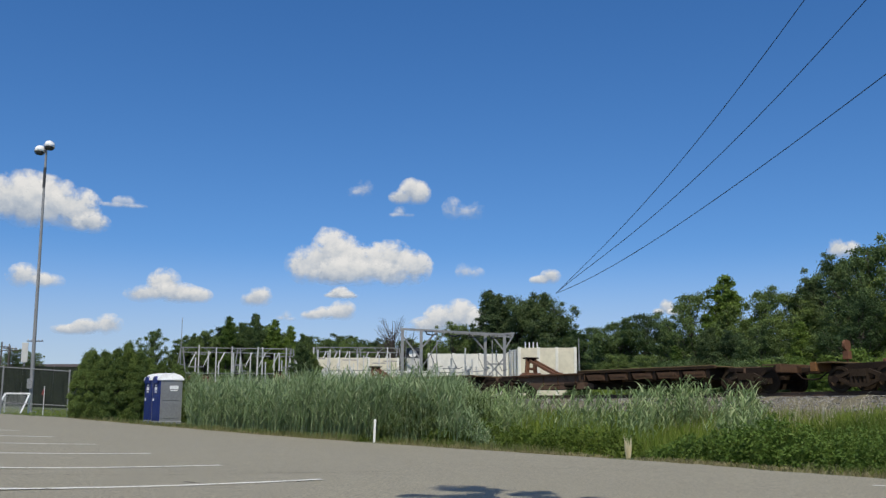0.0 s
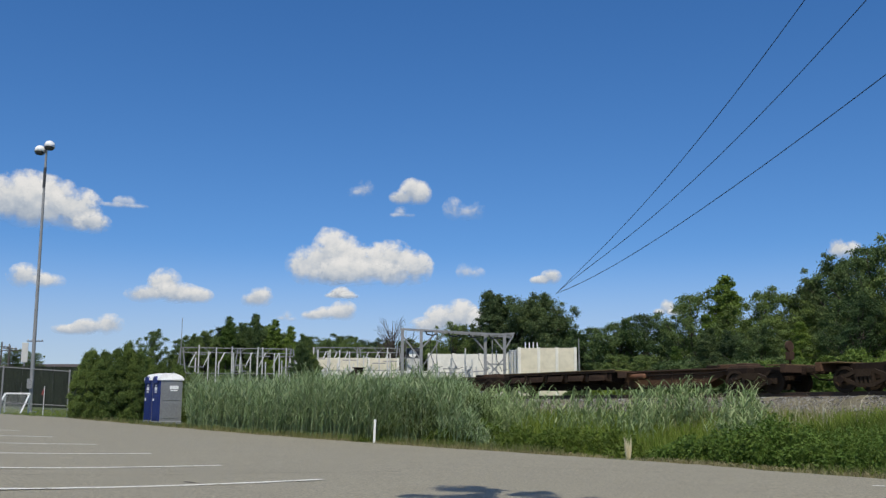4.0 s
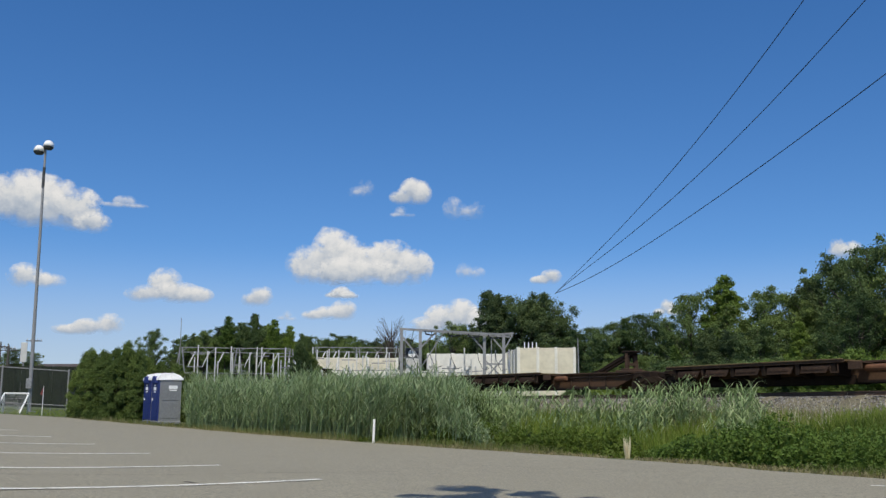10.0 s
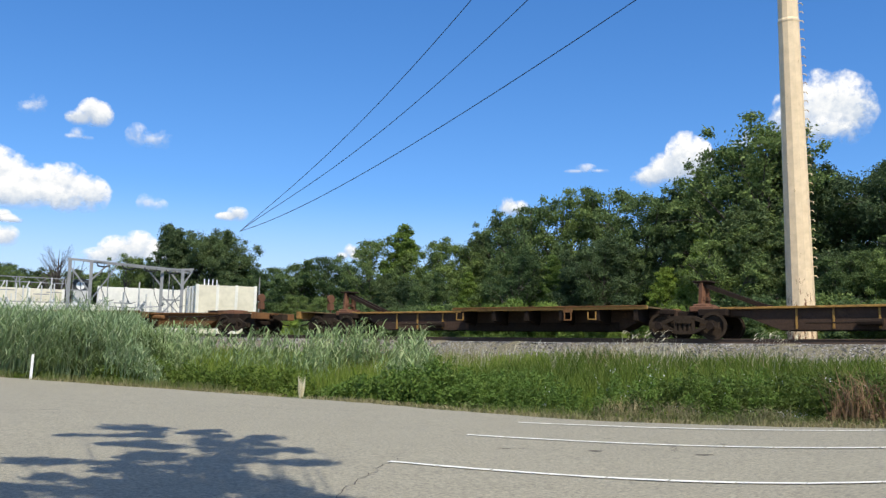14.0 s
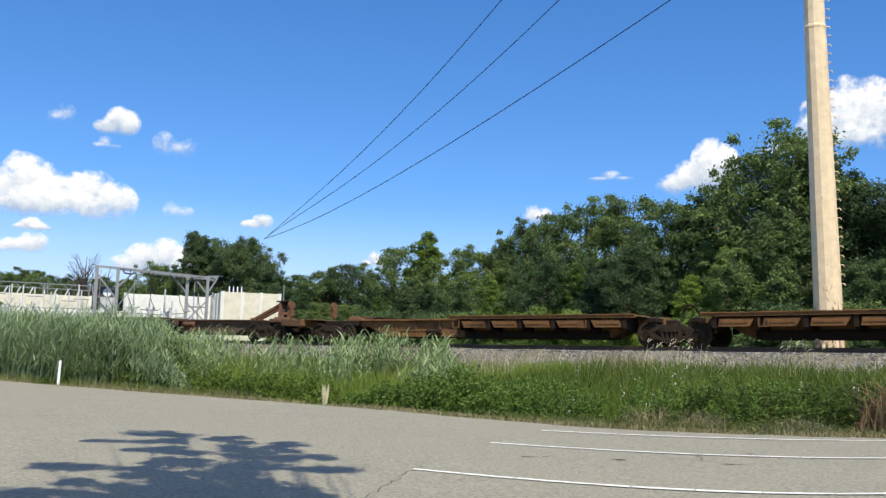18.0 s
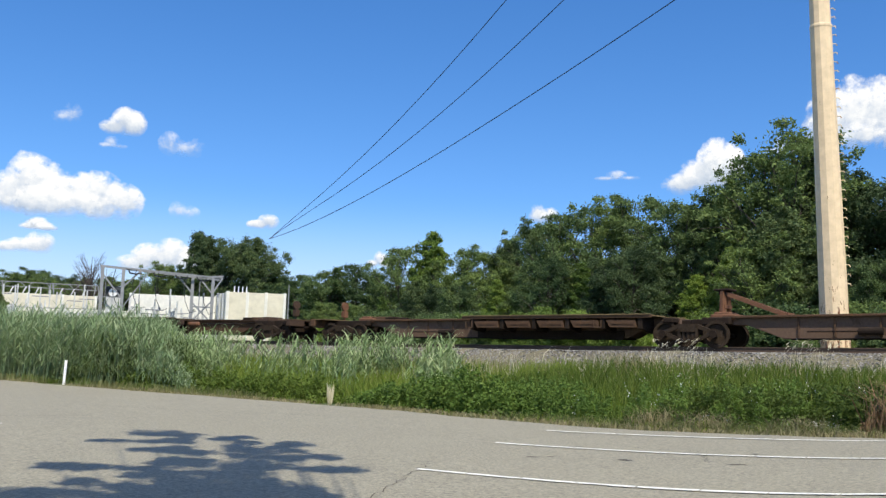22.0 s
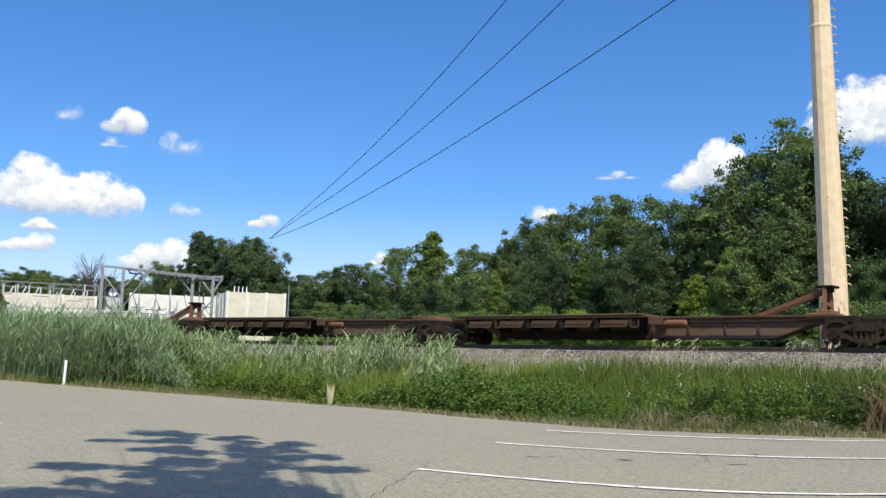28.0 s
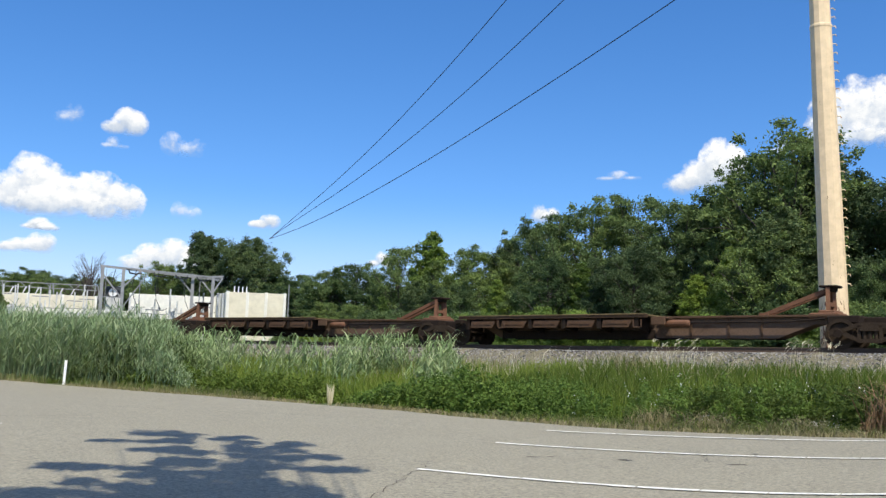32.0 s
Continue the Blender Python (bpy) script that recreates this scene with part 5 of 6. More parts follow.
# ---- parking lot's edge: toilets, marker posts, fence, light mast ----
def portable_toilet(m):
    """A portable toilet, door towards -x: 1.12 m square, 2.3 m high."""
    t = thing("portable_toilet", "navy and grey plastic portable toilet with a white roof", "portable toilet", m, "portable toilets")
    part("base", boxes(((-0.58, -0.58, 0.0), (0.58, 0.58, 0.16)), bevel=0.03), M["grey_plastic"], t)
    for y in (-0.55, 0.51):
        bm = boxes(((-0.5, y, 0.16), (0.54, y + 0.04, 2.0)))
        for z0, z1 in ((0.28, 1.0), (1.08, 1.9)):
            f = y - 0.015 if y < 0 else y + 0.04
            box(bm, (-0.4, f, z0), (0.42, f + 0.015, z1), None, 0.006)
        part("side_panel", bm, M["grey_plastic"], t)
    part("back_panel", boxes(((0.51, -0.5, 0.16), (0.55, 0.5, 2.0))), M["grey_plastic"], t)
    part("front_frame", boxes(((-0.56, -0.56, 0.16), (-0.5, -0.42, 2.02)), ((-0.56, 0.42, 0.16), (-0.5, 0.56, 2.02)), ((-0.56, -0.42, 1.9), (-0.5, 0.42, 2.02)), bevel=0.01), M["blue"], t, "navy blue front frame")
    bm = boxes(((-0.555, -0.42, 0.18), (-0.51, 0.42, 1.9)), bevel=0.01)
    box(bm, (-0.57, -0.34, 0.3), (-0.55, 0.34, 1.3), None, 0.008)
    d = part("door", bm, M["blue"], t, "navy blue door")
    part("door_sign", boxes(((-0.58, -0.2, 1.52), (-0.572, 0.2, 1.68)), ((-0.58, -0.16, 1.42), (-0.572, 0.16, 1.48)), ((-0.58, -0.12, 1.72), (-0.572, 0.12, 1.78))), M["white"], d, "white sign on the door")
    part("door_latch", boxes(((-0.6, 0.28, 1.05), (-0.57, 0.36, 1.17))), M["white"], d)
    bm = bmesh.new()
    arch = [(0.36 * math.cos(a), 1.86 + 0.3 * math.sin(a)) for a in np.linspace(0, math.pi, 9)]
    for x in (-0.66, -0.52):
        bm.faces.new([bm.verts.new((x, y, z)) for y, z in arch])
    bm.verts.ensure_lookup_table()
    for k in range(9):
        j = (k + 1) % 9
        bm.faces.new((bm.verts[k], bm.verts[j], bm.verts[9 + j], bm.verts[9 + k]))
    bmesh.ops.recalc_face_normals(bm, faces=bm.faces)
    part("door_hood", bm, M["blue"], t, "dark arched hood over the door")
    # pitched, rounded roof
    bm = bmesh.new()
    ring = []
    for y in (-0.6, 0.6):
        ring.append([bm.verts.new((x, y * k, z)) for x, z, k in ((-0.62, 1.98, 1), (-0.6, 2.08, 1), (-0.42, 2.24, 0.9), (-0.15, 2.3, 0.82), (0.15, 2.3, 0.82), (0.45, 2.2, 0.9), (0.6, 2.06, 1), (0.6, 1.98, 1))])
    for i in range(7):
        bm.faces.new((ring[0][i], ring[0][i + 1], ring[1][i + 1], ring[1][i]))
    bm.faces.new(ring[0][::-1])
    bm.faces.new(ring[1])
    bm.faces.new((ring[0][0], ring[1][0], ring[1][7], ring[0][7]))
    bmesh.ops.recalc_face_normals(bm, faces=bm.faces)
    part("roof", bm, M["white"], t, "white moulded roof")
    bm = bmesh.new()
    tube(bm, [(0.35, 0.35, 2.15), (0.35, 0.35, 2.38)], 0.05, 8)
    part("vent_pipe", bm, M["grey_plastic"], t)
    part("side_sign", boxes(((-0.08, -0.577, 1.58), (0.34, -0.57, 1.74)), ((-0.04, -0.577, 1.5), (0.3, -0.57, 1.55))), M["white"], t, "white sticker on the side")
    return t


for p in ((-13.32, 45.65), (-14.05, 46.75)):
    m = pose(p[0], p[1], gz(*p) + 0.02, 0, 0, 33) @ Matrix.Diagonal((1.0, 1.0, 1.06, 1.0))
    portable_toilet(m)


def marker_post(x, y, h, label, mat):
    bm = boxes(((-0.04, -0.012, -0.2), (0.04, 0.012, h)), bevel=0.008)
    ob = part("marker_post", bm, mat)
    ob.matrix_basis = pose(x, y, gz(x, y), 0, 1.5, 10)
    return tagged(ob, label, "marker post")


marker_post(-2.28, 31.6, 0.76, "slim white marker post at the reeds' edge", M["white"])


def stump():
    t = thing("dry_tuft", "pale dry tuft of broken stalks at the asphalt's edge", "grass tuft", pose(4.5, 23.15, gz(4.5, 23.15)))
    rng = np.random.default_rng(3)
    n = 60
    a = rng.uniform(0, 6.28, n)
    P = np.stack([np.cos(a) * 0.035, np.sin(a) * 0.035, 0 * a], 1)
    h = rng.uniform(0.3, 0.6, n)
    tip = P + np.stack([np.cos(a) * 0.06, np.sin(a) * 0.06, h], 1)
    V = blades(P, (P + tip) / 2, tip, np.full(n, 0.016), side_vectors(rng, n))
    mesh_part("tuft", blades_mesh("tuft", V), M["pale_straw"], t)


stump()


def light_mast(x, y, top):
    z = gz(x, y)
    t = thing("light_mast", "tall galvanised floodlight mast with two lamps", "light mast", pose(x, y, z))
    h = top - z
    bm = bmesh.new()
    tube(bm, [(0, 0, -0.3), (-0.1, 0, h * 0.5), (-0.2, 0, h)], [0.14, 0.11, 0.075], 12)
    part("pole", bm, M["steel"], t)
    bm = bmesh.new()
    bar(bm, (-0.7, -0.1, h - 0.2), (0.3, 0.1, h + 0.05), 0.09)
    part("cross_arm", bm, M["steel"], t)
    for dx, dz in ((-0.62, -0.12), (0.05, 0.24)):
        bm = bmesh.new()
        tube(bm, [(dx, -0.12, h + dz - 0.26), (dx, -0.1, h + dz - 0.1), (dx, 0.0, h + dz + 0.1), (dx, 0.04, h + dz + 0.2)], [0.37, 0.37, 0.30, 0.14], 14)
        lamp = part("floodlight", bm, M["white"], t, "white bowl-shaped floodlight", smooth=True)
        bm = bmesh.new()
        tube(bm, [(dx, -0.122, h + dz - 0.262), (dx, -0.135, h + dz - 0.4)], [0.36, 0.28], 14)
        part("lens", bm, M["dark"], lamp, "dark lamp glass")
    bm = bmesh.new()
    tube(bm, [(-0.185, 0, h - 3.0), (-0.192, 0, h - 1.5)], 0.105, 10)
    part("cable_sleeve", bm, M["dark"], t, "dark cable sleeve below the lamps")
    part("base_flange", boxes(((-0.32, -0.32, -0.05), (0.32, 0.32, 0.05)), bevel=0.02), M["steel"], t)
    part("control_box", boxes(((-0.2, -0.35, 1.6), (0.2, -0.15, 2.3)), bevel=0.02), M["steel"], t)


light_mast(-28.8, 66.0, 19.7)


def fence():
    t = thing("chain_link_fence", "bare chain-link fence with galvanised steel posts", "fence")
    a, b = Vector((-20.1, 50.65, 0)), Vector((-23.1, 49.4, 0))
    d = (b - a).normalized()
    corners = [a + d * 3.25 * i for i in range(9)]
    for i, p in enumerate(corners):
        z = gz(p.x, p.y)
        bm = bmesh.new()
        tube(bm, [(p.x, p.y, z - 0.2), (p.x, p.y, z + 2.5)], 0.045, 8)
        q = part("fence_post", bm, M["steel"], t)
        bm = bmesh.new()
        tube(bm, [(p.x, p.y, z + 2.5), (p.x, p.y, z + 2.56)], [0.06, 0.02], 8)
        part("post_cap", bm, M["steel"], q)
    for i in range(len(corners) - 1):
        p, q = corners[i], corners[i + 1]
        zp, zq = gz(p.x, p.y), gz(q.x, q.y)
        for h in (2.46, 0.62):
            bm = bmesh.new()
            tube(bm, [(p.x, p.y, zp + h), (q.x, q.y, zq + h)], 0.025, 6)
            part("fence_rail", bm, M["steel"], t)
        bm = bmesh.new()
        k = 11
        for j in range(k * 2):
            f = j / k - 0.9
            for sgn in (0, 1):
                x0, x1 = (f, f + 0.9) if sgn == 0 else (f + 0.9, f)
                lo, hi = 0.05, 2.44
                pts = []
                for xx, hh in ((x0, lo), (x1, hi)):
                    pts.append((xx, hh))
                (ax, ah), (bx, bh) = pts
                if ax > bx:
                    (ax, ah), (bx, bh) = (bx, bh), (ax, ah)
                if bx <= 0 or ax >= 1:
                    continue
                if ax < 0:
                    ah = ah + (bh - ah) * (0 - ax) / (bx - ax)
                    ax = 0
                if bx > 1:
                    bh = ah + (bh - ah) * (1 - ax) / (bx - ax)
                    bx = 1
                A, B = p.lerp(q, ax), p.lerp(q, bx)
                tube(bm, [(A.x, A.y, zp + (zq - zp) * ax + ah), (B.x, B.y, zp + (zq - zp) * bx + bh)], 0.0035, 3, cap=False)
        part("wire_mesh", bm, M["dark"], t)


def far_fence():
    """A windscreened fence on the far side of the field."""
    t = thing("windscreen_fence", "far fence covered with dark green windscreen fabric", "fence")
    a, b = polar(-19.2, 84.0), polar(-33.0, 92.0)
    k = 9
    P = [a.lerp(b, i / k) for i in range(k + 1)]
    for i, p in enumerate(P):
        z = gz(p.x, p.y)
        bm = bmesh.new()
        tube(bm, [(p.x, p.y, z - 0.2), (p.x, p.y, 4.35)], 0.05, 8)
        part("fence_post", bm, M["steel"], t)
    for i in range(k):
        p, q = P[i], P[i + 1]
        rng = np.random.default_rng(i)
        bm = bmesh.new()
        rows = []
        for u in np.linspace(0.0, 1.0, 14):
            w = p.lerp(q, float(u))
            z = gz(w.x, w.y)
            rows.append([bm.verts.new((w.x, w.y - 0.08 + 0.03 * rng.standard_normal(), z + 0.25 + (4.3 - z - 0.25) * f)) for f in (0, 0.35, 0.7, 1.0)])
        for u, v in zip(rows, rows[1:]):
            for j in range(3):
                bm.faces.new((u[j], v[j], v[j + 1], u[j + 1]))
        bmesh.ops.solidify(bm, geom=bm.faces[:], thickness=0.01)
        part("windscreen", bm, M["screen"], t, "dark green windscreen fabric")


far_fence()
fence()


def small_goal():
    t = thing("portable_goal", "white-framed portable goal lying on the grass", "goal", pose(-24.6, 54.6, gz(-24.6, 54.6), 0, 0, 25))
    for a, b in (((-0.65, 0, 1.15), (0.65, 0, 1.15)), ((0.65, 0, 1.15), (0.2, -0.9, 0.03)), ((-0.65, 0, 1.15), (-1.1, -0.9, 0.03)), ((-0.65, 0, 1.15), (-0.65, 0.7, 0.03)), ((0.65, 0, 1.15), (0.65, 0.7, 0.03))):
        bm = bmesh.new()
        tube(bm, [a, b], 0.05, 8)
        part("frame_bar", bm, M["white"], t)
    bm = bmesh.new()
    for i in range(15):
        x = -0.65 + i * 1.3 / 14
        tube(bm, [(x, 0, 1.13), (x - 0.45, -0.9, 0.04)], 0.006, 3, cap=False)
    for j in range(9):
        f = j / 8
        tube(bm, [(-0.65 - 0.45 * f, -0.9 * f, 1.13 - 1.09 * f), (0.65 - 0.45 * f, -0.9 * f, 1.13 - 1.09 * f)], 0.006, 3, cap=False)
    part("net", bm, M["ceramic"], t)


small_goal()


def corner_flag():
    x, y = -22.6, 53.5
    t = thing("corner_flag", "small red pennant on a thin pole in the grass", "flag", pose(x, y, gz(x, y)))
    bm = bmesh.new()
    tube(bm, [(0, 0, -0.1), (0, 0, 1.62)], 0.02, 6)
    part("pole", bm, M["white"], t)
    bm = bmesh.new()
    vs = [bm.verts.new(v) for v in ((0.0, 0.0, 1.6), (-0.1, 0.03, 1.4), (-0.17, -0.02, 1.18), (-0.06, 0.02, 1.1), (0.02, 0, 1.12), (0.0, 0.0, 1.3))]
    bm.faces.new(vs)
    bmesh.ops.solidify(bm, geom=bm.faces[:], thickness=0.01)
    part("pennant", bm, M["red"], t, "red cloth pennant")


corner_flag()
grass("field_grass", "mown green grass behind the fence", 9000, -90, -54, 0.3, 20, 0.14, M["grass"], 61, width=0.012)


# ---- far left: houses and utility poles ----
def house(x, y, w, d, h, rz, label):
    z = gz(x, y)
    t = thing("house", label, "house", pose(x, y, z, 0, 0, rz))
    part("wall", boxes(((-w / 2, -d / 2, 0), (w / 2, d / 2, h))), M["wall"], t)
    bm = bmesh.new()
    pts = [bm.verts.new(v) for v in ((-w / 2 - 0.4, -d / 2 - 0.4, h), (w / 2 + 0.4, -d / 2 - 0.4, h), (w / 2 + 0.4, d / 2 + 0.4, h), (-w / 2 - 0.4, d / 2 + 0.4, h), (-w / 2 - 0.4, 0, h + d * 0.22), (w / 2 + 0.4, 0, h + d * 0.22))]
    for f in ((0, 1, 5, 4), (2, 3, 4, 5), (0, 4, 3), (1, 2, 5), (3, 2, 1, 0)):
        bm.faces.new([pts[i] for i in f])
    part("roof", bm, M["roof"], t)
    for i in range(int(w / 4)):
        xx = -w / 2 + 2 + i * 4
        part("window", boxes(((xx - 0.6, -d / 2 - 0.03, 1.0), (xx + 0.6, -d / 2 + 0.02, 2.3))), M["dark"], t)


house(-78, 172, 34, 14, 2.4, -8, "long low building with a dark roof beyond the field")
house(-103, 190, 16, 12, 6.0, -10, "pale two-storey house beyond the field")


def utility_pole(x, y, h, name="utility_pole"):
    z = gz(x, y)
    t = thing(name, "dark wooden utility pole with a cross arm", "utility pole", pose(x, y, z, 0, 0, (x * 13) % 50), "utility poles")
    bm = bmesh.new()
    tube(bm, [(0, 0, -0.3), (0, 0, h)], [0.17, 0.11], 8)
    part("pole", bm, M["wood"], t)
    part("cross_arm", boxes(((-1.2, -0.06, h - 0.8), (1.2, 0.06, h - 0.66))), M["wood"], t)
    for xx in (-1.05, -0.5, 0.5, 1.05):
        bm = bmesh.new()
        tube(bm, [(xx, 0, h - 0.66), (xx, 0, h - 0.5), (xx, 0, h - 0.42)], [0.05, 0.07, 0.03], 6)
        part("insulator", bm, M["ceramic"], t)


for x, y, h in ((-66, 140, 9.2), (-64.3, 139, 8.4), (-61.5, 141, 8.8), (-69.5, 150, 8.6)):
    utility_pole(x, y, h)
utility_pole(19.0, 160.0, 16.2)
for x, y, top, k in ((-72, 150, 8.8, "A"), (-80, 156, 8.6, "O"), (-70.2, 153, 10.0, "A"), (-69.2, 158, 9.6, "A")):
    place(KINDS[k], x, y, (top - gz(x, y)) / 11.9, 50, 1.1)


def far_sign(x, y):
    t = thing("sign_board", "narrow pale grey sign board on a post beside the utility poles", "sign", pose(x, y, gz(x, y)))
    bm = bmesh.new()
    tube(bm, [(0, 0.1, -0.3), (0, 0.1, 7.9)], 0.12, 8)
    part("post", bm, M["steel"], t)
    part("board", boxes(((-0.5, -0.08, 5.0), (0.5, 0.05, 8.1)), bevel=0.03), M["ceramic"], t)


far_sign(-66.5, 149.0)


# ---- steel monopole and its wires ----
POLE = polar(40.5, 35.0)


def monopole():
    t = thing("steel_monopole", "cream-painted faceted steel power pole with rust near its foot", "power pole", pose(POLE.x, POLE.y, POLE.z - 0.1))
    lean = Vector((-math.cos(radians(40.05)), math.sin(radians(40.05)), 0)) * 0.030
    hh = (0.0, 12.55, 12.6, 12.66, 12.72, 29.5)
    rr = (0.505, 0.365, 0.38, 0.38, 0.355, 0.22)
    bm = bmesh.new()
    tube(bm, [lean * h + Vector((0, 0, h)) for h in hh], rr, 12)
    part("shaft", bm, M["pole_paint"], t)
    bm = bmesh.new()
    tube(bm, [(0, 0, -0.25), (0, 0, 0.32)], [0.8, 0.78], 20)
    part("footing", bm, M["wall"], t, "pale concrete footing")
    part_b = part("base_plate", (lambda b: (tube(b, [(0, 0, 0.32), (0, 0, 0.38)], 0.7, 16), b)[1])(bmesh.new()), M["pole_paint"], t)
    for i in range(10):
        a = i * 0.628
        bm = bmesh.new()
        tube(bm, [(0.62 * math.cos(a), 0.62 * math.sin(a), 0.38), (0.62 * math.cos(a), 0.62 * math.sin(a), 0.5)], 0.035, 6)
        part("anchor_bolt", bm, M["steel"], part_b)
    right = Vector((math.cos(radians(40.05)), -math.sin(radians(40.05)), 0))
    for i in range(44):
        h = 3.4 + i * 0.33
        r = 0.51 - 0.0088 * h - 0.03
        c = lean * h + Vector((0, 0, h)) + right * r
        sw = Vector((right.y, -right.x, 0)) * (0.03 if i % 2 else -0.03)
        bm = bmesh.new()
        tube(bm, [c, c + right * 0.11 + sw, c + right * 0.14 + sw + Vector((0, 0, -0.07))], 0.019, 5)
        part("step_peg", bm, M["pole"], t)
    for z, side in ((17.0, 1), (21.3, 1), (25.7, 1)):
        c = lean * z + Vector((0, 0, z))
        bm = bmesh.new()
        tube(bm, [c, c + Vector((-0.6, 0.05, 0.25)), c + Vector((-1.2, 0.1, 0.3))], [0.11, 0.08, 0.05], 8)
        arm = part("davit_arm", bm, M["pole_paint"], t)
        bm = bmesh.new()
        e = c + Vector((-1.2, 0.1, 0.3))
        tube(bm, [e, e + Vector((0, 0.1, -0.5))], 0.07, 8)
        part("insulator", bm, M["ceramic"], arm)


def pole_paint():
    m = grainy("cream_pole_paint", (0.70, 0.535, 0.325), (0.75, 0.585, 0.37), 0.25, 3, 0.5, 0.0, 0.03)
    nt = m.node_tree
    b = nt.nodes["Principled BSDF"]
    old = b.inputs["Base Color"].links[0].from_socket
    vec = coords(nt)
    mp = nt.nodes.new("ShaderNodeMapping")
    mp.inputs["Scale"].default_value = (5.0, 5.0, 1.1)
    link(nt, vec, mp.inputs[0])
    flakes = noise_tex(nt, 1.6, 6, 0.75, mp.outputs[0], 0.4)
    sep = nt.nodes.new("ShaderNodeSeparateXYZ")
    link(nt, vec, sep.inputs[0])
    low = ramp(nt, sep.outputs[2], [(0.3, (0.16, 0.16, 0.16)), (1.0, (0, 0, 0))])
    div = nt.nodes.new("ShaderNodeMath")
    div.operation = "DIVIDE"
    link(nt, sep.outputs[2], div.inputs[0])
    div.inputs[1].default_value = 4.5
    nt.links.new(div.outputs[0], low.node.inputs[0])
    add = nt.nodes.new("ShaderNodeMath")
    add.operation = "ADD"
    link(nt, flakes, add.inputs[0])
    link(nt, low, add.inputs[1])
    rust = ramp(nt, add.outputs[0], [(0.66, (0, 0, 0)), (0.70, (1, 1, 1))])
    link(nt, mix(nt, rust, old, (0.16, 0.055, 0.02)), b.inputs["Base Color"])
    return m


M["pole_paint"] = pole_paint()
monopole()


def wire(name, label, sag, radius):
    """A hanging wire above the line from the monopole to the far pole: its height as a cubic in y."""
    ys = np.linspace(26.8, 160.0, 60)
    zs = np.polyval(sag, ys)
    bm = bmesh.new()
    tube(bm, [(22.5 - 0.0232 * (y - 26.8), y, z) for y, z in zip(ys, zs)], [radius * (1 + (y - 26.8) / 130.0) for y in ys], 6)
    ob = part(name, bm, M["wire"], smooth=True)
    return tagged(ob, label, "power line", "power line wires")


wire("power_line", "dark overhead power line wire against the sky", (-5.49e-06, 0.002216, -0.32349, 37.486), 0.024)
wire("power_line", "dark overhead power line wire against the sky", (-5.744e-06, 0.0021713, -0.26601, 30.528), 0.024)
wire("power_line", "dark overhead power line wire against the sky", (-1.968e-07, 0.00044076, -0.063508, 19.717), 0.024)


# ---- substation ----
def gantry():
    """Dead-end bus gantry: four posts, two top beams, knee braces, cross braces."""
    t = thing("bus_gantry", "galvanised steel bus gantry of the substation", "gantry")
    posts = [(-3.7, 84.9, 8.0), (-2.0, 85.0, 8.0), (3.95, 87.9, 7.7), (5.75, 87.8, 7.7)]
    for x, y, top in posts:
        z = gz(x, y)
        bm = bmesh.new()
        bar(bm, (x, y, z - 0.2), (x, y, top), 0.27, 0.27)
        part("post", bm, M["steel"], t)
    for a, b in (((-3.9, 84.9, 8.05), (6.6, 88.2, 7.75)), ((-2.2, 85.6, 7.95), (6.4, 89.0, 7.62)), ((-3.7, 84.9, 8.0), (-2.0, 85.0, 7.9)), ((3.9, 87.9, 7.65), (6.7, 87.8, 7.9))):
        bm = bmesh.new()
        bar(bm, a, b, 0.13, 0.15)
        part("beam", bm, M["steel"], t)
    for a, b in (((-3.7, 84.9, 7.4), (-2.1, 85, 5.4)), ((-2.0, 85, 6.3), (-0.6, 85.4, 7.8)), ((-3.7, 84.9, 3.6), (-2.0, 85, 4.7)), ((3.95, 87.9, 6.2), (2.7, 87.4, 7.6)), ((5.75, 87.8, 6.3), (6.6, 87.8, 7.75)),
                 ((3.95, 87.9, 3.6), (5.75, 87.8, 5.6)), ((3.95, 87.9, 5.4), (5.75, 87.8, 3.6)), ((5.75, 87.8, 6.2), (4.6, 87.9, 7.6)), ((3.95, 87.9, 5.0), (5.75, 87.8, 5.0))):
        bm = bmesh.new()
        bar(bm, a, b, 0.13)
        part("brace", bm, M["steel"], t)
    for a, b in (((-3.7, 84.9, 2.2), (-2.0, 85, 4.2)), ((-2.0, 85, 2.2), (-3.7, 84.9, 4.2)), ((-2.0, 85, 5.4), (-3.7, 84.9, 5.4)), ((-1.9, 85.0, 4.6), (0.2, 85.7, 7.9)), ((4.6, 87.9, 7.6), (4.6, 87.9, 3.0)), ((-0.6, 85.9, 7.9), (-0.6, 85.9, 3.0))):
        bm = bmesh.new()
        bar(bm, a, b, 0.08)
        part("brace", bm, M["steel"], t)
    for f in (0.12, 0.28, 0.46, 0.7, 0.86):
        x, y, z = -3.9 + 10.5 * f, 84.9 + 3.3 * f, 8.0 - 0.3 * f
        bm = bmesh.new()
        tube(bm, [(x, y + 0.2, z), (x - 0.25, y, z - 1.2), (x - 0.1, y - 0.2, z - 2.4), (x + 0.35, y - 0.2, z - 3.4), (x + 0.9, y, z - 3.2)], 0.028, 5)
        part("drop_cable", bm, M["wire"], t)
    for f in (0.22, 0.42, 0.6, 0.78):
        x, y, z = -3.9 + 10.5 * f, 84.9 + 3.3 * f, 7.9 - 0.3 * f
        bm = bmesh.new()
        tube(bm, [(x, y, z), (x + 0.1, y - 0.3, z - 0.25), (x + 0.6, y - 0.7, z - 0.35), (x + 1.1, y - 0.4, z - 0.2)], [0.07, 0.07, 0.06, 0.05], 6)
        part("jumper_cable", bm, M["wire"], t)


gantry()


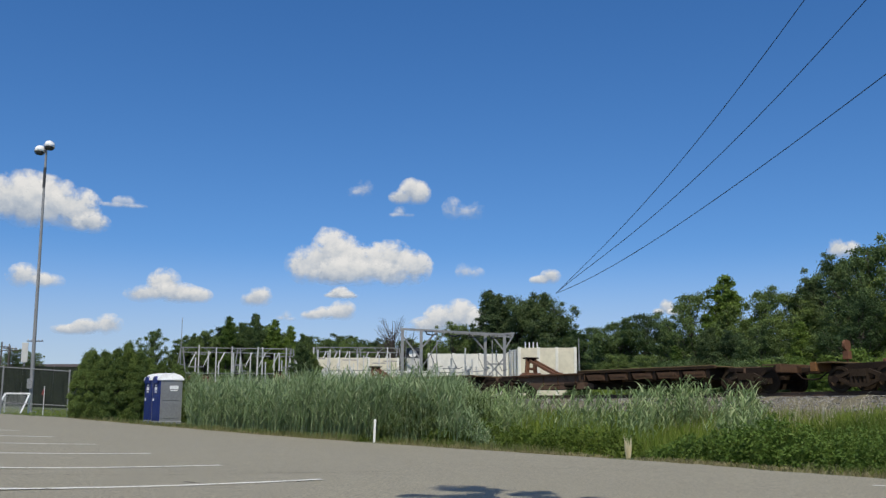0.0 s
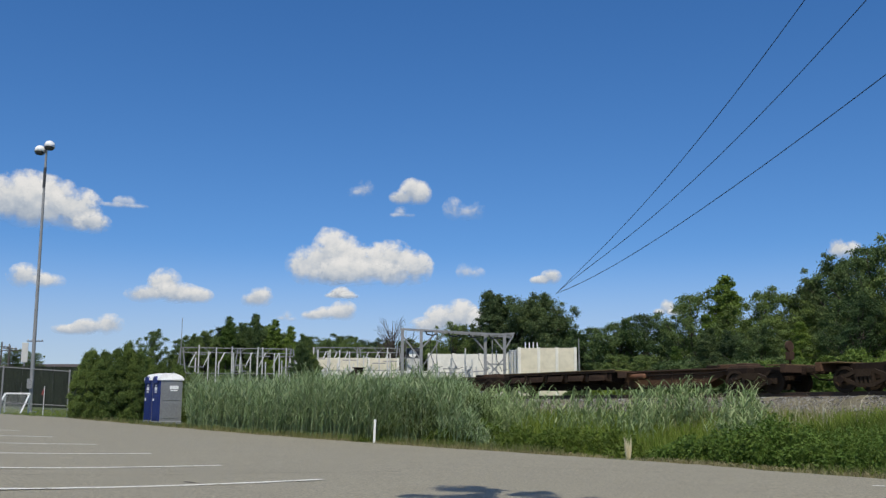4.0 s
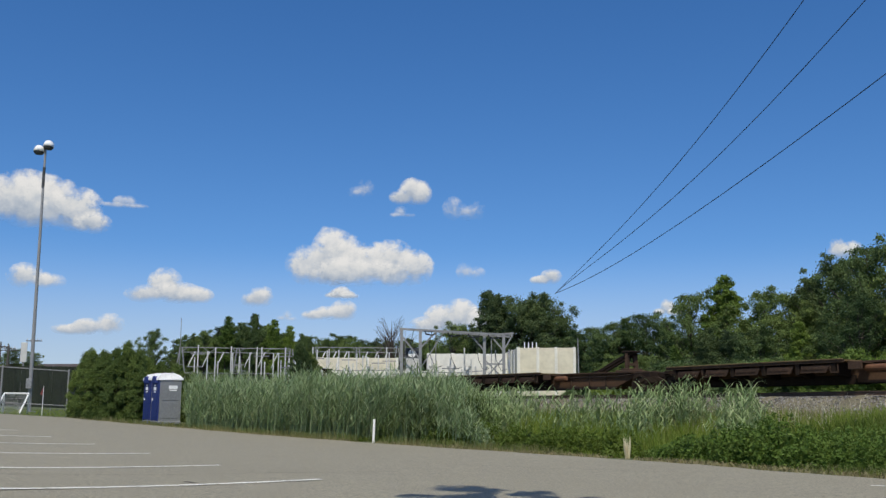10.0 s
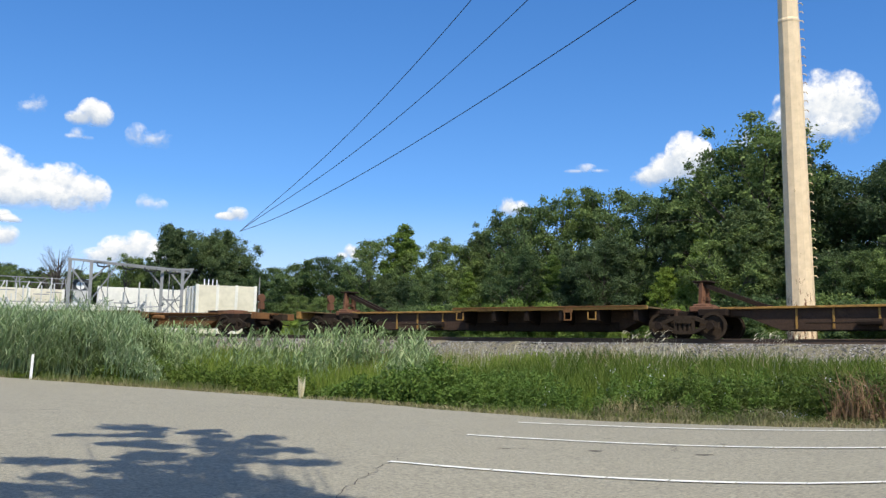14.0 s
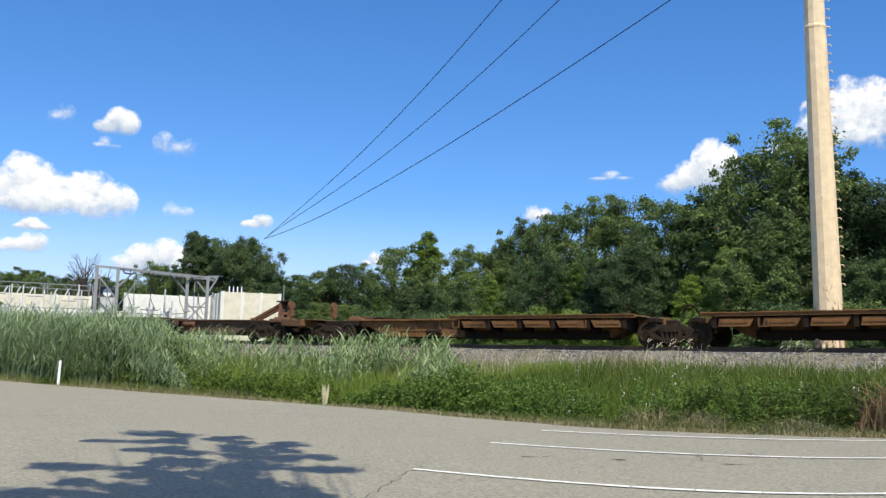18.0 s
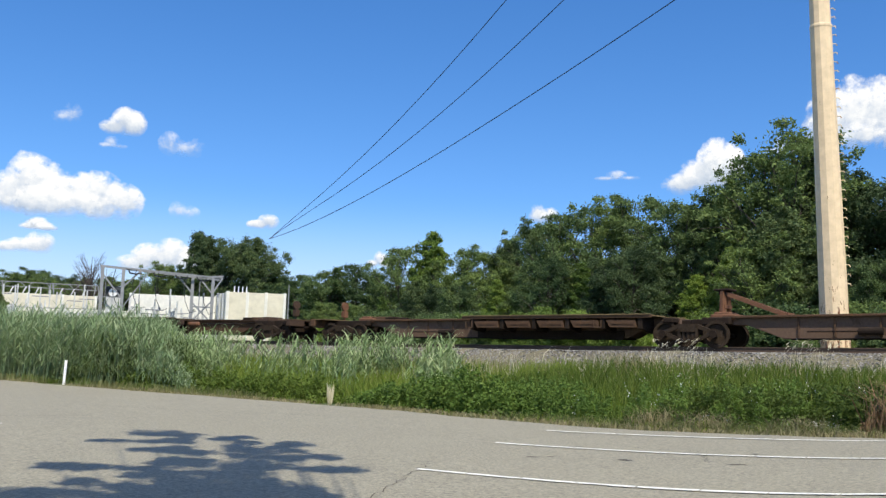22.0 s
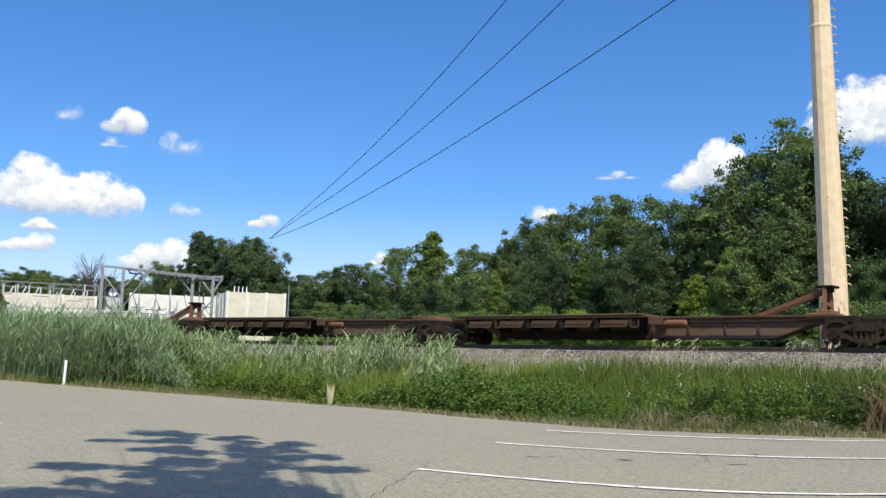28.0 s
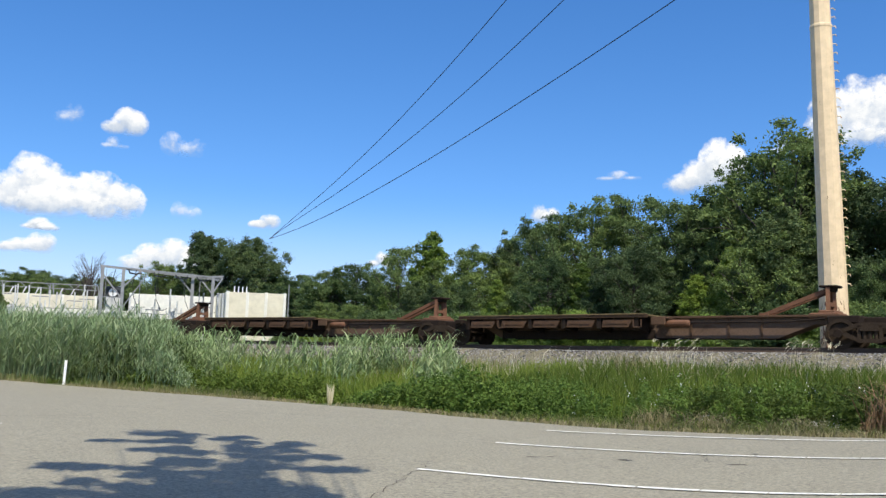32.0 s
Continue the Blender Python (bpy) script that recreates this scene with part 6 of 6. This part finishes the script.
def switch_cabinet():
    t = thing("switch_cabinet", "dark switchgear cabinet with a white round cover", "cabinet", pose(-3.0, 87.0, gz(-3.0, 87.0)))
    part("cabinet_body", boxes(((-0.35, -0.6, 0), (0.85, 0.6, 5.3)), bevel=0.04), M["ceramic"], t)
    part("cabinet_hood", boxes(((-0.4, -0.62, 4.5), (0.9, 0.62, 5.45)), bevel=0.05), M["dark"], t, "dark hood")
    bm = bmesh.new()
    tube(bm, [(0.2, -0.6, 4.9), (0.2, -0.7, 4.9)], 0.36, 14)
    part("round_cover", bm, M["white"], t, "white round cover")
    part("label_plate", boxes(((-0.1, -0.63, 3.1), (0.8, -0.6, 3.4))), M["white"], t)


switch_cabinet()


def panel_wall(name, label, pts, top, mat, thick=0.25):
    """A precast wall through the points, with a post between its panels."""
    t = thing(name, label, "wall")
    for (x0, y0), (x1, y1) in zip(pts, pts[1:]):
        a, b = Vector((x0, y0, 0)), Vector((x1, y1, 0))
        z = min(gz(x0, y0), gz(x1, y1)) - 0.2
        d = (b - a).normalized()
        m = Matrix.Translation((x0, y0, 0)) @ Matrix.Rotation(math.atan2(d.y, d.x), 4, "Z")
        L = (b - a).length
        bm = bmesh.new()
        box(bm, (0.1, -thick / 2, z), (L - 0.1, thick / 2, top), m, 0.02)
        part("wall_panel", bm, mat, t)
        bm = bmesh.new()
        box(bm, (-0.14, -thick * 0.8, z), (0.14, thick * 0.8, top + 0.06), m, 0.02)
        part("wall_post", bm, M["white_wall"], t)
    x, y = pts[-1]
    bm = bmesh.new()
    box(bm, (x - 0.14, y - 0.2, gz(x, y) - 0.2), (x + 0.14, y + 0.2, top + 0.06), None, 0.02)
    part("wall_post", bm, M["white_wall"], t)


panel_wall("fire_wall", "cream precast concrete fire wall of the substation", [(7.45, 91.6), (9.3, 91.4), (11.05, 91.2), (12.8, 91.0)], 6.72, M["wall"])
panel_wall("fire_wall", "cream precast concrete fire wall of the substation", [(7.45, 91.6), (7.2, 96.0), (7.0, 100.0)], 6.7, M["wall"])
panel_wall("screen_wall", "white precast screen wall behind the bus gantry", [(-1.5, 100), (1.1, 100.0), (3.9, 99.9), (6.8, 99.8)], 6.55, M["white_wall"])
panel_wall("screen_wall", "white precast screen wall among bus supports", [(-16.1, 113.9), (-12.7, 114.3), (-9.1, 114.6), (-5.5, 114.9)], 6.75, M["wall"])
panel_wall("control_house", "long low white control building of the substation", [(-16.0, 106), (-11, 106.3), (-6, 106.6), (-1.5, 106.8)], 4.9, M["white_wall"], 3.0)


def bushings():
    t = thing("transformer", "grey power transformer with porcelain bushings behind the fire wall", "transformer", pose(8.9, 95, gz(8.9, 95)))
    part("tank", boxes(((-1.2, -1.0, 0), (1.2, 1.0, 5.2)), bevel=0.06), M["ceramic"], t)
    for i in range(4):
        bm = bmesh.new()
        x = -0.6 + i * 0.4
        tube(bm, [(x, -0.4, 5.15), (x, -0.4, 5.5), (x, -0.4, 5.55), (x, -0.4, 6.5)], [0.12, 0.12, 0.08, 0.05], 8)
        part("bushing", bm, M["white"], t)
    for sx in (-1.35, 1.25):
        part("radiator", boxes(((sx, -0.8, 0.6), (sx + 0.12, 0.8, 4.4)), bevel=0.02), M["ceramic"], t)


bushings()


def bus_support(x, y, top, arm=False):
    z = gz(x, y)
    t = thing("bus_support", "grey steel bus support post with porcelain insulator", "bus support", pose(x, y, z), "bus supports")
    h = top - z
    bm = bmesh.new()
    tube(bm, [(0, 0, -0.2), (0, 0, h - 0.9)], 0.075, 6)
    part("post", bm, M["ceramic"], t)
    bm = bmesh.new()
    pts, rr = [], []
    for i in range(9):
        pts.append((0, 0, h - 0.9 + i * 0.11))
        rr.append(0.085 if i % 2 else 0.06)
    tube(bm, pts, rr, 8)
    part("insulator", bm, M["ceramic"], t)
    if arm:
        bm = bmesh.new()
        bar(bm, (-0.8, 0, h - 1.0), (0.8, 0, h - 1.0), 0.1)
        part("arm", bm, M["steel"], t)


rng = random.Random(8)
for i, az in enumerate([-14.6, -13.6, -12.6, -12.2, -11.6, -11.2, -10.9, -10.2, -9.9, -9.5, -8.9, -8.4, -7.6, -7.0, -6.3, -5.7, -5.2, -4.6, -3.9, -3.4]):
    p = polar(az, rng.uniform(104, 112))
    bus_support(p.x, p.y, rng.uniform(6.4, 7.6), i % 3 == 0)
for x, y, top in ((-0.5, 90, 4.5), (0.7, 91, 4.6), (1.9, 92, 4.7), (2.8, 91, 5.6), (0.1, 93, 4.4), (3.4, 93, 4.6), (6.4, 90, 6.5), (6.9, 90.4, 6.5), (-1.0, 93, 5.8), (4.6, 94, 4.5), (5.4, 94, 4.6), (1.3, 94, 4.3), (2.4, 95, 4.4), (6.0, 92, 6.3), (6.6, 93, 6.2), (-2.8, 92, 4.6), (-3.4, 93, 4.5), (-4.6, 94, 4.8), (-5.6, 96, 4.9)):
    bus_support(x, y, top)


def breaker(x, y):
    """Dead-tank breaker: legs, a round tank and two slanting bushings on each side."""
    z = gz(x, y)
    t = thing("circuit_breaker", "dark grey tank circuit breaker with slanting bushings", "breaker", pose(x, y, z, 0, 0, (x * 29) % 40 - 20), "circuit breakers")
    for sx in (-0.5, 0.5):
        part("leg", boxes(((sx - 0.06, -0.3, -0.2), (sx + 0.06, 0.3, 2.0)), bevel=0.01), M["steel"], t)
    bm = bmesh.new()
    tube(bm, [(-0.9, 0, 2.3), (-0.8, 0, 2.3), (0.8, 0, 2.3), (0.9, 0, 2.3)], [0.3, 0.42, 0.42, 0.3], 12)
    part("tank", bm, M["dark"], t)
    for sx in (-1, 1):
        bm = bmesh.new()
        pts = [(sx * (0.5 + 0.07 * i), 0, 2.6 + 0.16 * i) for i in range(9)]
        tube(bm, pts, [0.09 if i % 2 else 0.15 for i in range(9)], 8)
        part("bushing", bm, M["ceramic"], t)


for x, y in ((-2.2, 90), (0.2, 89.4), (1.6, 89.6), (3.2, 89.8), (-6.2, 92), (-8.4, 95), (-11.4, 100), (-13.8, 101)):
    breaker(x, y)


def post_row():
    """Closely set tall insulator posts of the bus yard."""
    rng = random.Random(77)
    for i in range(17):
        p = polar(-14.9 + i * 0.72 + rng.uniform(-0.2, 0.2), rng.uniform(101, 114))
        bus_support(p.x, p.y, rng.uniform(5.6, 7.9), i % 4 == 0)
    for i in range(9):
        p = polar(-1.6 + i * 0.7 + rng.uniform(-0.15, 0.15), rng.uniform(88, 98))
        bus_support(p.x, p.y, rng.uniform(5.0, 6.6), i % 3 == 0)


post_row()


def bus_frame(name, pts, top, label):
    """A long low bus structure: paired posts, a trussed beam on top."""
    t = thing(name, label, "bus structure")
    for x, y in pts:
        z = gz(x, y)
        for o in (-1.0, 1.0):
            bm = bmesh.new()
            bar(bm, (x + o, y, z - 0.2), (x + o * 0.12, y, top), 0.12)
            part("leg", bm, M["steel"], t)
        for h0, o in ((0.35, 0.7), (0.68, 0.4)):
            bm = bmesh.new()
            bar(bm, (x - o, y, z + (top - z) * h0), (x + o, y, z + (top - z) * h0), 0.08)
            part("brace", bm, M["steel"], t)
    for (x0, y0), (x1, y1) in zip(pts, pts[1:]):
        for z in (top, top - 0.55):
            bm = bmesh.new()
            bar(bm, (x0, y0, z), (x1, y1, z), 0.09)
            part("beam", bm, M["steel"], t)
        n = 8
        for k in (0, 3, 4, 7):
            bm = bmesh.new()
            f, g = k / n, (k + 1) / n
            bar(bm, (x0 + (x1 - x0) * f, y0 + (y1 - y0) * f, top if k % 2 else top - 0.55), (x0 + (x1 - x0) * g, y0 + (y1 - y0) * g, top - 0.55 if k % 2 else top), 0.06)
            part("truss_bar", bm, M["steel"], t)
        for k in (2, 4, 6):
            f = k / n
            x, y = x0 + (x1 - x0) * f, y0 + (y1 - y0) * f
            bm = bmesh.new()
            tube(bm, [(x, y, top - 0.5), (x - 0.5, y - 0.3, top - 1.7), (x - 0.7, y - 0.4, top - 2.3)], [0.09, 0.07, 0.03], 6)
            part("insulator_string", bm, M["ceramic"], t)


bus_frame("bus_structure", [(-30.9, 110.8), (-24.5, 112.4), (-18.3, 113.6)], 7.75, "long galvanised bus structure at the substation's end")
bus_frame("bus_structure", [(-15.8, 116), (-10.5, 116.5), (-5.6, 117)], 8.1, "long galvanised bus structure over the screen wall")
for a, b in (((-30, 106, 4.6), (-4, 108, 4.6)), ((-16, 104, 4.9), (-3, 105, 5.0)), ((-1.2, 90.5, 4.3), (4, 92, 4.5))):
    bm = bmesh.new()
    tube(bm, [a, ((a[0] + b[0]) / 2, (a[1] + b[1]) / 2, a[2] - 0.02), b], 0.045, 6)
    tagged(part("bus_pipe", bm, M["steel"]), "rigid aluminium bus pipe on insulator posts", "bus pipe", "bus pipes")
for x, y, h, r in ((-30.2, 107.9, 9.6, 0.07), (12.9, 89.1, 6.6, 0.09), (-4.7, 118, 9.0, 0.06)):
    z = gz(x, y)
    bm = bmesh.new()
    tube(bm, [(x, y, z - 0.2), (x, y, z + h)], [r, r * 0.5], 8)
    tagged(part("lightning_mast", bm, M["steel"]), "thin grey lightning mast of the substation", "mast", "lightning masts")


# ---- the tree whose shade falls on the lot, above and behind the camera ----
def shade_tree():
    t = thing("shade_tree", "large leafy tree whose crown hangs over the lot", "tree")
    rng = np.random.default_rng(77)
    cot = 1 / math.tan(radians(SUN_EL))
    hx, hy = math.sin(radians(SUN_AZ)) * cot, math.cos(radians(SUN_AZ)) * cot
    # where sprays of leaves throw their shade, how high they hang, and their reach along and across
    sprays = [(0.1, 15.3, 9.3, 0.2, 0.16), (0.4, 15.3, 9.3, 0.3, 0.2), (0.75, 14.9, 9.2, 0.2, 0.12), (-0.3, 14.0, 9.2, 0.35, 0.03), (0.2, 14.0, 9.2, 0.3, 0.08), (0.55, 14.1, 9.2, 0.25, 0.25), (0.2, 12.95, 9.0, 0.35, 0.08), (0.5, 12.9, 9.0, 0.25, 0.25),
              (0.75, 12.7, 8.9, 0.15, 0.1), (0.4, 11.75, 8.8, 0.35, 0.16), (0.7, 11.6, 8.8, 0.25, 0.16), (1.2, 14.5, 9.2, 0.25, 0.1), (1.45, 14.4, 9.2, 0.25, 0.35), (1.35, 13.2, 9.1, 0.25, 0.3), (1.6, 12.4, 9.0, 0.3, 0.35), (1.35, 11.9, 8.9, 0.3, 0.3),
              (2.1, 13.7, 9.0, 0.3, 0.12), (1.95, 13.1, 9.0, 0.3, 0.16), (1.9, 12.1, 9.0, 0.35, 0.1), (2.3, 12.15, 9.0, 0.25, 0.05), (1.9, 10.98, 8.8, 0.4, 0.02), (2.3, 10.98, 8.8, 0.35, 0.015), (1.5, 11.1, 8.7, 0.4, 0.2), (1.1, 11.1, 8.7, 0.4, 0.18),
              (-0.8, 11.2, 8.6, 0.3, 0.06), (-0.45, 11.2, 8.6, 0.35, 0.1), (0.0, 11.05, 8.6, 0.4, 0.08), (0.35, 10.6, 8.6, 0.3, 0.16), (0.2, 10.3, 8.4, 0.4, 0.14), (0.85, 10.5, 8.4, 0.4, 0.2), (1.2, 10.3, 8.4, 0.4, 0.25), (0.55, 9.9, 8.4, 0.5, 0.2), (1.15, 9.7, 8.4, 0.45, 0.3),
              (-0.5, 9.95, 8.3, 0.12, 0.08), (-0.1, 9.75, 8.3, 0.16, 0.1), (-0.7, 9.3, 8.3, 0.4, 0.12), (-0.2, 9.3, 8.3, 0.5, 0.14), (0.3, 9.3, 8.3, 0.6, 0.22), (0.9, 9.2, 8.3, 0.6, 0.3), (1.5, 9.4, 8.3, 0.4, 0.14), (-1.2, 9.0, 8.2, 0.4, 0.2),
              (0.3, 8.6, 8.4, 0.9, 0.35), (1.5, 8.6, 8.4, 0.7, 0.4), (-1.0, 8.4, 8.4, 0.8, 0.4), (0.3, 7.4, 8.4, 1.0, 0.8), (1.6, 7.2, 8.6, 1.0, 0.8), (-1.2, 7.2, 8.4, 0.9, 0.7), (0.4, 6.0, 9.2, 1.3, 1.0), (2.2, 5.8, 9.4, 1.2, 1.0),
              (-1.6, 5.8, 9.2, 1.2, 1.0), (0.8, 4.0, 10.0, 1.5, 1.2), (2.9, 3.6, 9.6, 1.3, 1.1), (-1.8, 3.8, 9.4, 1.3, 1.1)]
    foot = Vector((0.6, -7.0, gz(0.6, -7.0)))
    bm = bmesh.new()
    fork = foot + Vector((0.0, 0.5, 5.6))
    crown_top = foot + Vector((0.2, 1.6, 9.6))
    tube(bm, [foot + Vector((0, 0, -0.3)), foot + Vector((-0.1, 0.1, 2.5)), fork, crown_top], [0.42, 0.31, 0.25, 0.1], 10)
    allv = []
    for sx, sy, z, ra, rb in sprays:
        c = Vector((sx + hx * (z - 0.1), sy + hy * (z - 0.1), z))
        a = fork.lerp(crown_top, float(rng.uniform(0.1, 0.9)))
        tube(bm, [a, a.lerp(c, 0.5) + Vector((0, 0, 0.5)), c], [0.05, 0.024, 0.006], 5)
        k = int(7 + 85 * ra * rb)
        cen = np.array(c) + rng.uniform(-1, 1, (k, 3)) * np.array([ra * 0.6, rb * 1.7, 0.2])
        allv.append(leaf_cloud(rng, cen, 0.085, 22, 0.09, 1.0))
    part("trunk", bm, M["bark"], t)
    mesh_part("crown", quads_mesh("crown", np.concatenate(allv)), M["leaf_a"], t)


shade_tree()


# ---- the wing mirror of the car beside the camera ----
def wing_mirror():
    t = thing("parked_car_door", "black car door with a wing mirror reflecting the sky", "car part")

    def ray(az, el, d):
        return Vector((d * math.sin(radians(az)), d * math.cos(radians(az)), EYE[2] + d * math.tan(radians(el))))
    d = 0.95
    rim = [ray(-29.5, -7.2, d), ray(-26.5, -7.0, d), ray(-24.0, -7.0, d), ray(-22.0, -7.55, d), ray(-20.2, -8.1, d), ray(-19.5, -9.8, d), ray(-21.0, -13.0, d), ray(-25.5, -14.6, d), ray(-29.5, -13.5, d), ray(-30.6, -10.0, d)]
    back = [ray(a, e, d + g) for a, e, g in ((-29, -7.6, 0.07), (-26.0, -7.25, 0.1), (-22.5, -7.6, 0.12), (-19.0, -7.35, 0.12), (-15.4, -8.5, 0.12), (-14.5, -10.3, 0.12), (-18.0, -13.0, 0.12), (-23.5, -14.6, 0.12), (-28, -14, 0.1), (-30, -10.5, 0.08))]
    bm = bmesh.new()
    A, B = [bm.verts.new(v) for v in rim], [bm.verts.new(v) for v in back]
    for i in range(10):
        j = (i + 1) % 10
        bm.faces.new((A[i], A[j], B[j], B[i]))
    bm.faces.new(B)
    bmesh.ops.recalc_face_normals(bm, faces=bm.faces)
    part("mirror_housing", bm, M["car_black"], t, "satin black mirror housing", smooth=True)
    c = sum(rim, Vector()) / 10
    bm = bmesh.new()
    A, B = [bm.verts.new(v) for v in rim], [bm.verts.new(c + (v - c) * 0.9) for v in rim]
    for i in range(10):
        j = (i + 1) % 10
        bm.faces.new((A[i], A[j], B[j], B[i]))
    part("mirror_trim", bm, M["steel"], t, "silver trim round the mirror glass")
    bm = bmesh.new()
    bm.faces.new([bm.verts.new(c + (v - c) * 0.9) for v in rim])
    part("mirror_glass", bm, M["mirror"], t, "mirror glass reflecting the sky")
    bm = bmesh.new()
    bar(bm, c + Vector((0.02, 0.06, -0.04)), c + Vector((0.0, 0.05, -0.35)), 0.06)
    part("mirror_arm", bm, M["car_black"], t)
    bm = boxes(((c.x - 0.9, c.y - 0.5, 0.35), (c.x + 0.1, c.y + 0.35, c.z - 0.24)), bevel=0.05)
    box(bm, (c.x - 0.7, c.y - 0.3, float(lot_z(c.x, c.y)) - 0.02), (c.x - 0.3, c.y + 0.2, 0.4))
    part("door_panel", bm, M["car_black"], t)


m, nt, b = shader("satin_black_plastic", 0.55)
b.inputs["Base Color"].default_value = (0.008, 0.008, 0.012, 1)
b.inputs["Specular IOR Level"].default_value = 0.2
M["car_black"] = m
m, nt, b = shader("mirror_glass", 0.02, 1.0)
b.inputs["Base Color"].default_value = (0.75, 0.8, 0.85, 1)
M["mirror"] = m
wing_mirror()


# ---- the train ----
# each car: its leading truck's mark, its platforms' directions from head to tail (1 hitch ahead, -1 hitch behind),
# the platforms whose hitch is folded, and its paint
CARS = [(425.0, (1, 1, 1, 1, -1), (0, 4), "ochre"), (339.2, (-1, -1, -1, -1, 1), (), "brown"), (253.4, (1, 1, 1, 1, -1), (0, 1, 3), "dark"),
        (168.0, (1, 1, 1, 1, -1), (), "dark"), (81.9, (1, -1, -1), (), "yellow"), (27.0, (1, 1, 1, 1, -1), (0, 1, 2, 4), "ochre"),
        (-58.6, (1, -1, -1, -1, -1), (4,), "brown"), (-144.6, (1, 1, 1, 1, -1), (0, 1, 4), "dark"), (-230.7, (1, 1, 1, 1, -1), (0, 2, 4), "brown"),
        (-316.6, (1, 1, 1, 1, -1), (0, 4), "brown"), (-402.6, (1, -1, -1, -1, -1), (0,), "brown")]
SPEED = 21.5
# hitches that stand farther back on their platform: car mark and platform
HITCH_BACK = {(27.0, 3): 0.7, (339.2, 0): 1.0, (339.2, 1): 0.8, (339.2, 2): 0.9, (339.2, 4): 2.3, (253.4, 4): -1.5, (168.0, 0): 0.6, (168.0, 1): 2.4, (168.0, 2): 1.9,
              (168.0, 3): 1.3, (168.0, 4): -1.4, (81.9, 0): -0.3, (81.9, 1): -0.6, (81.9, 2): -0.6, (-58.6, 0): -1.2, (-58.6, 1): 0.1, (-230.7, 1): 0.5, (-230.7, 3): 0.5, (-316.6, 1): 0.5}
# cars with a hose arching over their last joint
HOSE_ARCH = (253.4, 27.0, -230.7)
templates = {}


def build_train():
    made = []
    for head, ways, folded, paint in CARS:
        for i, way in enumerate(ways):
            # every platform carries the truck at its head side of the train; the last carries both
            ends = (1, -1) if i == len(ways) - 1 else (way,)
            couple = ((way,) if i == 0 else ()) + ((-way,) if i == len(ways) - 1 else ())
            arch = i == len(ways) - 1 and head in HOSE_ARCH
            key = (paint, i not in folded, ends, HITCH_BACK.get((head, i), 0.0), couple, arch, paint == "yellow" and i == 0)
            if key not in templates:
                templates[key] = u = spine_unit(*key)
            else:
                u = copy_thing(templates[key], pose(0, 0, 0))
            made.append((u, head - UNIT * (i + 0.5), way == -1))
    return made


train = build_train()


def motions():
    for u, c, turned in train:
        rows = []
        for k in range(65):
            t = k / 2
            s = c + SPEED * (t - 16)
            if k in (0, 64) or -150 < s < 70:
                rows.append((t, track_pose(s, turned)))
        walk(u, rows)
    for ob, az, el in clouds:
        walk(ob, [(0.0, sky_pose(az - 0.15, el)), (16.0, sky_pose(az, el)), (32.0, sky_pose(az + 0.15, el))])


motions()
